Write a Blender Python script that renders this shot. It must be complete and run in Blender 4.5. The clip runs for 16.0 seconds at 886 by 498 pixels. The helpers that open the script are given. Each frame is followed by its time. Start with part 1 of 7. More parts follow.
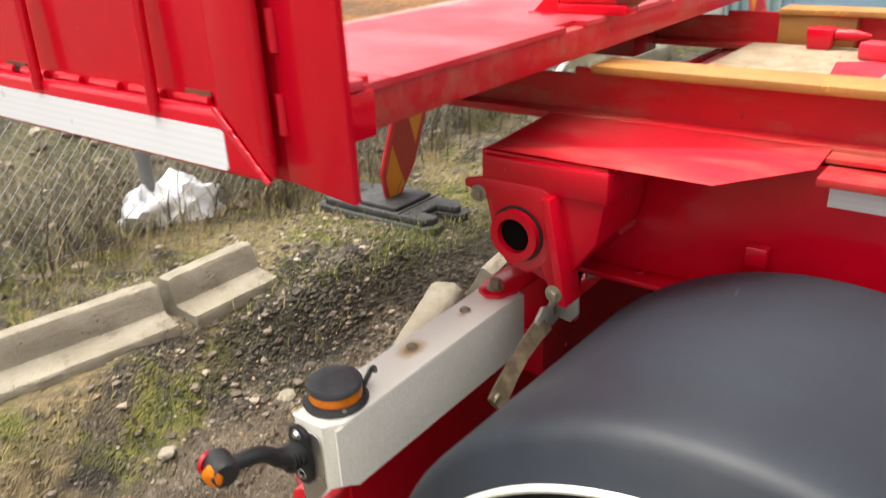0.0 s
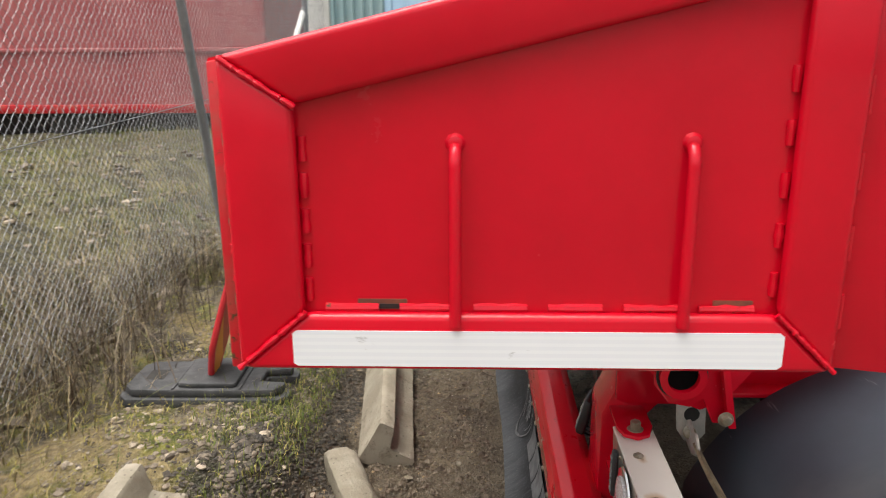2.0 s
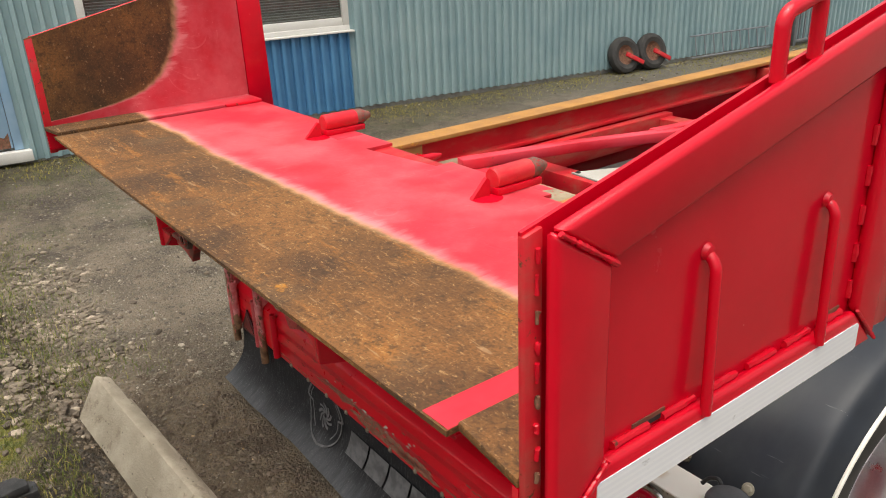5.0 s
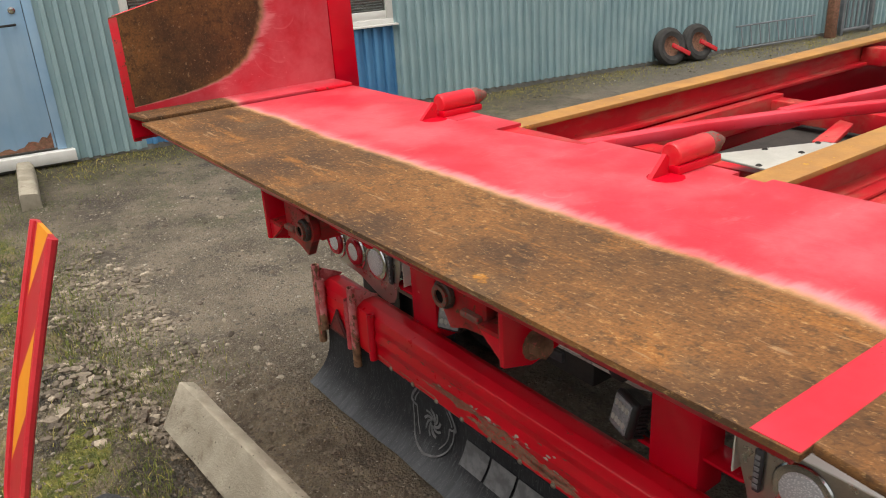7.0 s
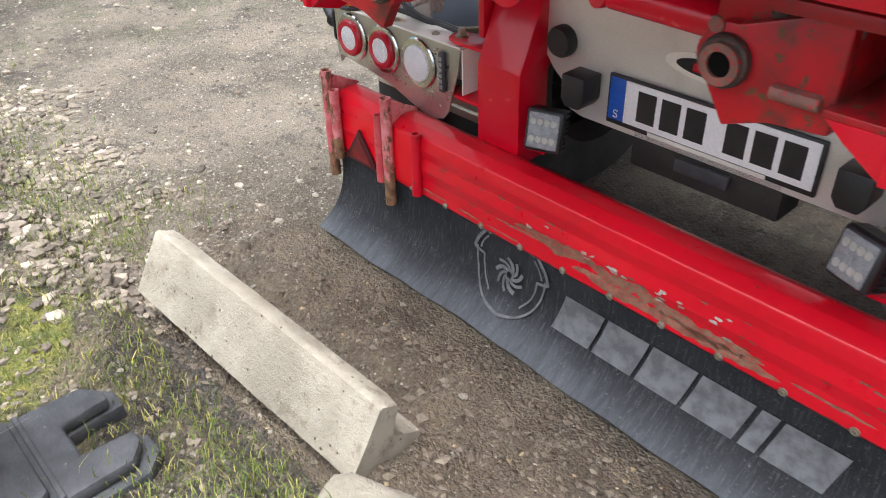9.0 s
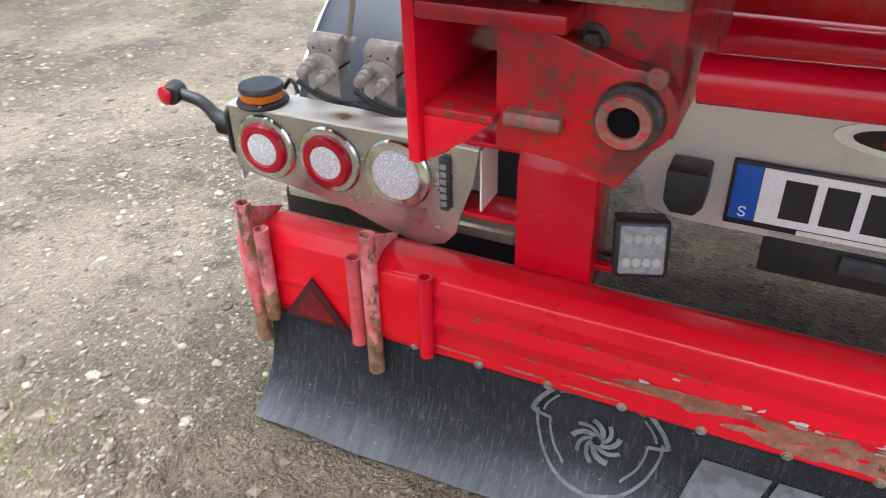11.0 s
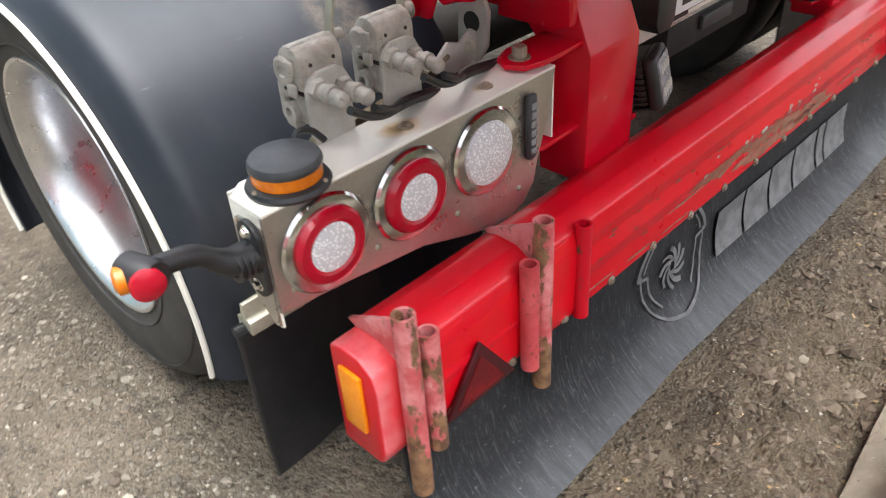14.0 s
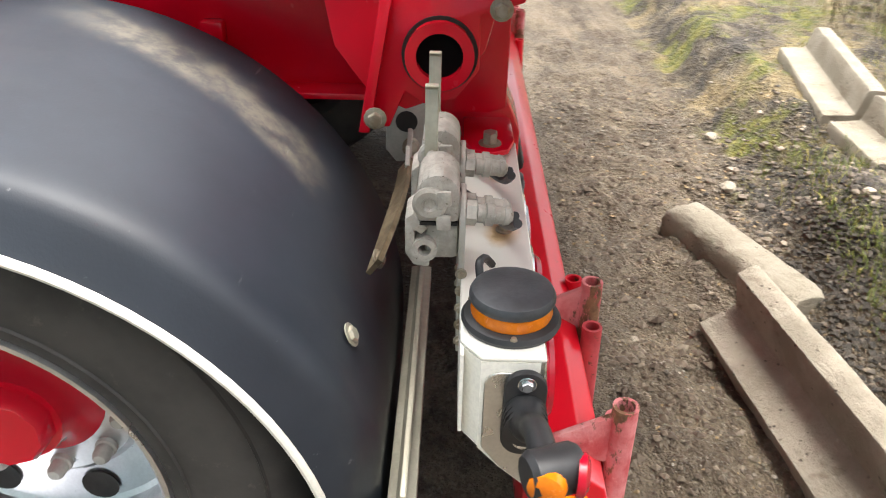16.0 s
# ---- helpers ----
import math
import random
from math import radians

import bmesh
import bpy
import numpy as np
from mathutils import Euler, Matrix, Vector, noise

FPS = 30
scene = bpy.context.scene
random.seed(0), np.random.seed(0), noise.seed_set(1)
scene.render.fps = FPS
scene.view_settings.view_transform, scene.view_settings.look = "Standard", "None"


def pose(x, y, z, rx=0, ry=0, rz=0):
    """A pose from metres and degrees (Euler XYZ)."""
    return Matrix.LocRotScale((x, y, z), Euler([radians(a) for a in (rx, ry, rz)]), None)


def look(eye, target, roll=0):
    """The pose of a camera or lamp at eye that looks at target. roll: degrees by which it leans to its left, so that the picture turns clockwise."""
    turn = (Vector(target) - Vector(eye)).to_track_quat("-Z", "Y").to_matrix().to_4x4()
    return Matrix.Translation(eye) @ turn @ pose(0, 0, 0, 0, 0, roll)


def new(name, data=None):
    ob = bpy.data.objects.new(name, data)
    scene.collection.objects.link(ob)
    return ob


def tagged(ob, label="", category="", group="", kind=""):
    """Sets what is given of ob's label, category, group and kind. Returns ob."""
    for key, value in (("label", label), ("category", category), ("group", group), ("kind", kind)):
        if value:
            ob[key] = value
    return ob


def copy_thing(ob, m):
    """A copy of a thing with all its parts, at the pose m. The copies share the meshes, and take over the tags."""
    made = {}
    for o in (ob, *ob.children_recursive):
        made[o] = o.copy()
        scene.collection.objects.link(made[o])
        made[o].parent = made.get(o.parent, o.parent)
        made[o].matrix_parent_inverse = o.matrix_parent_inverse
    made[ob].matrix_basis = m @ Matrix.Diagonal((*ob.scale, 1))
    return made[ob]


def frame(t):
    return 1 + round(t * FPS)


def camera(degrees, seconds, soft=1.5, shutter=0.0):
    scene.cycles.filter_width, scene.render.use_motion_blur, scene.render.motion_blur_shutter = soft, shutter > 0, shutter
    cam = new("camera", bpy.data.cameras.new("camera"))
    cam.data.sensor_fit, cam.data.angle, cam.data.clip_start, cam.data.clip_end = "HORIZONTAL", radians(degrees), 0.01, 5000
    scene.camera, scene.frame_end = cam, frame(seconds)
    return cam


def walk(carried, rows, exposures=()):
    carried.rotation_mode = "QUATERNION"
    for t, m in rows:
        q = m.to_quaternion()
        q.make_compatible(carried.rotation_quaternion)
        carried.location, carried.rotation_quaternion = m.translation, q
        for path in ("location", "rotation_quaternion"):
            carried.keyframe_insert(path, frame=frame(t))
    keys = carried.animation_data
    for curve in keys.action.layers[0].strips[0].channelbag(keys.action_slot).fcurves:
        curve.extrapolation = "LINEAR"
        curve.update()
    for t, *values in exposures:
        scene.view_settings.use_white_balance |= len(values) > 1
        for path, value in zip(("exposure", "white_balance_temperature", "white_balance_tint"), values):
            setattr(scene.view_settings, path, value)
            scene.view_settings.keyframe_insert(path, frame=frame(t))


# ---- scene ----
cam = camera(59.6, 16.0, soft=1.0, shutter=0.3)
PATH = [
    (0, (2.012, 0.905, 1.496), (0.576, -0.227, 0.687), -2.7),
    (0.5, (2.225, 0.596, 1.569), (0.535, -0.243, 0.904), -1.3),
    (1, (2.378, 0.31, 1.621), (0.572, -0.27, 0.987), -0.7),
    (1.5, (2.429, -0.014, 1.628), (0.554, -0.383, 1.037), -0.0),
    (2, (2.44, -0.336, 1.661), (0.519, -0.407, 1.11), -0.4),
    (2.5, (2.348, -0.62, 1.656), (0.455, -0.361, 1.065), -1.1),
    (3, (2.213, -0.838, 1.693), (0.422, -0.268, 1.008), 1.9),
    (3.5, (2.133, -0.928, 1.802), (0.443, -0.201, 1.019), -2.3),
    (4, (2.042, -1.079, 1.897), (0.475, -0.103, 1.128), -3.3),
    (4.2, (2.02, -1.127, 1.939), (0.495, -0.093, 1.161), -3.4),
    (6.3, (1.794, -1.318, 1.881), (0.309, -0.196, 1.148), -2.0),
    (6.5, (1.71, -1.346, 1.86), (0.191, -0.272, 1.125), -3.3),
    (7, (1.585, -1.399, 1.832), (0.068, -0.338, 1.076), -3.6),
    (7.5, (1.408, -1.411, 1.726), (-0.082, -0.35, 0.917), -3.1),
    (8, (1.17, -1.416, 1.53), (-0.231, -0.407, 0.522), -3.8),
    (8.2, (1.106, -1.426, 1.516), (-0.248, -0.411, 0.45), -3.4),
    (10.3, (0.106, -1.234, 1.333), (-0.923, 0.06, 0.208), -1.5),
    (10.5, (0.007, -1.23, 1.333), (-0.938, 0.139, 0.223), -0.8),
    (11, (-0.203, -1.207, 1.368), (-0.94, 0.292, 0.268), -1.6),
    (11.5, (-0.486, -1.184, 1.308), (-0.772, 0.45, 0.191), 2.3),
    (12, (-0.701, -1.137, 1.308), (-0.681, 0.478, 0.127), 1.5),
    (12.5, (-0.932, -1.041, 1.283), (-0.674, 0.479, 0.009), -0.5),
    (13, (-1.238, -1.012, 1.261), (-0.708, 0.403, -0.049), -1.6),
    (13.5, (-1.511, -0.954, 1.199), (-0.677, 0.38, -0.036), -2.6),
    (14, (-1.715, -0.726, 1.232), (-0.595, 0.45, 0.065), -3.8),
    (14.5, (-1.92, -0.547, 1.23), (-0.539, 0.366, 0.107), -2.2),
    (15, (-2.027, -0.355, 1.249), (-0.462, 0.322, 0.204), -2.1),
    (15.5, (-1.977, -0.096, 1.245), (-0.3, 0.305, 0.232), -1.3),
    (16, (-1.977, 0.122, 1.244), (-0.258, 0.141, 0.223), 1.2),
]
EXPOSURE = [(0.0, 1.64, 6900, 10), (0.8, 1.32, 6800, 10), (3.0, 1.34, 6800, 10), (4.2, 1.12, 7000, 10), (6.3, 0.86, 6900, 10), (7.5, 0.96, 6800, 10), (8.2, 1.58, 6250, 10), (10.3, 2.24, 5850, 10), (12.5, 2.41, 6200, 10), (14.0, 2.21, 6350, 10), (16.0, 2.26, 6600, 10)]
walk(cam, [(t, look(eye, target, roll)) for t, eye, target, roll in PATH], EXPOSURE)

# ---------------- light: an overcast sky and a broad soft sun ----------------
world = bpy.data.worlds.new("overcast")
scene.world = world
world.use_nodes = True
wn, wl = world.node_tree.nodes, world.node_tree.links
sky = wn.new("ShaderNodeTexSky")
sky.sky_type, sky.sun_disc = "NISHITA", False
sky.sun_elevation, sky.sun_rotation = radians(78), radians(162)
sky.air_density, sky.dust_density, sky.ozone_density = 1.0, 6.0, 1.0
grey = wn.new("ShaderNodeHueSaturation")
grey.inputs["Saturation"].default_value = 0.22
wl.new(sky.outputs[0], grey.inputs["Color"])
wl.new(grey.outputs[0], wn["Background"].inputs["Color"])
wn["Background"].inputs["Strength"].default_value = 0.115
sun = new("sun", bpy.data.lights.new("sun", "SUN"))
sun.data.energy, sun.data.angle, sun.data.color = 1.2, radians(70), (1.0, 0.97, 0.93)
sun.matrix_world = look((0.4, -1.2, 6.0), (0, 0, 0))


# ---------------- materials ----------------
class Nodes:
    """Short hands for building one node material."""

    def __init__(self, name):
        self.m = bpy.data.materials.new(name)
        self.m.use_nodes = True
        self.n, self.l = self.m.node_tree.nodes, self.m.node_tree.links
        self.b = self.n["Principled BSDF"]
        self.tc = self.n.new("ShaderNodeTexCoord")

    def put(self, value, socket):
        if isinstance(value, (int, float)):
            socket.default_value = value
        elif isinstance(value, tuple):
            socket.default_value = (*value, 1.0) if len(value) == 3 else value
        else:
            self.l.new(value, socket)

    def noise(self, scale, detail=4.0, rough=0.6, coord=None, stretch=None):
        c = coord or self.tc.outputs["Object"]
        if stretch:
            mp = self.n.new("ShaderNodeMapping")
            mp.inputs["Scale"].default_value = stretch
            self.l.new(c, mp.inputs["Vector"])
            c = mp.outputs[0]
        t = self.n.new("ShaderNodeTexNoise")
        t.inputs["Scale"].default_value, t.inputs["Detail"].default_value, t.inputs["Roughness"].default_value = scale, detail, rough
        self.l.new(c, t.inputs["Vector"])
        return t.outputs["Fac"]

    def voronoi(self, scale, feature="F1"):
        t = self.n.new("ShaderNodeTexVoronoi")
        t.feature = feature
        t.inputs["Scale"].default_value = scale
        self.l.new(self.tc.outputs["Object"], t.inputs["Vector"])
        return t

    def axis(self, name):
        s = self.n.new("ShaderNodeSeparateXYZ")
        self.l.new(self.tc.outputs["Object"], s.inputs[0])
        return s.outputs[name]

    def step(self, v, lo, hi, a=0.0, b=1.0):
        t = self.n.new("ShaderNodeMapRange")
        t.interpolation_type = "SMOOTHSTEP"
        self.put(v, t.inputs["Value"])
        for k, x in (("From Min", lo), ("From Max", hi), ("To Min", a), ("To Max", b)):
            t.inputs[k].default_value = x
        return t.outputs[0]

    def op(self, kind, a, b=0.0):
        t = self.n.new("ShaderNodeMath")
        t.operation = kind
        self.put(a, t.inputs[0])
        self.put(b, t.inputs[1])
        return t.outputs[0]

    def mix(self, fac, a, b):
        t = self.n.new("ShaderNodeMix")
        t.data_type = "RGBA"
        self.put(fac, t.inputs[0])
        self.put(a, t.inputs[6])
        self.put(b, t.inputs[7])
        return t.outputs[2]

    def bump(self, height, strength=0.3, distance=0.01):
        t = self.n.new("ShaderNodeBump")
        t.inputs["Strength"].default_value, t.inputs["Distance"].default_value = strength, distance
        self.put(height, t.inputs["Height"])
        self.l.new(t.outputs[0], self.b.inputs["Normal"])

    def done(self, color, rough=0.5, metal=0.0, spec=0.5, **more):
        for value, key in ((color, "Base Color"), (rough, "Roughness"), (metal, "Metallic"), (spec, "Specular IOR Level")):
            self.put(value, self.b.inputs[key])
        for key, value in more.items():
            self.put(value, self.b.inputs[key.replace("_", " ")])
        return self.m


def plain(name, a, b, rough=0.5, metal=0.0, scale=12.0, fine=140.0, bump=0.15, dist=0.002, spec=0.5, speck=None, speck_at=0.68):
    """Two colours in soft clouds, a fine grain over them, and specks of a third colour."""
    k = Nodes(name)
    c = k.mix(k.step(k.noise(scale), 0.35, 0.65), a, b)
    g = k.noise(fine, 3.0)
    c = k.mix(k.step(g, 0.3, 0.75, 0.0, 0.3), c, tuple(0.6 * x for x in a))
    r = k.op("ADD", rough - 0.1, k.op("MULTIPLY", k.noise(scale * 3), 0.2))
    if speck:
        s = k.step(k.noise(scale * 4, 6.0, 0.7), speck_at, speck_at + 0.04)
        c = k.mix(s, c, speck)
        r = k.op("ADD", r, k.op("MULTIPLY", s, 0.3))
    k.bump(g, bump, dist)
    return k.done(c, r, metal, spec)


RUST, ORANGE = (0.105, 0.055, 0.026), (0.32, 0.13, 0.03)
RED, RED_DEEP = (0.64, 0.003, 0.020), (0.54, 0.002, 0.016)


def red_paint(name, wear=0.72, rough=0.3, base=RED, deep=RED_DEEP, dirt=0.0, tone=(0.30, 0.19, 0.12)):
    k = Nodes(name)
    c = k.mix(k.step(k.noise(3.0), 0.3, 0.7), base, deep)
    dust = k.step(k.noise(9.0, 6.0, 0.7), 0.60, 0.85, 0.0, 0.06)
    c = k.mix(dust, c, (0.42, 0.10, 0.10))
    if dirt:
        film = k.step(k.noise(7.0, 6.0, 0.68, stretch=(1.6, 0.5, 1.6)), 0.42, 0.72, 0.0, dirt)
        c = k.mix(film, c, tone)
    chip = k.step(k.noise(34.0, 8.0, 0.75), wear, wear + 0.03)
    c = k.mix(chip, c, RUST)
    r = k.op("ADD", rough - 0.06, k.op("MULTIPLY", k.noise(14.0), 0.16))
    r = k.op("ADD", r, k.op("MULTIPLY", chip, 0.4))
    k.bump(k.op("ADD", k.noise(26.0, 2.0), k.op("MULTIPLY", chip, -0.6)), 0.06, 0.004)
    return k.done(c, r, 0.0, 0.3, Coat_Weight=0.28, Coat_Roughness=0.10)


def worn_mask(k):
    """Brown steel along the rear edge of the platform, red paint towards its front."""
    line = k.op("ADD", k.axis("Y"), k.op("MULTIPLY", k.op("SUBTRACT", k.noise(1.4, 2.0), 0.5), 0.09))
    line = k.op("ADD", line, k.op("MULTIPLY", k.op("SUBTRACT", k.noise(26.0, 4.0, stretch=(1.0, 0.3, 1.0)), 0.5), 0.03))
    return line


def steel_and_paint(name, line, edge, fade_width, wide=1.0, brown=0.0):
    """Brown rusty steel that passes through a brushed pale seam into red paint."""
    k = Nodes(name)
    v = line(k)
    paint = k.step(v, edge, edge + 0.022 * wide)
    # the seam: sharp and tan on the steel side, brushed out pink on the paint side
    brush = k.noise(34.0, 5.0, 0.7, stretch=(1.0, 0.16, 1.0))
    fade = k.op("MULTIPLY", k.step(v, edge - 0.014, edge + 0.012), k.step(k.op("ADD", v, k.op("MULTIPLY", k.op("SUBTRACT", brush, 0.5), 0.10 * wide)), edge + fade_width, edge + 0.014))
    fade = k.op("MULTIPLY", fade, k.step(k.noise(5.0, 4.0), 0.25, 0.6, 0.3, 1.0))
    cloud = k.step(k.noise(2.6, 6.0, 0.62), 0.36, 0.64)
    rust = k.mix(cloud, (0.070, 0.037, 0.019), (0.205, 0.092, 0.030))
    run = k.noise(6.0, 6.0, 0.7, stretch=(0.55, 2.6, 1.0))
    orange = k.step(run, 0.54, 0.66, 0.0, 0.85 - brown)
    rust = k.mix(orange, rust, (0.28, 0.118, 0.030))
    fleck = k.step(k.noise(15.0, 7.0, 0.72, stretch=(0.45, 1.6, 1.0)), 0.655, 0.69, 0.0, 0.9 - brown)
    rust = k.mix(fleck, rust, (0.46, 0.23, 0.06))
    spot = k.step(k.noise(7.0, 5.0, 0.6), 0.70, 0.74, 0.0, 0.8 - brown)
    rust = k.mix(spot, rust, (0.55, 0.22, 0.015))
    grey = k.step(k.noise(3.4, 5.0, 0.65), 0.56, 0.70, 0.0, 0.45)
    rust = k.mix(grey, rust, (0.085, 0.066, 0.042))
    rust = k.mix(k.step(k.noise(160.0, 3.0), 0.4, 0.75, 0.0, 0.6), rust, (0.05, 0.03, 0.018))
    mottle = k.noise(38.0, 8.0, 0.72)
    rust = k.mix(k.step(mottle, 0.50, 0.36, 0.0, 0.65), rust, (0.045, 0.028, 0.016))
    rust = k.mix(k.step(mottle, 0.58, 0.68, 0.0, 0.5 - 0.5 * brown), rust, (0.36, 0.19, 0.07))
    worm = k.step(k.noise(70.0, 6.0, 0.75, stretch=(0.5, 1.4, 1.0)), 0.62, 0.66, 0.0, 0.55 - 0.6 * brown)
    rust = k.mix(worm, rust, (0.44, 0.27, 0.12))
    scratch = k.step(k.noise(55.0, 3.0, 0.6, stretch=(0.12, 1.0, 1.0)), 0.64, 0.69, 0.0, 0.5)
    rust = k.mix(scratch, rust, (0.34, 0.22, 0.12))
    grain = k.noise(130.0, 6.0, 0.8, stretch=(0.5, 1.0, 1.0))
    rust = k.mix(k.step(grain, 0.56, 0.66, 0.0, 0.75 - 0.6 * brown), rust, (0.42, 0.25, 0.11))
    rust = k.mix(k.step(grain, 0.45, 0.36, 0.0, 0.45), rust, (0.030, 0.017, 0.010))
    red = k.mix(k.step(k.noise(4.0), 0.3, 0.7), (0.57, 0.024, 0.045), (0.47, 0.014, 0.028))
    red = k.mix(k.step(k.noise(2.4, 7.0, 0.68), 0.40, 0.66, 0.0, 0.7), red, (0.62, 0.12, 0.14))
    scuff = k.step(k.noise(22.0, 7.0, 0.75, stretch=(1.0, 0.25, 1.0)), 0.57, 0.72, 0.0, 0.45)
    red = k.mix(scuff, red, (0.74, 0.20, 0.21))
    arc = k.voronoi(2.3)
    arcs = k.op("FRACT", k.op("MULTIPLY", arc.outputs["Distance"], 26.0))
    arcs = k.op("MULTIPLY", k.step(arcs, 0.86, 0.97), k.step(k.noise(5.0, 5.0), 0.53, 0.66, 0.0, 0.16))
    red = k.mix(arcs, red, (0.78, 0.34, 0.34))
    red = k.mix(k.step(k.noise(80.0, 7.0, 0.8), 0.60, 0.68, 0.0, 0.35), red, (0.78, 0.30, 0.32))
    red = k.mix(k.step(k.noise(30.0, 8.0, 0.8), 0.69, 0.72, 0.0, 0.7), red, (0.16, 0.06, 0.04))
    c = k.mix(paint, rust, red)
    seam = k.mix(k.step(v, edge, edge + 0.03), (0.56, 0.33, 0.17), (0.74, 0.30, 0.31))
    c = k.mix(k.op("MULTIPLY", fade, 0.62), c, seam)
    r = k.op("SUBTRACT", 0.72, k.op("MULTIPLY", paint, 0.40))
    r = k.op("ADD", r, k.op("MULTIPLY", k.noise(20.0), 0.12))
    k.bump(k.op("MULTIPLY", k.op("ADD", k.noise(90.0, 5.0), orange), k.op("SUBTRACT", 1.12, paint)), 0.3, 0.004)
    return k.done(c, r, 0.0, k.op("ADD", 0.22, k.op("MULTIPLY", paint, 0.28)))


def wing_line(k):
    v = k.op("ADD", k.axis("Y"), k.op("DIVIDE", 0.030, k.op("MAXIMUM", k.op("SUBTRACT", k.axis("Z"), 1.256), 0.014)))
    v = k.op("ADD", v, k.op("MULTIPLY", k.op("SUBTRACT", k.noise(4.0, 4.0), 0.5), 0.05))
    return k.op("ADD", v, k.op("MULTIPLY", k.op("SUBTRACT", k.noise(40.0, 5.0), 0.5), 0.03))


M = {}
M["red"] = red_paint("red_paint", 0.74, 0.22)
M["red_worn"] = red_paint("worn_red_paint", 0.60, 0.42)
M["red_edge"] = red_paint("chipped_red_paint", 0.585, 0.45, (0.62, 0.012, 0.026), (0.46, 0.008, 0.018), 0.45, (0.26, 0.12, 0.08))
M["red_dusty"] = red_paint("dusty_red_paint", 0.64, 0.5, (0.56, 0.010, 0.02), (0.42, 0.006, 0.014), 0.45)
M["red_grimy"] = red_paint("grimy_red_paint", 0.565, 0.42, (0.50, 0.004, 0.012), (0.34, 0.003, 0.010), 0.85, (0.055, 0.030, 0.024))
M["red_plate"] = red_paint("sun_bleached_red_paint", 0.66, 0.42, (0.66, 0.012, 0.028), (0.58, 0.008, 0.020), 0.28, (0.42, 0.20, 0.14))
M["panel_steel"] = plain("matt_stainless_panel", (0.74, 0.72, 0.66), (0.64, 0.62, 0.56), 0.38, 0.35, 6.0, 220.0, 0.05, 0.001)
M["red_bright"] = red_paint("bright_red_band", 0.66, 0.28, (0.66, 0.005, 0.018), (0.56, 0.004, 0.015))
M["deck"] = steel_and_paint("platform_steel", worn_mask, -0.335, 0.058)
M["wing"] = steel_and_paint("wing_inner_steel", wing_line, -0.035, 0.06, 1.6, 0.72)
M["rail"] = plain("ochre_rusty_rail", (0.40, 0.195, 0.045), (0.29, 0.14, 0.038), 0.6, 0.0, 6.0, 120.0, 0.25, 0.003, speck=(0.5, 0.27, 0.04), speck_at=0.62)
M["rust"] = plain("rusty_pipe", (0.13, 0.065, 0.035), (0.24, 0.12, 0.07), 0.75, 0.0, 30.0, 200.0, 0.4, 0.003, speck=(0.45, 0.12, 0.10), speck_at=0.58)
M["pinkish"] = plain("faded_pink_paint", (0.60, 0.10, 0.11), (0.48, 0.05, 0.06), 0.5, 0.0, 22.0, 160.0, 0.2, 0.002, speck=(0.14, 0.07, 0.04), speck_at=0.60)


def old_pipe():
    k = Nodes("pipe_with_flaking_paint")
    steel = k.mix(k.step(k.noise(40.0, 5.0), 0.35, 0.65), (0.12, 0.062, 0.032), (0.26, 0.14, 0.07))
    paint = k.mix(k.step(k.noise(18.0, 4.0), 0.35, 0.65), (0.68, 0.25, 0.25), (0.50, 0.08, 0.085))
    paint = k.mix(k.step(k.noise(26.0, 5.0), 0.58, 0.68, 0.0, 0.6), paint, (0.72, 0.38, 0.37))
    low = k.step(k.axis("Z"), 0.38, 0.20, 0.0, 0.22)
    bare = k.step(k.op("ADD", k.noise(22.0, 6.0, 0.7, stretch=(1.0, 1.0, 0.45)), low), 0.525, 0.575)
    k.bump(k.op("SUBTRACT", k.noise(150.0, 5.0), bare), 0.5, 0.003)
    return k.done(k.mix(bare, paint, steel), 0.65)


def sleeve_paint():
    k = Nodes("red_sleeve_pink_end_and_top_sheen")
    red = k.mix(k.step(k.noise(3.0), 0.3, 0.7), (0.70, 0.003, 0.013), (0.62, 0.003, 0.012))
    pink = k.mix(k.step(k.noise(14.0, 5.0), 0.35, 0.65), (0.62, 0.09, 0.11), (0.72, 0.24, 0.25))
    out = k.op("ADD", k.op("ABSOLUTE", k.axis("X")), k.op("MULTIPLY", k.op("SUBTRACT", k.noise(12.0, 5.0), 0.5), 0.12))
    c = k.mix(k.step(out, 1.20, 1.27, 0.0, 0.8), red, pink)
    c = k.mix(k.step(k.op("ABSOLUTE", k.axis("X")), 1.2605, 1.2632, 0.0, 1.0), c, (0.56, 0.004, 0.014))
    # sky sheen and dust on the upper face, painted as paler pink
    top = k.op("ADD", k.axis("Z"), k.op("MULTIPLY", k.op("SUBTRACT", k.noise(20.0, 6.0), 0.5), 0.05))
    c = k.mix(k.step(top, 0.478, 0.50, 0.0, 0.4), c, (0.66, 0.14, 0.14))
    chip = k.step(k.noise(30.0, 8.0, 0.75), 0.66, 0.69)
    c = k.mix(chip, c, RUST)
    k.bump(k.op("SUBTRACT", k.noise(26.0, 2.0), chip), 0.08, 0.004)
    return k.done(c, k.op("ADD", 0.28, k.op("MULTIPLY", chip, 0.4)))


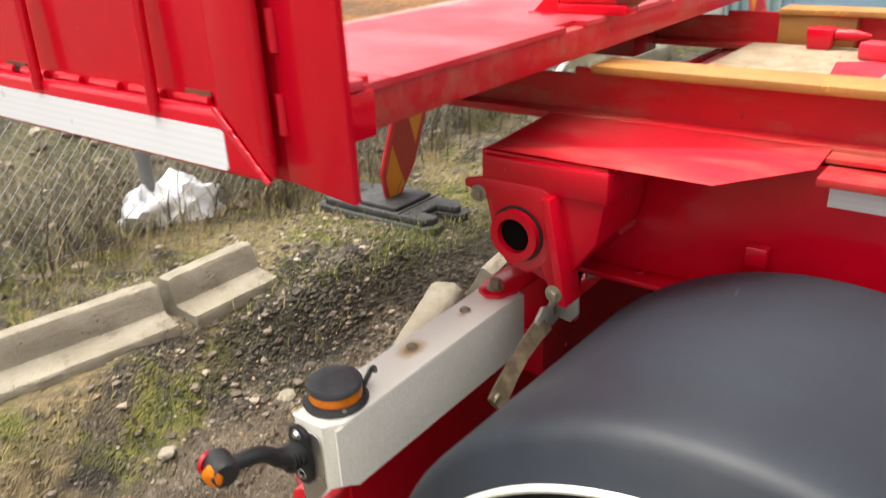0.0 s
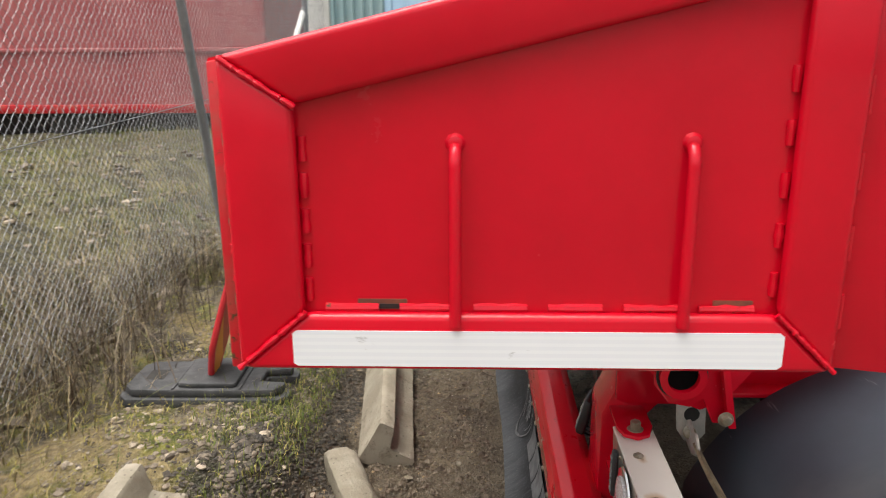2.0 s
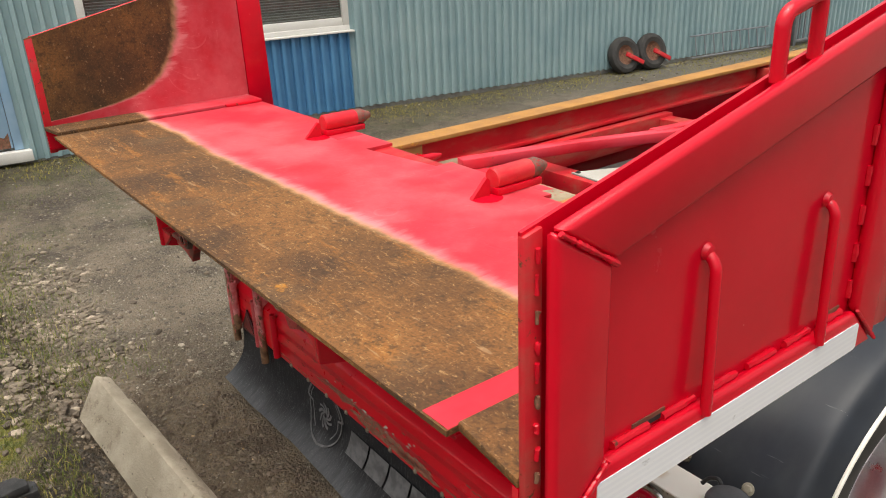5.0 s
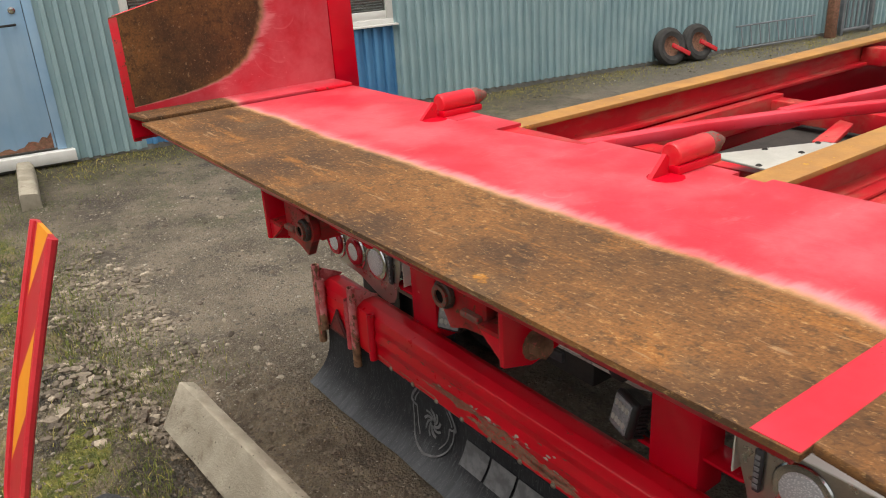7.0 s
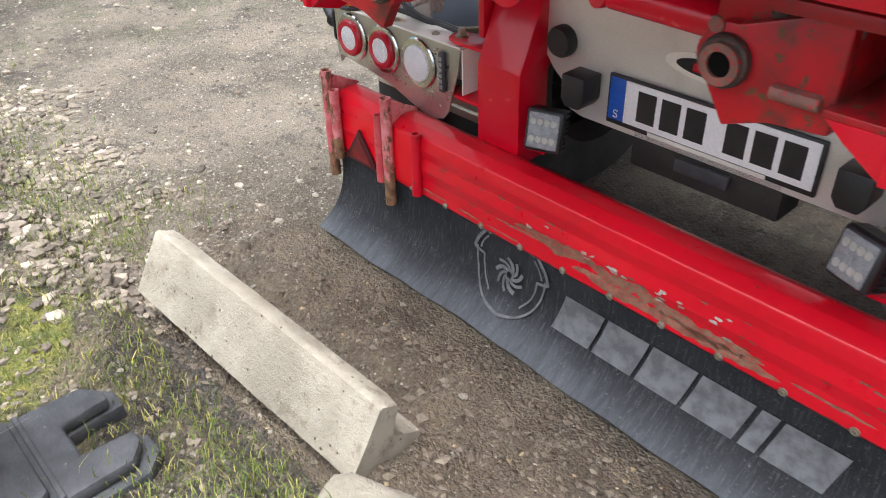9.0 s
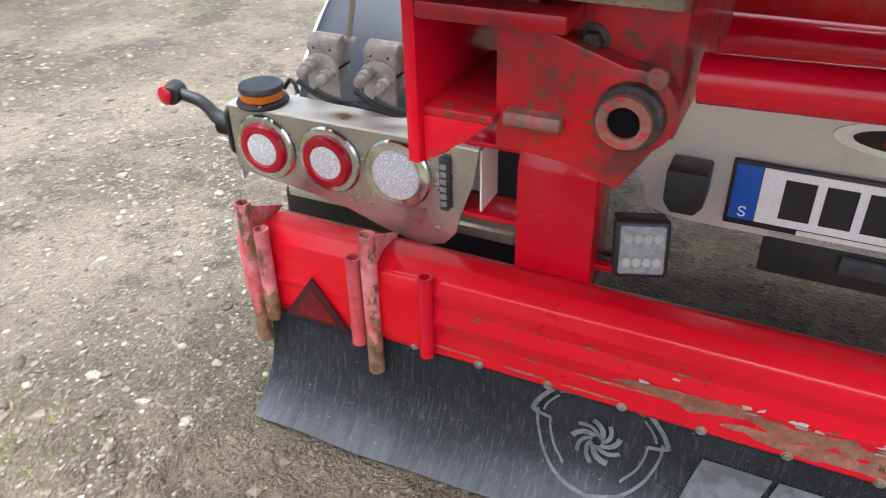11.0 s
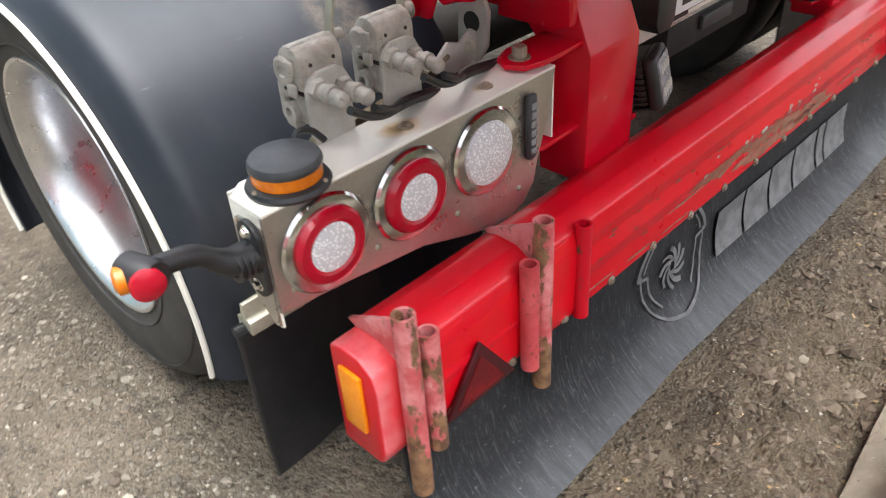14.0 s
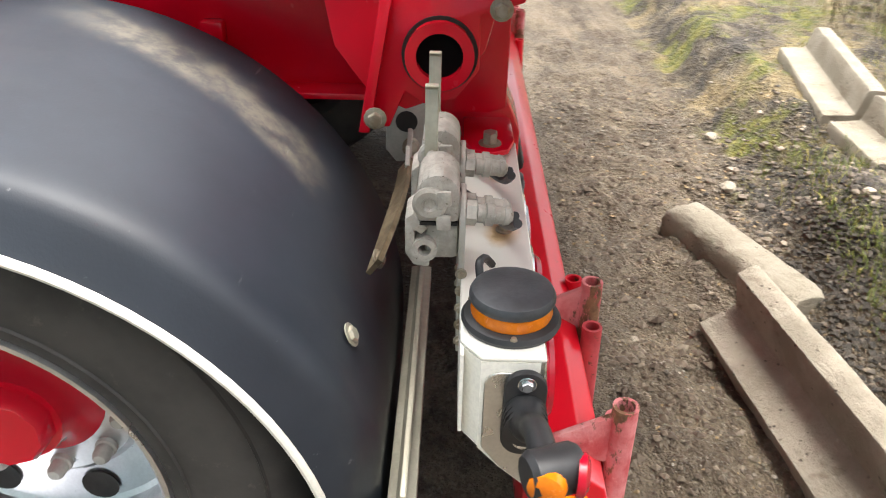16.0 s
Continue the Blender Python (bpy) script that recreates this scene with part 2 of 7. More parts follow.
M["gap_rust"] = plain("orange_brown_rust", (0.22, 0.065, 0.035), (0.11, 0.038, 0.024), 0.8, 0.0, 30.0, 180.0, 0.4, 0.002)
M["sleeve"] = sleeve_paint()
# near-black fill standing in for the shade inside bores
M["hole"] = plain("near_black_bore_shade", (0.003, 0.003, 0.003), (0.005, 0.004, 0.004), 0.9, 0.0, 9.0, 90.0, 0.1, 0.001, 0.1)
M["lid_grey"] = plain("pale_grey_sheet", (0.46, 0.45, 0.41), (0.38, 0.37, 0.33), 0.5, 0.1, 8.0, 150.0, 0.1, 0.001, speck=(0.12, 0.11, 0.09), speck_at=0.70)
M["chip"] = plain("bare_steel_chips", (0.55, 0.50, 0.44), (0.38, 0.28, 0.20), 0.5, 0.2, 60.0, 260.0, 0.4, 0.002)
M["old_pipe"] = old_pipe()
M["scrape"] = plain("scraped_steel", (0.30, 0.18, 0.115), (0.17, 0.09, 0.05), 0.6, 0.1, 46.0, 260.0, 0.6, 0.003, speck=(0.52, 0.07, 0.06), speck_at=0.53)
M["steel"] = plain("brushed_stainless", (0.62, 0.60, 0.55), (0.52, 0.50, 0.46), 0.30, 0.9, 6.0, 220.0, 0.05, 0.001)
M["steel_top"] = plain("matt_cream_steel", (0.88, 0.86, 0.78), (0.82, 0.80, 0.71), 0.36, 0.0, 5.0, 200.0, 0.06, 0.001, speck=(0.45, 0.32, 0.14), speck_at=0.70)
M["chrome"] = plain("chrome_ring", (0.75, 0.75, 0.75), (0.66, 0.66, 0.66), 0.14, 1.0, 8.0, 200.0, 0.02, 0.001)
M["alloy"] = plain("polished_alloy", (0.80, 0.81, 0.83), (0.66, 0.67, 0.69), 0.30, 1.0, 7.0, 150.0, 0.06, 0.001)
M["cast"] = plain("grey_cast_metal", (0.52, 0.50, 0.45), (0.40, 0.385, 0.34), 0.5, 0.1, 18.0, 190.0, 0.3, 0.002)
M["cast_dirty"] = plain("grimy_cast_metal", (0.50, 0.475, 0.42), (0.33, 0.31, 0.265), 0.5, 0.1, 34.0, 220.0, 0.5, 0.003, speck=(0.20, 0.18, 0.145), speck_at=0.63)
M["red_faded"] = red_paint("sun_faded_red_paint", 0.64, 0.5, (0.62, 0.045, 0.07), (0.56, 0.01, 0.025))
M["zinc"] = plain("pale_zinc", (0.52, 0.50, 0.40), (0.44, 0.42, 0.33), 0.45, 0.5, 15.0, 160.0, 0.15, 0.002)
M["bolt"] = plain("dull_bolt", (0.38, 0.35, 0.28), (0.26, 0.21, 0.14), 0.5, 0.6, 40.0, 220.0, 0.2, 0.001)
M["black"] = plain("black_plastic", (0.013, 0.0135, 0.0145), (0.021, 0.0215, 0.023), 0.45, 0.0, 20.0, 180.0, 0.12, 0.001)
M["dark"] = plain("dark_chassis", (0.014, 0.013, 0.012), (0.03, 0.026, 0.022), 0.75, 0.0, 9.0, 90.0, 0.3, 0.003)
M["beacon_cap"] = plain("grey_black_cap", (0.035, 0.038, 0.042), (0.06, 0.064, 0.07), 0.42, 0.0, 14.0, 150.0, 0.2, 0.002)
M["amber"] = plain("amber_lens", (0.74, 0.20, 0.004), (0.62, 0.15, 0.004), 0.25, 0.0, 30.0, 200.0, 0.3, 0.002)
M["amber_flat"] = plain("amber_reflector", (0.92, 0.31, 0.005), (0.86, 0.26, 0.005), 0.25, 0.0, 60.0, 400.0, 0.3, 0.001)
M["redlens"] = plain("red_lens", (0.46, 0.004, 0.022), (0.36, 0.003, 0.016), 0.18, 0.0, 20.0, 300.0, 0.2, 0.001)
M["darkred"] = plain("dark_red_reflector", (0.070, 0.006, 0.010), (0.040, 0.004, 0.007), 0.4, 0.0, 20.0, 300.0, 0.2, 0.001)
M["reflector"] = plain("deep_red_reflector_face", (0.24, 0.006, 0.010), (0.10, 0.004, 0.008), 0.3, 0.0, 14.0, 300.0, 0.3, 0.001)
M["white_strip"] = plain("cream_edge_trim", (0.78, 0.76, 0.68), (0.72, 0.70, 0.62), 0.5, 0.0, 10.0, 120.0, 0.1, 0.001)


def led_lens():
    k = Nodes("clear_faceted_lens")
    v = k.voronoi(210.0)
    c = k.mix(k.step(v.outputs["Distance"], 0.15, 0.55), (0.95, 0.95, 0.95), (0.60, 0.61, 0.63))
    k.bump(v.outputs["Distance"], 0.45, 0.004)
    return k.done(c, 0.15, 0.0, 0.7, Coat_Weight=0.6)


def tape():
    k = Nodes("white_reflective_tape")
    v = k.voronoi(900.0)
    band = k.op("FRACT", k.op("MULTIPLY", k.axis("Z"), 92.0))
    c = k.mix(k.step(band, 0.35, 0.55), (0.86, 0.87, 0.89), (0.82, 0.83, 0.86))
    dirt = k.step(k.noise(22.0, 6.0, 0.7, stretch=(1.0, 0.5, 1.0)), 0.66, 0.72, 0.0, 0.55)
    c = k.mix(dirt, c, (0.30, 0.29, 0.28))
    k.bump(v.outputs["Distance"], 0.12, 0.001)
    return k.done(c, 0.28, 0.0, 0.6)


def rubber_flap():
    k = Nodes("dusty_rubber_sheet")
    z = k.axis("Z")
    dusty = k.step(k.op("ADD", z, k.op("MULTIPLY", k.noise(3.0, 4.0), 0.12)), 0.165, 0.06)
    run = k.noise(34.0, 6.0, 0.75, stretch=(1.0, 0.14, 0.14))
    dusty = k.op("MULTIPLY", dusty, k.step(run, 0.3, 0.7, 0.55, 1.0))
    c = k.mix(k.step(k.noise(5.0), 0.3, 0.7), (0.012, 0.013, 0.015), (0.020, 0.021, 0.023))
    c = k.mix(k.op("MULTIPLY", dusty, 0.7), c, (0.14, 0.15, 0.16))
    streak = k.noise(170.0, 6.0, 0.7, stretch=(1.0, 0.12, 0.12))
    c = k.mix(k.op("MULTIPLY", k.step(streak, 0.50, 0.70, 0.0, 0.32), k.step(z, 0.42, 0.10, 0.1, 1.0)), c, (0.17, 0.175, 0.18))
    c = k.mix(k.step(k.noise(150.0, 5.0, 0.75), 0.60, 0.70, 0.0, 0.6), c, (0.26, 0.265, 0.265))
    c = k.mix(k.step(k.noise(420.0, 3.0, 0.7), 0.66, 0.72, 0.0, 0.6), c, (0.36, 0.36, 0.35))
    k.bump(k.noise(120.0), 0.15, 0.002)
    return k.done(c, 0.66, 0.0, 0.25)


def fender_plastic():
    """Black moulded plastic with a dusty brown rub mark near its inner edge and pale scuffs."""
    k = Nodes("black_mudguard_plastic")
    c = k.mix(k.step(k.noise(3.5), 0.3, 0.7), (0.011, 0.015, 0.022), (0.018, 0.024, 0.034))
    dust = k.step(k.noise(2.2, 6.0, 0.6, stretch=(1.4, 0.8, 0.8)), 0.50, 0.76, 0.0, 0.16)
    c = k.mix(dust, c, (0.15, 0.15, 0.14))
    # brown rub mark, drifting outwards towards the rear
    x, y = k.op("MULTIPLY", k.axis("X"), -1.0), k.axis("Y")
    wob = k.op("MULTIPLY", k.op("SUBTRACT", k.noise(7.0, 6.0, 0.68), 0.5), 0.16)
    mid = k.op("ADD", k.op("ADD", x, k.op("MULTIPLY", y, 0.36)), wob)
    rub = k.op("MULTIPLY", k.step(mid, 0.955, 1.01), k.step(mid, 1.11, 1.05))
    rub = k.op("MULTIPLY", rub, k.op("MULTIPLY", k.step(y, 0.30, 0.36), k.step(y, 0.78, 0.60)))
    rub = k.op("MULTIPLY", rub, k.step(k.noise(24.0, 6.0, 0.75), 0.34, 0.62, 0.10, 0.55))
    c = k.mix(rub, c, (0.215, 0.190, 0.145))
    scuff = k.step(k.noise(6.0, 7.0, 0.72, stretch=(0.6, 1.6, 1.6)), 0.66, 0.75, 0.0, 0.55)
    c = k.mix(scuff, c, (0.26, 0.265, 0.25))
    scratch = k.step(k.noise(46.0, 4.0, 0.6, stretch=(0.10, 1.0, 1.0)), 0.69, 0.73, 0.0, 0.35)
    c = k.mix(scratch, c, (0.24, 0.24, 0.24))
    c = k.mix(k.step(k.noise(90.0, 5.0, 0.8), 0.72, 0.77, 0.0, 0.4), c, (0.24, 0.24, 0.24))
    k.bump(k.op("ADD", k.noise(260.0), k.op("MULTIPLY", k.noise(5.0, 2.0), 1.5)), 0.08, 0.002)
    r = k.op("ADD", 0.40, k.op("ADD", k.op("MULTIPLY", k.noise(2.6, 6.0, 0.65), 0.14), k.op("MULTIPLY", k.noise(30.0, 5.0), 0.06)))
    return k.done(c, k.op("ADD", r, k.op("MULTIPLY", k.op("MAXIMUM", scuff, rub), 0.3)), 0.0, 0.45)


def tyre_rubber():
    k = Nodes("tyre_rubber")
    c = k.mix(k.step(k.noise(9.0), 0.3, 0.7), (0.026, 0.025, 0.024), (0.05, 0.047, 0.043))
    c = k.mix(k.step(k.noise(40.0, 6.0, 0.7), 0.58, 0.75, 0.0, 0.4), c, (0.14, 0.125, 0.10))
    k.bump(k.noise(120.0), 0.2, 0.002)
    return k.done(c, 0.75)


def concrete(name, a, b):
    k = Nodes(name)
    c = k.mix(k.step(k.noise(5.0, 6.0, 0.65), 0.35, 0.65), a, b)
    c = k.mix(k.step(k.noise(28.0, 6.0, 0.7), 0.55, 0.8, 0.0, 0.5), c, tuple(0.62 * v for v in a))
    stain = k.step(k.noise(9.0, 7.0, 0.72), 0.56, 0.66, 0.0, 0.6)
    c = k.mix(stain, c, (0.17, 0.14, 0.10))
    c = k.mix(k.step(k.noise(60.0, 6.0, 0.75), 0.60, 0.68, 0.0, 0.5), c, tuple(min(0.6, 1.35 * v) for v in a))
    pits = k.step(k.voronoi(42.0).outputs["Distance"], 0.20, 0.08)
    pits = k.op("MULTIPLY", pits, k.step(k.noise(16.0), 0.48, 0.58))
    c = k.mix(k.op("MULTIPLY", pits, 0.85), c, (0.08, 0.065, 0.05))
    rough = k.op("ADD", k.noise(70.0, 6.0, 0.75), k.op("MULTIPLY", k.noise(18.0, 4.0), 0.8))
    k.bump(k.op("SUBTRACT", rough, k.op("MULTIPLY", pits, 1.2)), 0.8, 0.012)
    return k.done(c, 0.88, 0.0, 0.3)


def stained_box():
    k = Nodes("cream_steel_with_rust_stains")
    c = k.mix(k.step(k.noise(4.0), 0.3, 0.7), (0.88, 0.86, 0.79), (0.80, 0.78, 0.70))
    x = k.op("ABSOLUTE", k.axis("X"))
    warp = k.op("MULTIPLY", k.op("SUBTRACT", k.noise(24.0, 4.0), 0.5), 0.035)
    for px, size, tone in ((1.036, 0.030, 0.75), (0.860, 0.016, 0.5)):
        dx = k.op("MULTIPLY", k.op("ADD", k.op("SUBTRACT", x, px + 0.006), warp), 0.62)
        dy = k.op("ADD", k.op("SUBTRACT", k.axis("Y"), 0.052), k.op("MULTIPLY", warp, 0.7))
        d = k.op("SQRT", k.op("ADD", k.op("MULTIPLY", dx, dx), k.op("MULTIPLY", dy, dy)))
        c = k.mix(k.step(d, size, size * 0.35, 0.0, tone), c, (0.50, 0.30, 0.09))
        c = k.mix(k.step(d, size * 0.5, size * 0.2, 0.0, tone), c, (0.22, 0.13, 0.05))
    grime = k.step(k.noise(9.0, 6.0, 0.7), 0.60, 0.8, 0.0, 0.3)
    c = k.mix(grime, c, (0.46, 0.43, 0.36))
    k.bump(k.noise(60.0), 0.05, 0.001)
    return k.done(c, 0.36, 0.1)


M["box_top"] = stained_box()
M["lens"] = led_lens()
M["lamp_lens"] = plain("grey_work_lamp_lens", (0.34, 0.35, 0.36), (0.24, 0.25, 0.26), 0.25, 0.0, 60.0, 180.0, 0.8, 0.004)
M["tape"] = tape()
M["flap"] = rubber_flap()
M["fender"] = fender_plastic()
M["tyre"] = tyre_rubber()
M["concrete"] = concrete("weathered_concrete", (0.41, 0.365, 0.285), (0.29, 0.255, 0.195))
M["flapprint"] = plain("pale_print_on_rubber", (0.165, 0.168, 0.172), (0.09, 0.092, 0.095), 0.65, 0.0, 26.0, 260.0, 0.2, 0.001)


# ---------------- mesh helpers ----------------
def shade(bm, angle=0.6):
    bm.normal_update()
    for fc in bm.faces:
        fc.smooth = True
    for e in bm.edges:
        e.smooth = len(e.link_faces) == 2 and e.calc_face_angle(0.0) < angle


def mesh_of(name, bm, material, angle=0.6):
    bmesh.ops.recalc_face_normals(bm, faces=bm.faces)
    shade(bm, angle)
    me = bpy.data.meshes.new(name)
    bm.to_mesh(me)
    bm.free()
    for x in material if isinstance(material, (list, tuple)) else (material,):
        me.materials.append(x)
    return me


def part(name, bm, material, parent, label="", angle=0.6):
    """Links a bmesh as one mesh object under a thing or a part."""
    ob = new(name, mesh_of(name, bm, material, angle))
    ob.parent = parent
    if label:
        ob["label"] = label
    return ob


def thing(name, label, category, bm=None, material=None, group="", kind="", at=None, angle=0.6):
    ob = new(name, mesh_of(name, bm, material, angle) if bm else None)
    if at is not None:
        ob.matrix_world = at
    return tagged(ob, label, category, group, kind)


def box(x0, x1, y0, y1, z0, z1, bevel=0.0, seg=2, bm=None):
    own = bmesh.new()
    bmesh.ops.create_cube(own, size=1.0, matrix=Matrix.Translation(((x0 + x1) / 2, (y0 + y1) / 2, (z0 + z1) / 2)) @ Matrix.Diagonal((abs(x1 - x0), abs(y1 - y0), abs(z1 - z0), 1)))
    if bevel:
        bmesh.ops.bevel(own, geom=own.edges[:], offset=bevel, segments=seg, affect="EDGES", profile=0.5)
    return join(bm, own) if bm else own


def join(bm, other):
    me = bpy.data.meshes.new("tmp")
    other.to_mesh(me)
    other.free()
    bm.from_mesh(me)
    bpy.data.meshes.remove(me)
    return bm


def prism(pts, axis, lo, hi, bevel=0.0, seg=2, bm=None):
    """A polygon drawn in the two other axes, pulled along axis from lo to hi."""
    own = bmesh.new()
    put3 = {"x": lambda a, b, c: (c, a, b), "y": lambda a, b, c: (a, c, b), "z": lambda a, b, c: (a, b, c)}[axis]
    one = [own.verts.new(put3(a, b, lo)) for a, b in pts]
    two = [own.verts.new(put3(a, b, hi)) for a, b in pts]
    own.faces.new(one)
    own.faces.new(two[::-1])
    for i in range(len(pts)):
        j = (i + 1) % len(pts)
        own.faces.new((one[i], two[i], two[j], one[j]))
    bmesh.ops.recalc_face_normals(own, faces=own.faces)
    if bevel:
        bmesh.ops.bevel(own, geom=own.edges[:], offset=bevel, segments=seg, affect="EDGES", profile=0.5)
    return join(bm, own) if bm else own


def lathe(profile, centre, direction, seg=32, bm=None, closed=False):
    """Turns (radius, height) pairs round an axis through centre."""
    own = bmesh.new()
    turn = Matrix.Translation(centre) @ Vector((0, 0, 1)).rotation_difference(Vector(direction)).to_matrix().to_4x4()
    rings = []
    for r, h in profile:
        if r < 1e-6:
            rings.append([own.verts.new(turn @ Vector((0, 0, h)))])
        else:
            rings.append([own.verts.new(turn @ Vector((r * math.cos(2 * math.pi * k / seg), r * math.sin(2 * math.pi * k / seg), h))) for k in range(seg)])
    pairs = list(zip(rings, rings[1:])) + ([(rings[-1], rings[0])] if closed else [])
    for a, b in pairs:
        for k in range(seg):
            j = (k + 1) % seg
            if len(a) == 1 and len(b) == 1:
                continue
            if len(a) == 1:
                own.faces.new((a[0], b[k], b[j]))
            elif len(b) == 1:
                own.faces.new((a[k], b[0], a[j]))
            else:
                own.faces.new((a[k], b[k], b[j], a[j]))
    return join(bm, own) if bm else own


def rod(p, q, r, seg=14, r2=None, bm=None):
    p, q = Vector(p), Vector(q)
    n = (q - p).length
    return lathe([(0, 0), (r, 0), (r2 if r2 is not None else r, n), (0, n)], p, q - p, seg, bm)


def pipe(p, q, r, wall, seg=18, bm=None):
    p, q = Vector(p), Vector(q)
    n = (q - p).length
    return lathe([(r - wall, 0), (r, 0), (r, n), (r - wall, n)], p, q - p, seg, bm, closed=True)


def sweep(points, radius, seg=10, bm=None):
    """A round bar along points; radius may be a list."""
    own = bmesh.new()
    pts = [Vector(p) for p in points]
    side = Vector((0, 0, 1))
    rings = []
    for i, p in enumerate(pts):
        d = (pts[min(i + 1, len(pts) - 1)] - pts[max(i - 1, 0)]).normalized()
        if abs(d.dot(side)) > 0.95:
            side = Vector((1, 0, 0)) if abs(d.x) < 0.9 else Vector((0, 1, 0))
        side = (side - d * d.dot(side)).normalized()
        up = d.cross(side)
        r = radius[i] if isinstance(radius, (list, tuple)) else radius
        rings.append([own.verts.new(p + r * (math.cos(2 * math.pi * k / seg) * side + math.sin(2 * math.pi * k / seg) * up)) for k in range(seg)])
    for a, b in zip(rings, rings[1:]):
        for k in range(seg):
            own.faces.new((a[k], a[(k + 1) % seg], b[(k + 1) % seg], b[k]))
    own.faces.new(rings[0][::-1])
    own.faces.new(rings[-1])
    return join(bm, own) if bm else own


def bend(points, r=0.02, n=5):
    """Rounds the corners of a line of points."""
    pts = [Vector(p) for p in points]
    out = [pts[0]]
    for a, b, c in zip(pts, pts[1:], pts[2:]):
        u, v = (a - b).normalized(), (c - b).normalized()
        p, q = b + u * r, b + v * r
        for i in range(n + 1):
            t = i / n
            out.append(p * (1 - t) ** 2 + b * 2 * t * (1 - t) + q * t * t)
    return out + [pts[-1]]


def sheet(rows, thick, bm=None):
    """A grid of points as a sheet with a thickness, along its normals."""
    own = bmesh.new()
    v = [[own.verts.new(p) for p in row] for row in rows]
    for a, b in zip(v, v[1:]):
        for k in range(len(a) - 1):
            own.faces.new((a[k], a[k + 1], b[k + 1], b[k]))
    bmesh.ops.recalc_face_normals(own, faces=own.faces)
    bmesh.ops.solidify(own, geom=own.faces[:], thickness=thick)
    return join(bm, own) if bm else own


def hexbolt(centre, direction, r=0.011, h=0.009, bm=None):
    own = lathe([(0, 0), (r * 1.5, 0), (r * 1.5, 0.002), (r * 1.4, 0.0025), (0, 0.0025)], centre, direction, 14)
    lathe([(0, 0.002), (r, 0.002), (r, h), (r * 0.85, h + 0.0015), (0, h + 0.0015)], centre, direction, 6, own)
    return join(bm, own) if bm else own

# ---------------- the truck's rear ----------------
truck = thing("truck", "red chassis truck with a worn steel rear platform and side wings", "truck")
RAIL_END = 6.2


M["greasy"] = plain("greasy_worn_steel", (0.030, 0.026, 0.024), (0.075, 0.05, 0.04), 0.5, 0.2, 40.0, 200.0, 0.4, 0.003, speck=(0.34, 0.08, 0.07), speck_at=0.60)
M["greasy_red"] = plain("rubbed_greasy_red", (0.26, 0.10, 0.075), (0.13, 0.075, 0.055), 0.55, 0.1, 30.0, 180.0, 0.4, 0.003, speck=(0.44, 0.02, 0.025), speck_at=0.56)
M["lever_brown"] = plain("greasy_brown_lever", (0.24, 0.19, 0.12), (0.10, 0.075, 0.045), 0.5, 0.2, 24.0, 150.0, 0.3, 0.002)
M["dusty_plate"] = plain("dirty_gravel_plate", (0.34, 0.28, 0.19), (0.25, 0.19, 0.12), 0.85, 0.0, 14.0, 110.0, 0.6, 0.008, speck=(0.45, 0.05, 0.05), speck_at=0.60)


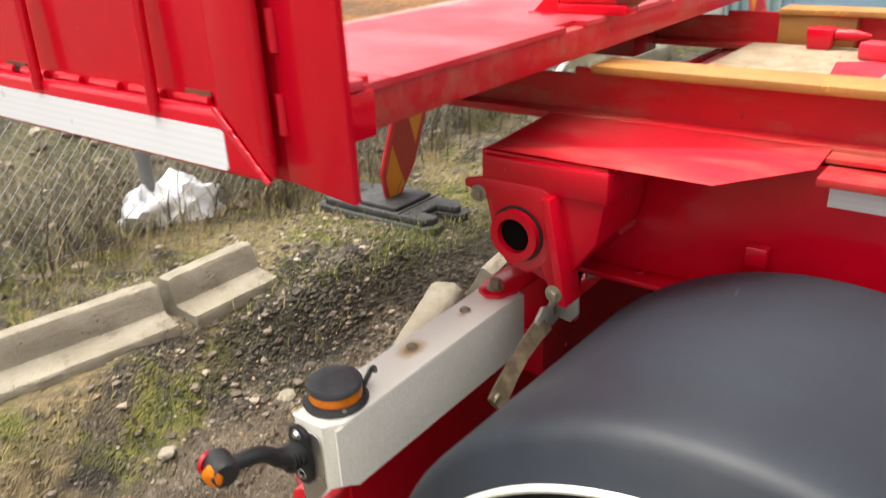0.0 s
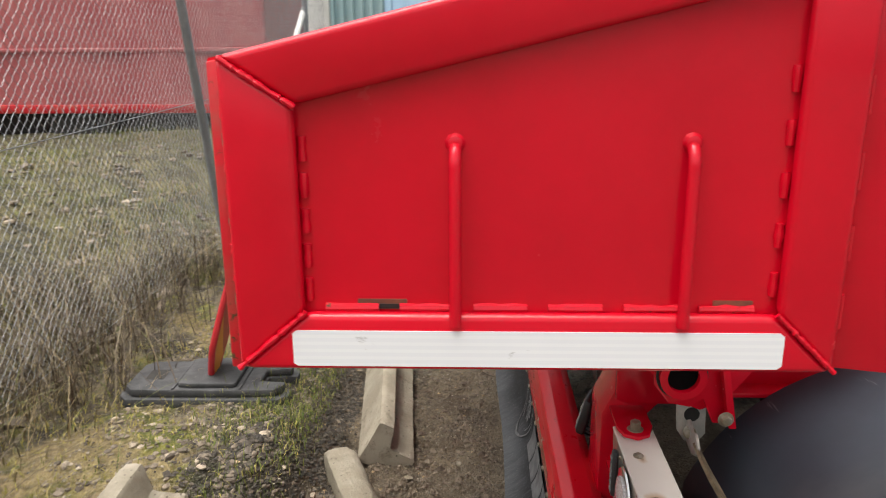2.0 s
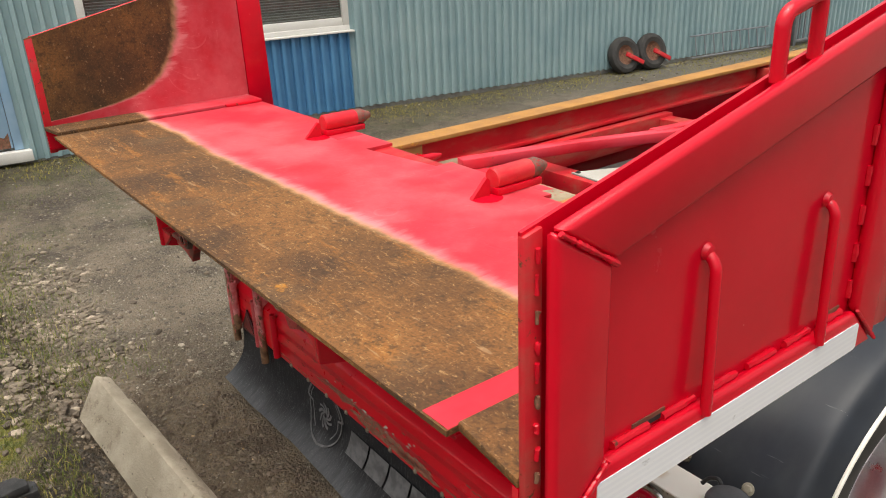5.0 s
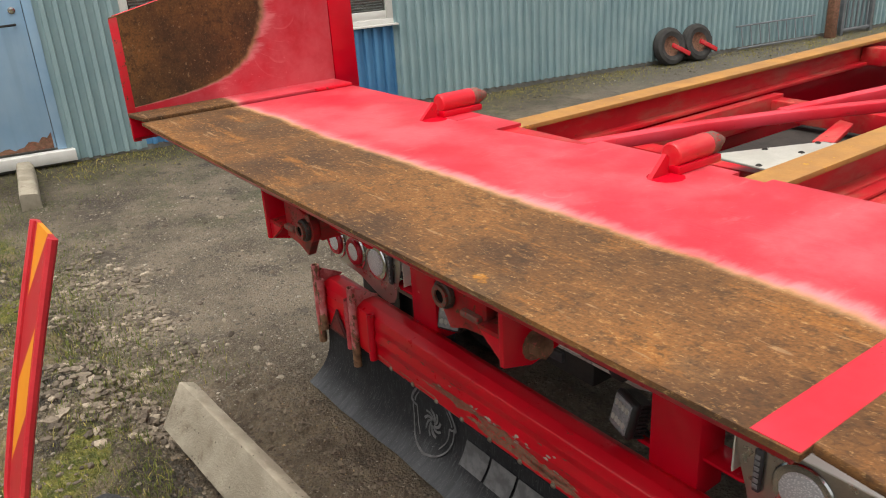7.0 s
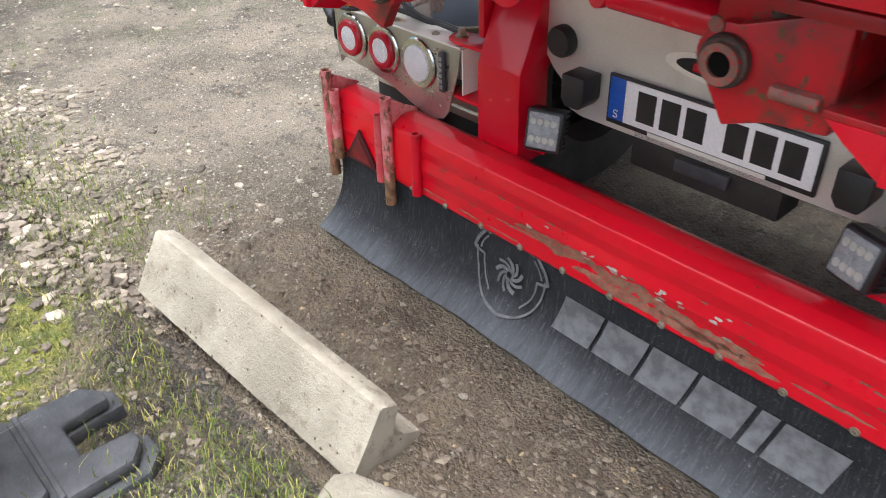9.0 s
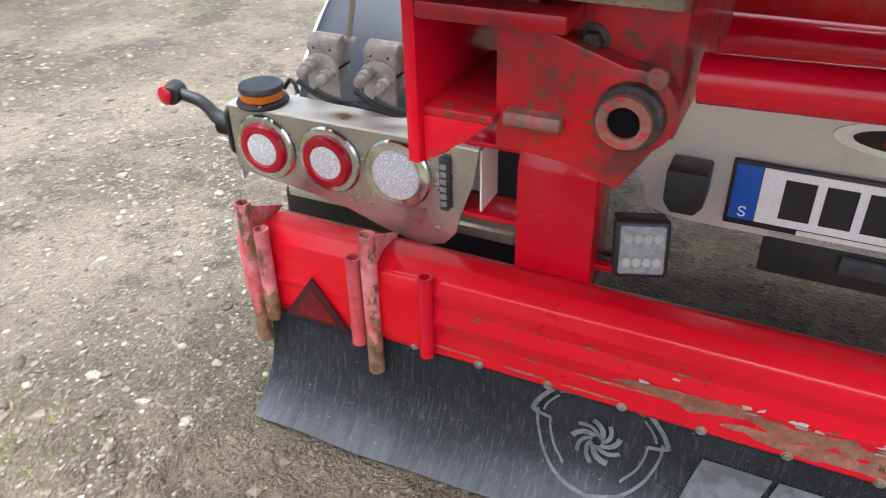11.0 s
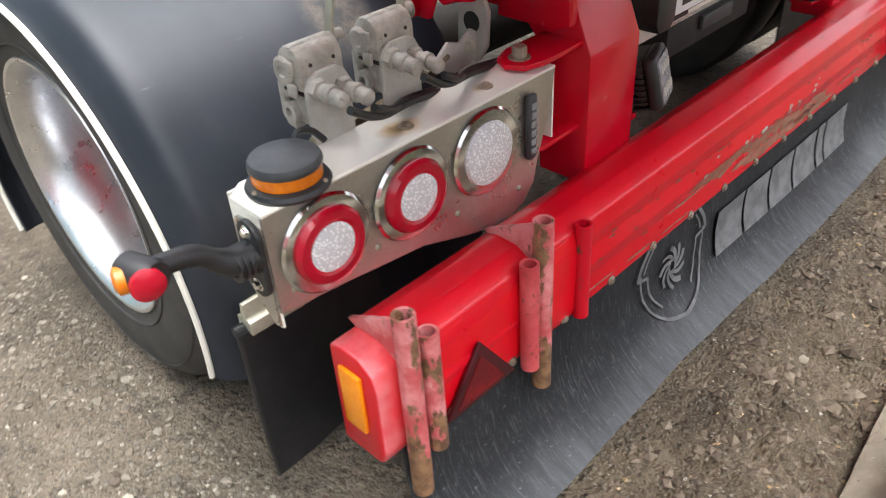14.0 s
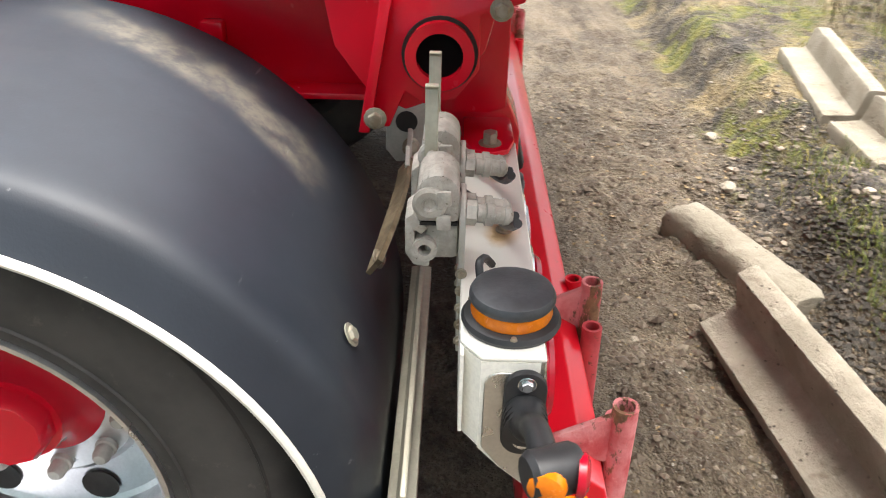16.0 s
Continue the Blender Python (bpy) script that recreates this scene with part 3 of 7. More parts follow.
def under_run_beam():
    pr = [(0.01, 0.48), (-0.018, 0.49), (-0.062, 0.488), (-0.094, 0.468), (-0.100, 0.435), (-0.094, 0.405), (-0.103, 0.372), (-0.094, 0.338), (-0.098, 0.285), (-0.088, 0.272), (0.01, 0.272)]
    beam = part("bumper_beam", prism(pr, "x", -1.2, 1.2, 0.004), M["red_bright"], truck, "bright red folded under-run beam with scrapes")
    wide = [(y * 1.012 - 0.001, 0.381 + (z - 0.381) * 1.004) for y, z in ((0.01, 0.478), (-0.018, 0.486), (-0.064, 0.484), (-0.094, 0.464), (-0.102, 0.435), (-0.102, 0.30), (-0.094, 0.277), (-0.08, 0.272), (0.01, 0.272))]
    for s in (-1, 1):
        bm = prism(wide, "x", s * 0.795, s * 1.264, 0.006, 3)
        for v in bm.verts:
            if abs(v.co.x) > 1.2:
                v.co.y = -0.046 + (v.co.y + 0.046) * 0.87
                v.co.z = 0.381 + (v.co.z - 0.381) * 0.965
        part("beam_end_sleeve", bm, M["sleeve"], beam, "red sleeve over the beam's end, faded pink")
        part("side_reflector", box(s * 1.263, s * 1.272, -0.068, -0.020, 0.335, 0.450, 0.004), M["amber_flat"], beam, "amber side reflector")
        tri = prism([(s * 1.147, 0.283), (s * 0.977, 0.283), (s * 1.062, 0.404)], "y", -0.112, -0.1045, 0.002)
        t = part("triangle_reflector", tri, M["darkred"], beam, "dark red triangular reflector")
        part("reflector_centre", prism([(s * 1.120, 0.296), (s * 1.008, 0.296), (s * 1.063, 0.378)], "y", -0.1135, -0.1118), M["reflector"], t, "deep red reflector face")
        # sockets for stakes: a long rusty pipe with a short one beside it, and a single pipe
        for name, x, y, top, low, r, m in (
            ("stake_pipe", 1.212, -0.116, 0.560, 0.195, 0.0175, "old_pipe"),
            ("stake_socket", 1.173, -0.118, 0.505, 0.270, 0.0165, "old_pipe"),
            ("stake_pipe", 0.910, -0.116, 0.556, 0.203, 0.0175, "old_pipe"),
            ("stake_socket", 0.946, -0.118, 0.492, 0.272, 0.0165, "pinkish"),
            ("stake_socket", 0.787, -0.108, 0.482, 0.282, 0.0155, "red_worn"),
        ):
            part(name, pipe((s * x, y, low), (s * x, y + 0.004, top), r, 0.005), M[m], beam)
        for x in (1.212, 0.910):
            part("gusset", prism([(-0.104, 0.548), (-0.104, 0.462), (-0.01, 0.478), (0.012, 0.488)], "x", s * x - 0.005, s * x + 0.005, 0.001), M["old_pipe"], beam)
    for k in range(16):
        x = -1.12 + k * 0.149
        part("flap_bolt", hexbolt((x, -0.098, 0.288), (0, -1, 0), 0.007, 0.005), M["bolt"], beam)
    # scraped patches with ragged edges, a little proud of the beam's face
    rng = random.Random(4)
    zs, ys = [0.272, 0.285, 0.338, 0.372, 0.405, 0.435], [-0.088, -0.098, -0.094, -0.103, -0.094, -0.100]

    def face(x, z):
        return (x, float(np.interp(z, zs, ys)) - 0.0014, z)

    for x0, x1, zc, w, slope in ((-0.40, 0.32, 0.350, 0.030, -0.022), (-0.20, 0.36, 0.312, 0.022, -0.006), (-0.47, -0.30, 0.336, 0.005, 0.0), (-0.78, -0.66, 0.304, 0.0035, 0.0), (-0.62, -0.53, 0.302, 0.004, 0.0), (-0.50, -0.38, 0.300, 0.004, 0.0), (0.38, 0.55, 0.318, 0.006, 0.0), (0.60, 0.70, 0.305, 0.0035, 0.0)):
        n = max(14, int((x1 - x0) * 130))
        up, low = [], []
        for i in range(n):
            u = i / (n - 1)
            x = x0 + u * (x1 - x0)
            body = min(1.0, 6 * u, 6 * (1 - u)) ** 0.6
            n1 = noise.noise(Vector((x * 9, w * 90, 1.0)))
            n2 = noise.noise(Vector((x * 42, w * 90, 5.0)))
            n3 = noise.noise(Vector((x * 42, w * 90, 9.0)))
            mid = zc + slope * u + w * 0.35 * n1
            up.append(face(x, mid + w * body * max(0.10, 0.62 + 0.35 * n1 + 0.42 * n2)))
            low.append(face(x, mid - w * body * max(0.10, 0.55 - 0.25 * n1 + 0.42 * n3)))
        mid = [face((a[0] + c[0]) / 2, (a[2] + c[2]) / 2) for a, c in zip(up, low)]
        part("scrape_mark", sheet([up, mid, low], 0.0008), M["scrape"], beam, "bare scraped steel where paint is gone")
    for _ in range(70):
        x, z = rng.uniform(-0.78, 0.78), rng.choice((0.340, 0.404, 0.284, 0.372)) + rng.gauss(0, 0.003)
        ring = [(0.002 + 0.005 * rng.random(), a) for a in (0.2, 1.1, 2.2, 3.3, 4.1, 5.4)]
        bm = bmesh.new()
        v = [bm.verts.new(face(x + r * 2.4 * math.cos(a), z + r * 0.5 * math.sin(a))) for r, a in ring]
        for q in v:
            q.co.y -= 0.0005
        bm.faces.new(v)
        part("paint_chip", bm, M["rust"], beam)
    for _ in range(20):
        u = rng.random()
        x, z = -0.34 + 0.62 * u, 0.382 - 0.022 * u + rng.gauss(0, 0.010)
        ring = [(0.003 + 0.008 * rng.random(), a) for a in (0.2, 1.1, 2.2, 3.3, 4.1, 5.4)]
        bm = bmesh.new()
        v = [bm.verts.new(face(x + r * 1.5 * math.cos(a), z + r * 0.6 * math.sin(a))) for r, a in ring]
        for q in v:
            q.co.y -= 0.0008
        bm.faces.new(v)
        part("paint_chip", bm, M["chip"], beam)
    return beam


def rubber_skirt():
    rows = []
    for z, y in ((0.30, -0.08), (0.25, -0.082), (0.20, -0.084), (0.15, -0.090), (0.11, -0.105), (0.075, -0.13), (0.045, -0.165), (0.022, -0.205)):
        row = []
        for i in range(61):
            x = -1.215 + i * 2.43 / 60
            lift = 0.003 * math.sin(x * 9) + 0.003 * math.sin(x * 23 + 1)
            k = (0.30 - z) / 0.28
            row.append((x, y - 0.005 * k * math.sin(x * 5.0 + 0.6), z + lift * k))
        rows.append(row)
    flap = part("rubber_skirt", sheet(rows, 0.007), M["flap"], truck, "long dusty black rubber mud skirt with pale print")

    def on(x, z):
        zz = [0.022, 0.045, 0.075, 0.11, 0.15, 0.20, 0.25, 0.30]
        yy = [-0.205, -0.165, -0.13, -0.105, -0.090, -0.084, -0.082, -0.08]
        k = (0.30 - z) / 0.28
        return (x, float(np.interp(z, zz, yy)) - 0.005 * k * math.sin(x * 5.0 + 0.6) - 0.0095, z)

    def stroke(line, w):
        rows2 = [[], []]
        for i, (x, z) in enumerate(line):
            a, b = line[max(i - 1, 0)], line[min(i + 1, len(line) - 1)]
            d = Vector((b[0] - a[0], b[1] - a[1])).normalized()
            for k, sg in enumerate((1, -1)):
                rows2[k].append(on(x - sg * d.y * w / 2, z + sg * d.x * w / 2))
        return sheet(rows2, 0.001)

    cx, cz = -0.415, 0.172
    # a worn shield outline with bracket corners and a plain curled mark inside

    def smooth(pts, n=6):
        out = []
        for k in range(len(pts) - 1):
            p0, p1, p2, p3 = (Vector(pts[max(0, min(len(pts) - 1, k + d))]) for d in (-1, 0, 1, 2))
            for i in range(n):
                u = i / n
                out.append(tuple(0.5 * (2 * p1 + (p2 - p0) * u + (2 * p0 - 5 * p1 + 4 * p2 - p3) * u * u + (3 * p1 - p0 - 3 * p2 + p3) * u ** 3)))
        return out + [pts[-1]]

    part("shield_line", stroke(smooth([(cx - 0.086, 0.272), (cx - 0.045, 0.284), (cx, 0.287), (cx + 0.045, 0.284), (cx + 0.086, 0.272)]), 0.006), M["flapprint"], flap)
    for g in (-1, 1):
        for pts, w in (
            ([(0.128, 0.212), (0.127, 0.182), (0.118, 0.144), (0.098, 0.106), (0.058, 0.076), (0.0, 0.064)], 0.006),
            ([(0.100, 0.196), (0.098, 0.170), (0.086, 0.134), (0.060, 0.102)], 0.005),
            ([(0.140, 0.205), (0.128, 0.235), (0.104, 0.268), (0.088, 0.284)], 0.010),
            ([(0.140, 0.205), (0.118, 0.199), (0.100, 0.196)], 0.008),
            ([(0.116, 0.212), (0.106, 0.236), (0.086, 0.262)], 0.005),
        ):
            part("shield_line", stroke(smooth([(cx + g * x, z) for x, z in pts]), w), M["flapprint"], flap)
    rng = random.Random(8)
    for j in range(9):
        a = j * 0.7
        line = [(cx + (0.010 + 0.0082 * i) * math.cos(a + 0.22 * i), cz + (0.012 + 0.0082 * i) * math.sin(a + 0.22 * i)) for i in range(6)]
        part("shield_mark", stroke(line, 0.008 + 0.004 * rng.random()), M["flapprint"], flap)
    # a worn brand name, as six slanted plain blocks
    for j, (x0, x1) in enumerate(((-0.238, -0.112), (-0.100, 0.022), (0.034, 0.156), (0.168, 0.300), (0.314, 0.356), (0.368, 0.508))):
        lo, hi = 0.106, 0.210
        rows2 = [[on(x0 + (x1 - x0) * u + 0.25 * (z - lo), z) for u in (0, 0.25, 0.5, 0.75, 1)] for z in (hi, 0.185, 0.160, 0.132, lo)]
        part("print_block", sheet(rows2, 0.001), M["flapprint"], flap)
    return flap


def lamp(x, z, red, parent):
    y = 0.016
    ring = lathe([(0.0, 0.001), (0.070, 0.001), (0.076, 0.004), (0.072, 0.008), (0.062, 0.009), (0.0, 0.009)], (x, y, z), (0, -1, 0), 40)
    unit = part("round_lamp", ring, M["chrome"], parent, "round rear lamp in a chrome ring")
    if red:
        part("red_ring", lathe([(0.036, 0.008), (0.058, 0.008), (0.059, 0.013), (0.054, 0.020), (0.042, 0.021), (0.037, 0.018)], (x, y, z), (0, -1, 0), 40, closed=True), M["redlens"], unit, "red outer ring of the lamp")
        part("clear_lens", lathe([(0.0, 0.010), (0.0385, 0.010), (0.0385, 0.018), (0.02, 0.0205), (0.0, 0.021)], (x, y, z), (0, -1, 0), 32), M["lens"], unit, "faceted clear lens")
    else:
        part("clear_lens", lathe([(0.0, 0.008), (0.055, 0.008), (0.053, 0.014), (0.033, 0.0185), (0.0, 0.020)], (x, y, z), (0, -1, 0), 36), M["lens"], unit, "faceted clear reversing lens")
    return unit


def light_box(s):
    """Stainless lamp box with three round lamps, a beacon on top and a marker on a rubber arm."""
    out, inn = s * 1.318, s * 0.722
    top = [(out, 0.014), (out, 0.085), (out - s * 0.03, 0.108), (inn + s * 0.01, 0.108), (inn, 0.014)]
    body = bmesh.new()
    prism(top, "z", 0.712, 0.718, 0.0015, 1, body)
    unit = part("lamp_box", body, M["box_top"], truck, "stainless steel lamp box of the tail lights")
    # the front sheet hangs lower towards its inner end
    low = [(out, 0.558), (s * 1.2, 0.545), (s * 1.05, 0.525), (s * 0.95, 0.492), (s * 0.89, 0.476), (s * 0.835, 0.474), (s * 0.80, 0.486), (s * 0.775, 0.515), (s * 0.765, 0.555), (s * 0.735, 0.64), (inn, 0.712)]
    part("front_sheet", prism([(out, 0.712)] + low, "y", 0.016, 0.020, 0.0), M["steel"], unit)
    ends = prism([(0.020, 0.712), (0.020, 0.530), (0.030, 0.528), (0.060, 0.556), (0.085, 0.585), (0.085, 0.712)], "x", out - s * 0.004, out, 0.0)
    prism([(out, 0.0852), (out - s * 0.030, 0.108), (out - s * 0.033, 0.105), (out - s * 0.004, 0.0832)], "z", 0.588, 0.712, 0.0, 2, ends)
    part("end_plate", ends, M["steel_top"], unit)
    part("back_sheet", prism([(out - s * 0.01, 0.712), (out - s * 0.01, 0.60), (out - s * 0.05, 0.575), (inn, 0.575), (inn, 0.712)], "y", 0.104, 0.108), M["steel_top"], unit)
    part("inner_end", box(inn, inn - s * 0.004, 0.020, 0.104, 0.58, 0.712), M["steel_top"], unit)
    for x, red in ((1.229, True), (1.066, True), (0.902, False)):
        lamp(s * x, 0.630, red, unit)
    bar = part("marker_lamp", box(s * 0.782, s * 0.804, 0.002, 0.016, 0.572, 0.692, 0.006, 3), M["beacon_cap"], unit, "narrow dark marker lamp")
    for k in range(6):
        part("diode", box(s * 0.786, s * 0.800, -0.0005, 0.003, 0.584 + k * 0.0165, 0.596 + k * 0.0165, 0.002), M["lamp_lens"], bar)
    for x in (0.860, 1.036):
        part("top_bolt", hexbolt((s * x, 0.048, 0.718), (0, 0, 1), 0.008, 0.005), M["bolt"], unit)
    for x, z in ((1.29, 0.585), (1.14, 0.572), (0.97, 0.545), (0.815, 0.52), (0.82, 0.69)):
        part("rivet", lathe([(0, 0), (0.006, 0), (0.004, 0.003), (0, 0.004)], (s * x, 0.016, z), (0, -1, 0), 10), M["bolt"], unit)
    # beacon
    c = (s * 1.247, 0.050, 0.718)
    bea = part("beacon", lathe([(0.0, 0.0), (0.056, 0.0), (0.058, 0.005), (0.055, 0.010), (0.048, 0.013), (0.0, 0.013)], c, (0, 0, 1), 36), M["black"], unit, "amber warning beacon with a black cap")
    part("amber_band", lathe([(0.0, 0.012), (0.0465, 0.012), (0.0475, 0.016), (0.0462, 0.031), (0.0, 0.031)], c, (0, 0, 1), 36), M["amber"], bea, "amber lens band")
    part("cap", lathe([(0.0, 0.030), (0.0478, 0.030), (0.0495, 0.033), (0.0492, 0.038), (0.0465, 0.043), (0.041, 0.045), (0.02, 0.0465), (0.0, 0.047)], c, (0, 0, 1), 36), M["beacon_cap"], bea)
    for a in (60, 180, 300):
        p = (c[0] + 0.0525 * math.cos(radians(a)), c[1] + 0.0525 * math.sin(radians(a)), c[2] + 0.010)
        part("screw", lathe([(0, 0), (0.0045, 0), (0.003, 0.003), (0, 0.003)], p, (0, 0, 1), 8), M["bolt"], bea)
    lug = sweep(bend([(s * 1.212, 0.085, 0.742), (s * 1.196, 0.088, 0.764), (s * 1.178, 0.080, 0.760), (s * 1.166, 0.07, 0.742)], 0.008), 0.005, 8)
    part("cable_lug", lug, M["black"], bea)
    # marker lamp on a curved rubber arm
    cover = [(0.020, 0.535), (0.020, 0.700), (0.066, 0.700), (0.076, 0.695), (0.081, 0.684), (0.081, 0.590), (0.060, 0.560), (0.030, 0.532)]
    part("end_cover", prism(cover, "x", out + s * 0.0005, out + s * 0.004, 0.0012, 1), M["steel"], unit, "brushed steel end cover")
    oval = [(0.036 + 0.024 * math.cos(q), 0.648 + (0.036 if math.sin(q) > 0 else -0.036) + 0.024 * math.sin(q)) for q in [2 * math.pi * i / 24 for i in range(24)]]
    foot = part("marker_arm", prism(oval, "x", out + s * 0.004, out + s * 0.014, 0.003, 2), M["black"], unit, "black rubber arm with an end-outline marker")
    path = bend([(out + s * 0.008, 0.035, 0.655), (out + s * 0.050, 0.035, 0.662), (out + s * 0.085, 0.033, 0.702), (out + s * 0.150, 0.028, 0.714)], 0.025, 5)
    n = len(path)
    part("rubber_arm", sweep(path, [0.024 - 0.010 * min(1.0, i / (n * 0.45)) for i in range(n)], 16), M["black"], foot)
    for k in range(4):
        x = out + s * (0.018 + k * 0.008)
        part("arm_rib", lathe([(0.016, -0.002), (0.0245, -0.0015), (0.0245, 0.0015), (0.016, 0.002)], (x, 0.035, 0.655), (1, 0, 0), 16, closed=True), M["black"], foot)
    for z in (0.608, 0.692):
        part("arm_bolt", hexbolt((out + s * 0.012, 0.035, z), (s, 0, 0), 0.007, 0.006), M["chrome"], foot)
    e = Vector((out + s * 0.158, 0.024, 0.716))
    part("marker_head", lathe([(0, -0.026), (0.020, -0.026), (0.0235, -0.020), (0.0235, 0.020), (0.019, 0.026), (0, 0.026)], e, (0.35 * s, 1, 0), 20), M["black"], foot)
    part("red_lens", lathe([(0.0, 0.022), (0.0205, 0.022), (0.0205, 0.029), (0.013, 0.033), (0, 0.034)], e, (0.15 * s, -1, 0), 20), M["redlens"], foot, "small red rear lens")
    part("amber_lens", lathe([(0.0, 0.014), (0.0175, 0.014), (0.0175, 0.026), (0.011, 0.030), (0, 0.031)], e, (s, 0.35, 0), 20), M["amber"], foot, "small amber side lens")
    # red holding tabs from the post
    for z in (0.722, 0.563):
        tab = prism([(s * 0.60, 0.02), (s * 0.60, 0.105), (s * 0.745, 0.105), (s * 0.785, 0.09), (s * 0.80, 0.06), (s * 0.785, 0.03), (s * 0.745, 0.018)], "z", z, z + 0.010, 0.002)
        t = part("holding_tab", tab, M["red"], unit, "red bracket tab")
        if z > 0.6:
            part("tab_bolt", hexbolt((s * 0.762, 0.060, z + 0.010), (0, 0, 1), 0.013, 0.02), M["bolt"], t)
    return unit


def support_post(s):
    a, b = s * 0.485, s * 0.640
    pr = [(0.0, 0.45), (0.0, 0.705), (0.085, 0.90), (0.20, 0.90), (0.20, 0.80), (0.11, 0.70), (0.11, 0.45)]
    p = part("support_post", prism(pr, "x", a, b, 0.006), M["red"], truck, "red steel post carrying the bumper beam")
    part("cross_foot", box(s * 0.42, s * 0.62, 0.03, 0.09, 0.498, 0.510, 0.002), M["red"], p)
    # work lamp on the inner side, turned towards the middle
    at = Matrix.Translation((s * 0.402, 0.018, 0.583)) @ Matrix.Rotation(radians(-20 * s), 4, "Z") @ Matrix.Rotation(radians(-14), 4, "X") @ Matrix.Diagonal((1.0, 1.0, 1.12, 1.0))
    bm = box(-0.05, 0.05, -0.028, 0.0, -0.05, 0.05, 0.010, 3)
    bm.transform(at)
    w = part("work_lamp", bm, M["black"], p, "square black finned work lamp")
    bm = box(-0.042, 0.042, 0.0005, 0.022, -0.042, 0.042, 0.008, 2)
    bm.transform(at)
    part("lamp_housing", bm, M["black"], w)
    for k in range(9):
        z = -0.044 + k * 0.011
        bm = box(-0.046, 0.046, 0.0, 0.034, z - 0.0022, z + 0.0022)
        bm.transform(at)
        part("cooling_fin", bm, M["black"], w)
    gl = box(-0.041, 0.041, -0.0315, -0.027, -0.041, 0.041, 0.004)
    gl.transform(at)
    part("lamp_glass", gl, M["lamp_lens"], w, "grey lens of the work lamp")
    for row in (-0.02, 0.02):
        for k in range(4):
            d = lathe([(0.009, 0), (0.008, 0.002), (0.004, 0.0008), (0, 0.0008)], (-0.027 + k * 0.018, -0.0315, row), (0, -1, 0), 12)
            d.transform(at)
            part("diode", d, M["lid_grey"], w)
    arm = sweep(bend([(s * 0.398, 0.045, 0.575), (s * 0.405, 0.06, 0.525), (s * 0.43, 0.06, 0.512), (s * 0.50, 0.06, 0.512)], 0.015), 0.010, 12)
    part("lamp_bracket", arm, M["black"], w)
    return p


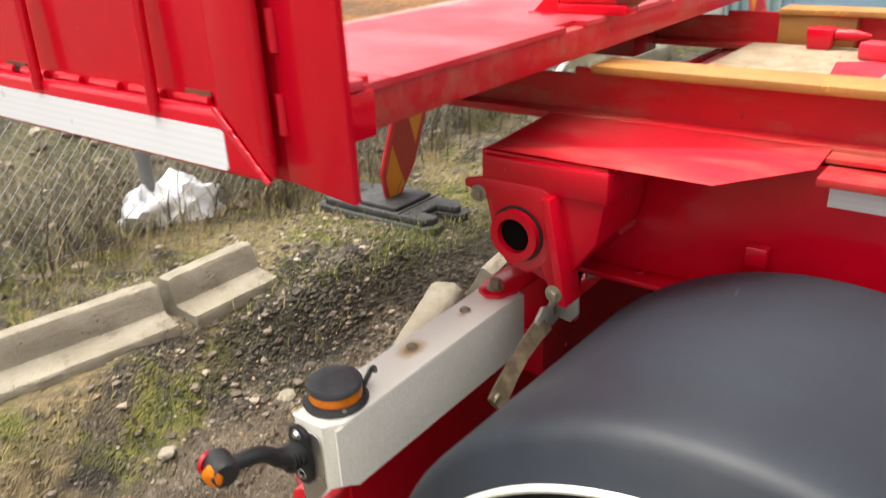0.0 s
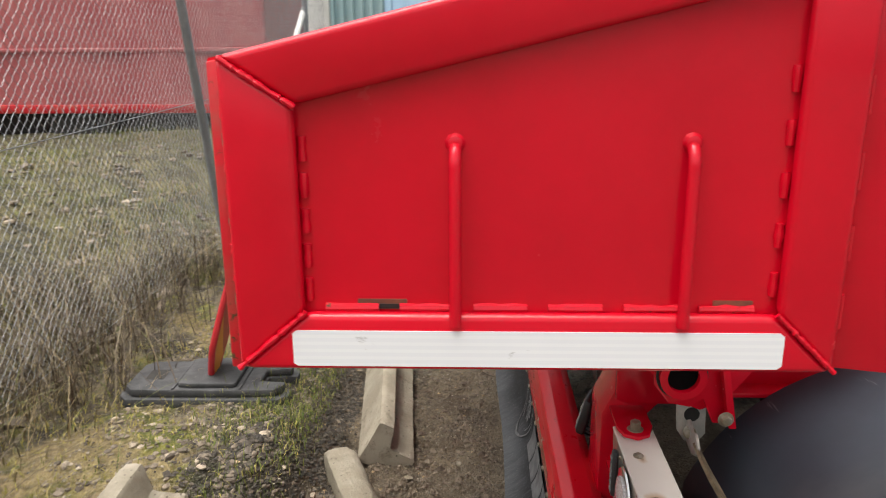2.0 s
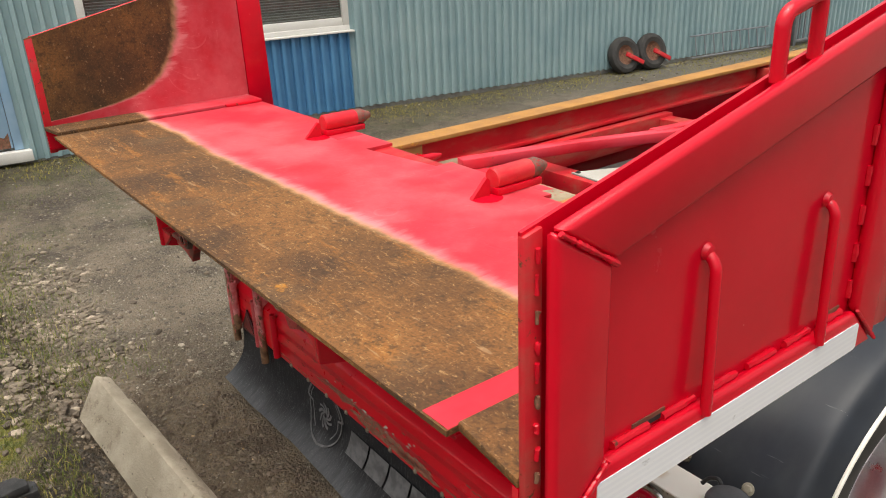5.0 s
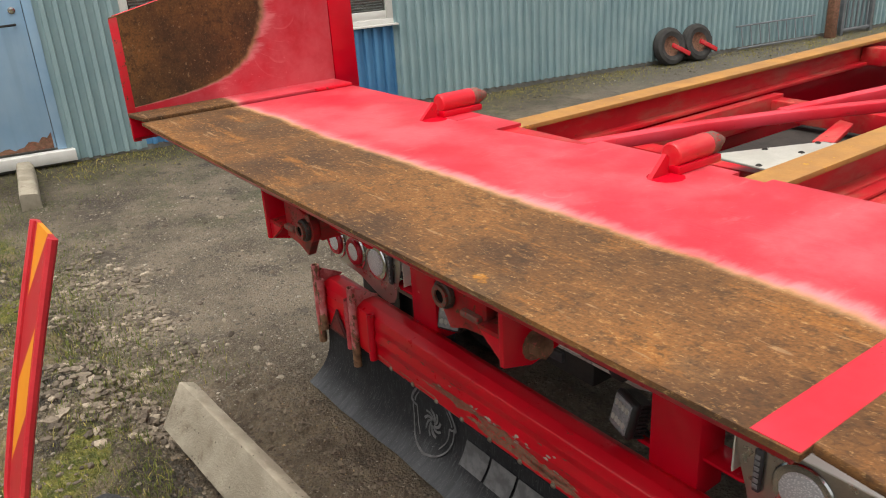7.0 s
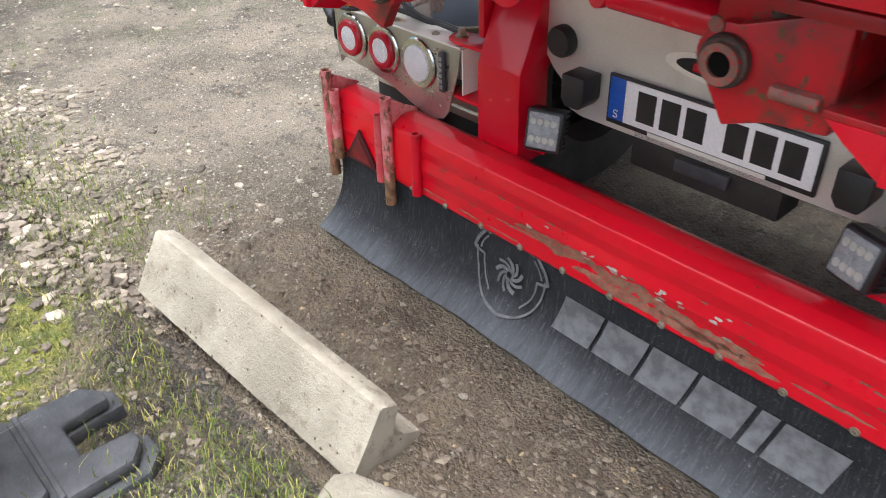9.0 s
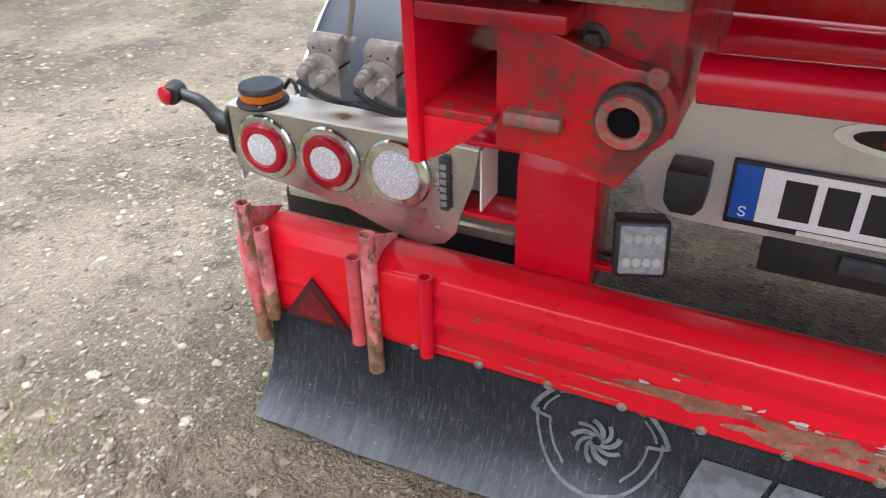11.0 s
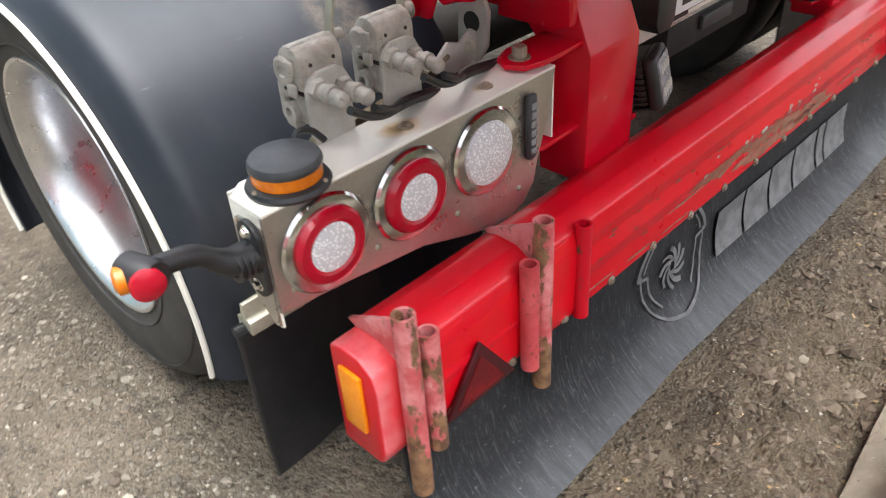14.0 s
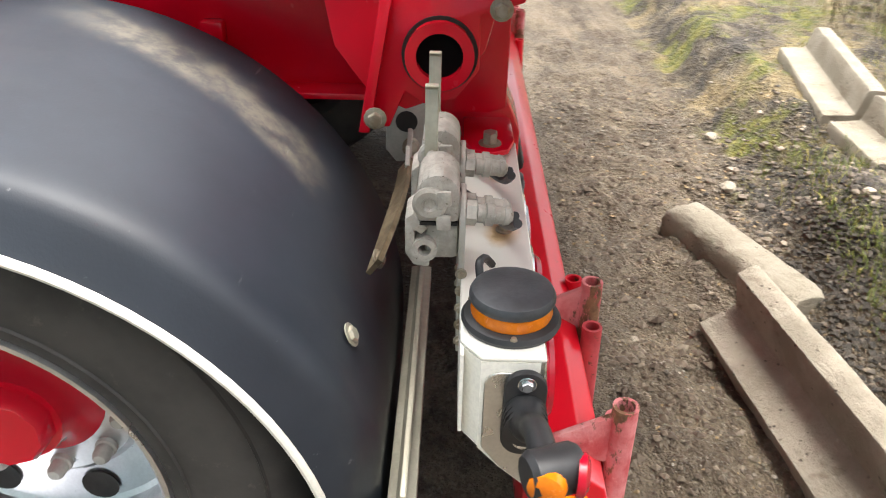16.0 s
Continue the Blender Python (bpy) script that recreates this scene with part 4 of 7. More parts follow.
def mudguard(s):
    """Moulded mudguard with a turned-down outer lip and a pale trim bead."""
    # the inner edge's circle, then the outer one's: centre y, z and radius
    inner = (0.790, 0.368, 0.577) if s < 0 else (0.712, 0.350, 0.540)
    outer = (0.730, 0.392, 0.545)
    prof = [(0.69, 0.0), (0.80, 0.0), (0.92, 0.0), (1.04, 0.0), (1.16, 0.0), (1.225, 0.0), (1.262, 0.0), (1.284, -0.001), (1.296, -0.004), (1.305, -0.010), (1.312, -0.019), (1.320, -0.032), (1.331, -0.048), (1.341, -0.064)]

    def guard_point(x, drop, deg):
        k = min(1.0, max(0.0, (x - 0.70) / 0.585))
        cy, cz, r = (p + (q - p) * k for p, q in zip(inner, outer))
        r += drop
        return (s * x, max(cy + r * math.cos(radians(deg)), 0.206 + 0.5 * max(0.0, x - 1.26)), cz + r * math.sin(radians(deg)))

    n = 52
    rows = [[guard_point(x, drop, 192 - i * 216 / n) for x, drop in prof] for i in range(n + 1)]
    g = part("mudguard", sheet(rows, 0.006), M["fender"], truck, "scuffed black plastic mudguard", 0.6)
    bead = [guard_point(1.345, -0.064, 191 - i * 214 / 56) for i in range(57)]
    part("trim_bead", sweep(bead, 0.0058, 8), M["white_strip"], g, "cream trim bead along the edge")
    part("guard_bolt", hexbolt((s * 1.182, 0.247, 0.640), (0, -0.88, 0.46), 0.011, 0.006), M["zinc"], g)
    # a cast bracket and lever that hold the guard
    eye = [(0.165, 0.775), (0.176, 0.800), (0.20, 0.808), (0.224, 0.798), (0.236, 0.772), (0.240, 0.70), (0.222, 0.676), (0.19, 0.68), (0.170, 0.71)]
    le = part("guard_bracket", prism(eye, "x", s * 0.712, s * 0.722, 0.002), M["cast"], g, "grey cast bracket plate")
    # dark disc on the solid plate stands in for shade in its eye
    part("bracket_hole", lathe([(0, 0), (0.019, 0), (0.019, 0.001), (0, 0.001)], (s * 0.7225, 0.203, 0.752), (s, 0, 0), 20), M["dark"], le)
    lobe = [(0.708, 0.728), (0.735, 0.745), (0.765, 0.728), (0.795, 0.738), (0.822, 0.716), (0.812, 0.690), (0.780, 0.676), (0.745, 0.680), (0.716, 0.690)]
    part("bracket_lobe", prism([(s * x, z) for x, z in lobe], "y", 0.192, 0.200, 0.002), M["cast"], le)
    arm = [(s * 0.790, 0.204, 0.704), (s * 0.845, 0.206, 0.694), (s * 0.90, 0.212, 0.682), (s * 0.95, 0.220, 0.670), (s * 0.990, 0.228, 0.658), (s * 1.024, 0.236, 0.646)]
    wide = [0.016, 0.012, 0.009, 0.010, 0.014, 0.017]
    rows = [[(x + s * 0.008 * q, y - 0.010 * q, z + w * q) for (x, y, z), w in zip(arm, wide)] for q in (1, 0.5, -0.5, -1)]
    part("guard_lever", sheet(rows, 0.008), M["lever_brown"], le, "brown worn lever arm")
    part("lever_bolt", hexbolt((s * 1.012, 0.228, 0.651), (0.2 * s, -0.9, 0.4), 0.010, 0.008), M["bolt"], le)
    part("lever_bolt", hexbolt((s * 0.745, 0.195, 0.715), (s, -0.6, 0.3), 0.011, 0.009), M["bolt"], le)
    # hanging black flap behind the wheel, on a pale clip
    rows = [[(s * (1.02 + 0.295 * u), 0.182 + 0.008 * math.sin(u * 5) - 0.012 * (1 - v) ** 2, 0.095 + 0.330 * v) for u in (0, 0.25, 0.5, 0.75, 1)] for v in (1, 0.8, 0.6, 0.4, 0.2, 0)]
    fl = part("mud_flap", sheet(rows, 0.006), M["black"], g, "small black rubber mud flap")
    part("flap_rim", sweep([r[-1] for r in rows] + [rows[-1][k] for k in (3, 2, 1, 0)], 0.006, 8), M["black"], fl)
    part("flap_rail", prism([(0.158, 0.42), (0.196, 0.42), (0.196, 0.445), (0.184, 0.448), (0.178, 0.478), (0.169, 0.478), (0.171, 0.448), (0.158, 0.445)], "x", s * 0.70, s * 1.300, 0.002), M["zinc"], fl, "pale galvanised flap rail")
    part("flap_rod", rod((s * 1.318, 0.182, 0.425), (s * 0.72, 0.182, 0.425), 0.010), M["black"], fl)
    return g


def wheel(s):
    """Twin-tyre wheel with a polished alloy rim and a red hub."""
    c = Vector((0, 0.737, 0.466 if s < 0 else 0.422))
    out = s * 1.306
    worn = 1.0 if s < 0 else 0.945

    def ring(prof, seg=64):
        return lathe([(r, h) for r, h in prof], (out, c.y, c.z), (-s, 0, 0), seg)

    t = [(0.268, 0.006), (0.282, -0.002), (0.32, -0.010), (0.375, -0.010), (0.412, 0.000), (0.438, 0.022), (0.452, 0.052), (0.459, 0.12), (0.456, 0.21), (0.44, 0.238), (0.38, 0.25), (0.28, 0.24), (0.262, 0.12)]
    t = [(r * worn, h) for r, h in t]
    base = part("wheel", lathe([(0.0, 0.23), (0.12, 0.23), (0.12, 0.44), (0.0, 0.44)], (out, c.y, c.z), (-s, 0, 0), 24), M["dark"], truck, "twin truck wheel with polished alloy rim")
    part("tyre", ring(t), M["tyre"], base, "worn black truck tyre")
    inner = lathe([(r, h + 0.30) for r, h in t], (out, c.y, c.z), (-s, 0, 0), 48)
    part("inner_tyre", inner, M["tyre"], base)
    # the tread is smooth: dark rings paint the shade of its grooves
    grooves = bmesh.new()
    for h in (0.07, 0.12, 0.17):
        lathe([(r * worn, h + d) for r, d in ((0.4605, -0.005), (0.4605, 0.005), (0.453, 0.004), (0.453, -0.004))], (out, c.y, c.z), (-s, 0, 0), 64, grooves, closed=True)
    part("tread_groove", grooves, M["dark"], base)
    for r, h in ((0.300, -0.0055), (0.398, -0.003)):
        part("sidewall_rib", lathe([(r - 0.004, h + 0.002), (r, h - 0.004), (r + 0.004, h + 0.002)], (out, c.y, c.z), (-s, 0, 0), 64), M["tyre"], base)
    rim = part("rim", ring([(0.256, 0.020), (0.275, 0.004), (0.273, -0.004), (0.266, -0.003), (0.258, 0.006), (0.247, 0.030), (0.240, 0.075), (0.240, 0.135), (0.246, 0.170), (0.244, 0.194), (0.236, 0.200), (0.168, 0.200), (0.156, 0.191), (0.105, 0.189)]), M["alloy"], base, "polished alloy rim")
    # hand holes are not cut through: dark discs paint their inner shade
    for k in range(8):
        a = radians(45 * k - 17.5)
        d = Vector((0, math.cos(a), math.sin(a)))
        p = Vector((out - s * 0.2005, c.y, c.z)) + d * 0.205
        part("hand_hole", lathe([(0, 0), (0.027, 0), (0.030, 0.005), (0.026, 0.003), (0, 0.001)], p, (s, 0, 0), 18), M["dark"], rim)
    for k in range(10):
        a = radians(36 * k + 11)
        d = Vector((0, math.cos(a), math.sin(a)))
        p = Vector((out - s * 0.190, c.y, c.z)) + d * 0.138
        part("wheel_nut", lathe([(0, 0), (0.017, 0), (0.017, 0.008), (0.014, 0.010), (0.0135, 0.026), (0.009, 0.033), (0, 0.034)], p, (s, 0, 0), 12), M["cast"], rim)
    hub = part("hub", lathe([(0.112, 0.200), (0.110, 0.186), (0.100, 0.178), (0.086, 0.170), (0.076, 0.150), (0.072, 0.132), (0.0, 0.132)], (out, c.y, c.z), (-s, 0, 0), 32), M["red"], base, "red painted wheel hub")
    part("hub_cap", lathe([(0.0, 0.134), (0.064, 0.134), (0.062, 0.110), (0.056, 0.101), (0.0, 0.099)], (out, c.y, c.z), (-s, 0, 0), 10), M["red"], hub)
    return base


def side_frame(s):
    """The red frame side over the wheel, with the pivot housing."""
    x = s * 0.592
    fr = part("frame_side", prism([(0.12, 0.79), (0.20, 0.765), (RAIL_END, 0.765), (RAIL_END, 1.052), (0.12, 1.052)], "x", x, x - s * 0.012, 0.002), M["red"], truck, "red steel side member")
    part("lower_flange", box(x, x + s * 0.06, 0.19, RAIL_END, 0.762, 0.774, 0.002), M["red"], fr)
    part("upper_flange", box(x - s * 0.012, x + s * 0.075, 0.645, RAIL_END, 1.040, 1.055, 0.002), M["red_dusty"], fr)
    for k, (y0, y1) in enumerate(((0.655, 1.25), (1.5, 2.2))):
        part("white_tape", box(x + s * 0.0005, x + s * 0.002, y0, y1, 0.982, 1.032), M["tape"], fr, "white reflective tape")
    part("square_stud", box(x, x + s * 0.030, 0.532, 0.574, 0.846, 0.888, 0.006), M["red"], fr)
    # sloping cover plate
    pl = bmesh.new()
    pts = [(s * 0.548, 0.070, 1.074), (s * 0.800, 0.070, 1.060), (s * 0.797, 0.515, 1.058), (s * 0.655, 0.640, 1.066), (s * 0.548, 0.640, 1.074)]
    v = [pl.verts.new(p) for p in pts]
    pl.faces.new(v)
    bmesh.ops.solidify(pl, geom=pl.faces[:], thickness=0.010)
    part("cover_plate", pl, M["red_plate"], fr, "dusty red cover plate")
    # pivot housing
    hs = part("pivot_housing", prism([(0.055, 1.055), (0.055, 0.985), (0.075, 0.90), (0.12, 0.83), (0.20, 0.80), (0.26, 0.83), (0.31, 0.90), (0.325, 0.985), (0.33, 1.055)], "x", s * 0.592, s * 0.795, 0.004), M["red"], fr, "red pivot housing with a hollow pin")
    part("upper_collar", box(s * 0.592, s * 0.806, 0.06, 0.335, 0.985, 1.048, 0.008), M["red"], hs)
    face = [(0.02, 0.99), (0.02, 0.975), (0.085, 0.955), (0.085, 0.87), (0.12, 0.825), (0.17, 0.815), (0.20, 0.835), (0.225, 0.775), (0.262, 0.775), (0.235, 0.92), (0.225, 0.985), (0.20, 1.0), (0.06, 1.0)]
    part("face_plate", prism(face, "x", s * 0.795, s * 0.808, 0.003), M["red"], hs)
    part("ear", prism([(0.215, 0.99), (0.232, 0.99), (0.272, 0.775), (0.255, 0.775)], "x", s * 0.77, s * 0.835, 0.002), M["red"], hs)
    part("pivot_ring", pipe((s * 0.70, 0.146, 0.896), (s * 0.826, 0.146, 0.896), 0.053, 0.017, 32), M["red"], hs)
    part("pivot_seal", lathe([(0.053, 0), (0.0585, 0), (0.0585, 0.004), (0.053, 0.004)], (s * 0.808, 0.146, 0.896), (s, 0, 0), 32, closed=True), M["dark"], hs)
    # the housing is solid: a near-black disc paints the bore's inner shade
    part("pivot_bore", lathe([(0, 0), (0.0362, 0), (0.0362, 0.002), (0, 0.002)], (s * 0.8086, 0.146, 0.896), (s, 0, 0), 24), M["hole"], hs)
    for y, z in ((0.085, 0.985), (0.245, 0.80)):
        part("housing_bolt", hexbolt((s * 0.808, y - 0.03, z - 0.02) if y < 0.1 else (s * 0.835, y, z), (s, 0, 0), 0.012, 0.012), M["bolt"], hs)
    part("housing_cheek", prism([(0.03, 0.76), (0.03, 0.98), (0.12, 0.98), (0.19, 0.765), (0.19, 0.75), (0.06, 0.75)], "x", s * 0.645, s * 0.667, 0.003), M["red"], hs)
    return fr


def container_rail(s):
    a, b = s * 0.44, s * 0.545
    web = part("chassis_rail", box(s * 0.485, s * 0.497, 0.10, RAIL_END, 1.075, 1.165), M["red_dusty"], truck, "red channel rail with an ochre rusty top")
    part("top_flange", box(a, b, 0.26 if s < 0 else 0.16, RAIL_END, 1.165, 1.182, 0.002), M["rail"], web, "worn ochre top flange")
    part("bottom_flange", box(a, b, -0.30, RAIL_END, 1.058, 1.075, 0.002), M["red_dusty"], web)
    if s < 0:
        part("rail_end_block", box(s * 0.450, s * 0.535, 0.262, 0.47, 1.0755, 1.1645, 0.003), M["rail"], web, "bare brown end of the rail")
    part("web_rear", box(s * 0.485, s * 0.497, -0.30, 0.10, 1.075, 1.15), M["red_dusty"], web)
    part("rail_dirt_plate", box(s * 0.5455, s * 0.592, 0.64, RAIL_END, 1.060, 1.068), M["red_dusty"], web)
    return web


def platform():
    """Rear steel platform with locating pins, on a red cross beam."""
    top = prism([(-1.222, -0.69), (1.232, -0.69), (1.232, 0.165), (0.66, 0.165), (0.66, 0.135), (0.575, 0.135), (0.575, 0.165), (0.14, 0.165), (0.14, 0.105), (-0.19, 0.06), (-0.19, 0.165), (-1.222, 0.165)], "z", 1.265, 1.275, 0.0)
    pf = part("platform_plate", top, M["deck"], truck, "rear platform of bare brown steel fading into red paint")
    part("paint_patch", box(-0.545, -0.37, 0.055, 0.160, 1.2752, 1.2760), M["red_faded"], pf, "dull patch of scuffed paint")
    part("rear_fold", prism([(-0.69, 1.270), (-0.684, 1.270), (-0.655, 1.235), (-0.661, 1.235)], "x", -1.21, 1.21), M["red_worn"], pf)
    part("front_beam", box(-1.21, 1.21, 0.09, 0.160, 1.205, 1.2645, 0.004), M["red_dusty"], pf)
    part("cross_beam", box(-1.05, 1.05, -0.42, -0.34, 1.18, 1.2645, 0.004), M["red"], pf)
    for s in (-1, 1):
        x = s * 0.464
        pin = part("locating_pin", lathe([(0, 0), (0.026, 0), (0.030, 0.004), (0.030, 0.128), (0.028, 0.132), (0, 0.132)], (x, 0.052, 1.318), (0, 1, 0), 24), M["red_plate"], pf, "red conical locating pin, rusty at its tip")
        part("pin_tip", lathe([(0, 0.132), (0.0285, 0.132), (0.0285, 0.158), (0.010, 0.196), (0, 0.20)], (x, 0.052, 1.318), (0, 1, 0), 24), M["greasy_red"], pin, "rubbed brown tip")
        part("pin_foot", prism([(-0.022, 1.275), (0.040, 1.275), (0.040, 1.318), (0.030, 1.326)], "x", x - 0.006, x + 0.006, 0.0), M["red_worn"], pin)
        part("weld_patch", lathe([(0, 0), (0.045, 0.0004), (0.03, 0.0016), (0, 0.002)], (x + 0.015, 0.02, 1.2752), (0, 0, 1), 14), M["red"], pin)
        part("pin_bed", box(x - 0.03, x + 0.03, 0.05, 0.21, 1.275, 1.296, 0.004), M["red"], pin)
        # hinge bracket under the platform
        first = set(pf.children_recursive)
        br = part("hinge_bracket", box(s * 0.30, s * 0.475, -0.50, -0.12, 1.085, 1.2645, 0.006), M["red_grimy"], pf, "red hinge bracket under the platform, worn and greasy")
        part("cheek", prism([(-0.555, 1.2645), (-0.555, 1.04), (-0.48, 1.02), (-0.30, 1.06), (-0.05, 1.20), (-0.05, 1.2645)], "x", s * 0.548, s * 0.562, 0.002), M["red"], br)
        cx, cz, r = 0.338, 1.120, 0.043
        arc = [(s * (cx - r * math.cos(radians(a))), cz + r * math.sin(radians(a))) for a in range(100, -61, -12)]
        part("boss_tongue", prism([(s * 0.475, 1.205)] + arc + [(s * 0.345, 1.035), (s * 0.40, 1.055), (s * 0.475, 1.062)], "y", -0.525, -0.50, 0.003), M["red_grimy"], br)
        ring = lathe([(0, 0), (0.030, 0), (0.034, 0.003), (0.033, 0.013), (0.030, 0.016), (0, 0.016)], (s * cx, -0.524, cz - 0.002), (0, -1, 0), 14)
        part("boss", ring, M["greasy"], br, "greasy rubbed collar of the hinge")
        part("upper_rib", prism([(-0.50, 1.2645), (-0.548, 1.258), (-0.548, 1.243), (-0.50, 1.236)], "x", s * 0.315, s * 0.545, 0.002), M["greasy_red"], br)
        part("rib_web", prism([(-0.50, 1.24), (-0.535, 1.238), (-0.520, 1.18), (-0.50, 1.16)], "x", s * 0.432, s * 0.444, 0.001), M["red_grimy"], br)
        for bx, bz in ((0.462, 1.232), (0.462, 1.178), (0.386, 1.176)):
            part("bracket_bolt", hexbolt((s * bx, -0.500, bz), (0, -1, 0), 0.011, 0.010), M["greasy"], br)
        part("boss_bolt", lathe([(0, 0), (0.011, 0), (0.010, 0.003), (0, 0.003)], (s * 0.318, -0.5255, 1.157), (0, -1, 0), 12), M["greasy_red"], br)
        part("hinge_sleeve", pipe((s * 0.34, -0.51, 1.118), (s * 0.34, -0.548, 1.118), 0.026, 0.010, 28), M["greasy_red"], br, "hinge sleeve with a greasy worn rim")
        # shade inside the sleeve, painted as a near-black disc across it
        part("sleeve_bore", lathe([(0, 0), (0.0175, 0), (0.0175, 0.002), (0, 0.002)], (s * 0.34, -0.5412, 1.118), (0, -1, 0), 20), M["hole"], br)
        part("wear_pad", prism([(-0.50, 1.110), (-0.538, 1.107), (-0.541, 1.096), (-0.536, 1.090), (-0.50, 1.088)], "x", s * 0.402, s * 0.462, 0.003), M["greasy_red"], br, "worn rusty pad")
        part("shelf_plate", box(s * 0.470, s * 0.547, -0.545, -0.36, 1.092, 1.102, 0.002), M["red_grimy"], br)
        part("shelf_web", prism([(s * 0.547, 1.092), (s * 0.474, 1.092), (s * 0.500, 1.070), (s * 0.547, 1.038)], "y", -0.545, -0.535, 0.001), M["red_worn"], br)
        part("ledge", box(s * 0.395, s * 0.546, -0.56, -0.50, 1.196, 1.214, 0.004), M["red_grimy"], br)
        part("ledge_dirt", box(s * 0.30, s * 0.42, -0.545, -0.50, 1.222, 1.238, 0.004), M["dusty_plate"], br)
        part("big_nut", hexbolt((s * 0.562, -0.47, 1.065), (s, 0, 0), 0.024, 0.03), M["rust"], br)
        part("lock_tube", rod((s * 0.29, -0.45, 1.135), (s * 0.11, -0.45, 1.140), 0.025, 18), M["red"], br)
        part("tube_end", lathe([(0, 0), (0.026, 0), (0.028, 0.003), (0.028, 0.014), (0, 0.014)], (s * 0.095, -0.452, 1.142), (-s * 0.4, -1, 0.1), 24), M["red"], br)
        part("diagonal", prism([(s * 0.56, 1.10), (s * 0.56, 1.17), (s * 0.95, 1.2645), (s * 1.0, 1.2645), (s * 1.0, 1.235)], "y", -0.36, -0.345, 0.0), M["red"], br)
        part("end_lug", prism([(-0.50, 1.2645), (-0.50, 1.14), (-0.44, 1.12), (-0.38, 1.17), (-0.36, 1.2645)], "x", s * 1.02, s * 1.036, 0.002), M["red_dusty"], br)
        part("lug_bolt", hexbolt((s * 1.036, -0.44, 1.17), (s, 0, 0), 0.018, 0.02), M["bolt"], br)
        # the two brackets hang at slightly different heights
        for ob in set(pf.children_recursive) - first:
            if not ob.name.startswith(("diagonal", "end_lug", "lug_bolt")):
                ob.data.transform(Matrix.Translation((0.0, 0.0, -0.030 + 0.018 * s)))
    return pf


def wing(s):
    """Upright side wing: an inner steel sheet in a box frame, with bar handles outside."""
    xi, xo = s * 1.384, s * 1.426
    rear, front = -0.672, 0.170

    def top(y, drop=0.0):
        return 1.640 + (y + 0.672) * 0.235 - drop

    sheet_pts = [(-0.692, 1.195), (0.17, 1.195), (0.17, top(0.17)), (-0.692, top(-0.692))]
    w = part("side_wing", prism(sheet_pts, "x", xi, xi + s * 0.006), M["wing"] if s < 0 else M["red"], truck, "upright red steel side wing in a welded frame")
    lip = part("rear_lip", prism([(-0.693, 1.190), (-0.664, 1.190), (-0.664, top(-0.664) - 0.004), (-0.693, top(-0.693) - 0.004)], "x", xi - s * 0.001, xi + s * 0.012, 0.003), M["red_edge"], w, "chipped red lip along the rear edge")
    rl = random.Random(17)
    for k in range(9):
        z = 1.285 + k * 0.038 + 0.012 * rl.random()
        pts = [(xi + s * 0.015, -0.674 - 0.003 * rl.random(), z + (0.012 + 0.016 * rl.random()) * i / 3) for i in range(4)]
        part("rusty_weld", sweep(pts, [0.002 + 0.0022 * rl.random() for _ in pts], 8), M["red_worn"] if k % 3 else M["rust"], lip)
    # outer panel, set back in the frame
    part("outer_panel", prism([(-0.60, 1.26), (0.12, 1.26), (0.12, top(0.12, 0.05)), (-0.60, top(-0.60, 0.05))], "x", xi + s * 0.014, xi + s * 0.020), M["red"], w)
    bev = 0.010
    part("frame_post", prism([(rear, 1.200), (rear + 0.098, 1.288), (rear + 0.098, top(rear + 0.098, 0.087)), (rear, top(rear))], "x", xi + s * 0.019, xo, bev, 3), M["red"], w)
    part("frame_post", prism([(front - 0.085, 1.288), (front, 1.200), (front, top(front)), (front - 0.085, top(front - 0.085, 0.087))], "x", xi + s * 0.019, xo, bev, 3), M["red"], w)
    part("frame_bottom", prism([(rear + 0.003, 1.200), (front - 0.003, 1.200), (front - 0.087, 1.286), (rear + 0.1, 1.286)], "x", xi + s * 0.019, xo, bev, 3), M["red"], w)
    part("frame_top", prism([(rear + 0.1, top(rear + 0.098, 0.086)), (front - 0.087, top(front - 0.085, 0.086)), (front - 0.003, top(front)), (rear + 0.003, top(rear))], "x", xi + s * 0.019, xo, bev, 3), M["red"], w)
    # weld beads over the corner joints
    rng = random.Random(3)
    for (y0, z0), (y1, z1) in (((rear, 1.203), (rear + 0.1, 1.289)), ((front, 1.203), (front - 0.088, 1.289)), ((rear + 0.003, top(rear) - 0.002), (rear + 0.101, top(rear + 0.1, 0.09)))):
        pts = [(xo + s * 0.0005, y0 + (y1 - y0) * i / 34 + 0.0012 * rng.random(), z0 + (z1 - z0) * i / 34) for i in range(35)]
        part("weld_bead", sweep(pts, [0.0026 + 0.0024 * rng.random() for _ in pts], 8), M["red"], w)
    for y, lo, hi in ((rear + 0.104, 1.30, 1.55), (front - 0.09, 1.31, 1.66)):
        for k in range(5):
            z = lo + (hi - lo) * k / 5
            n = 5
            pts = [(xi + s * 0.022, y, z + 0.034 * i / n) for i in range(n + 1)]
            part("weld_bead", sweep(pts, [0.005 + 0.002 * rng.random() for _ in pts], 8), M["red"], w)
    for k in range(6):
        y = -0.545 + k * 0.105
        pts = [(xi + s * 0.024, y + 0.075 * i / 6, 1.290) for i in range(7)]
        part("weld_bead", sweep(pts, [0.005 + 0.003 * rng.random() for _ in pts], 8), M["red"] if k in (1, 2, 3) else M["red_worn"], w)
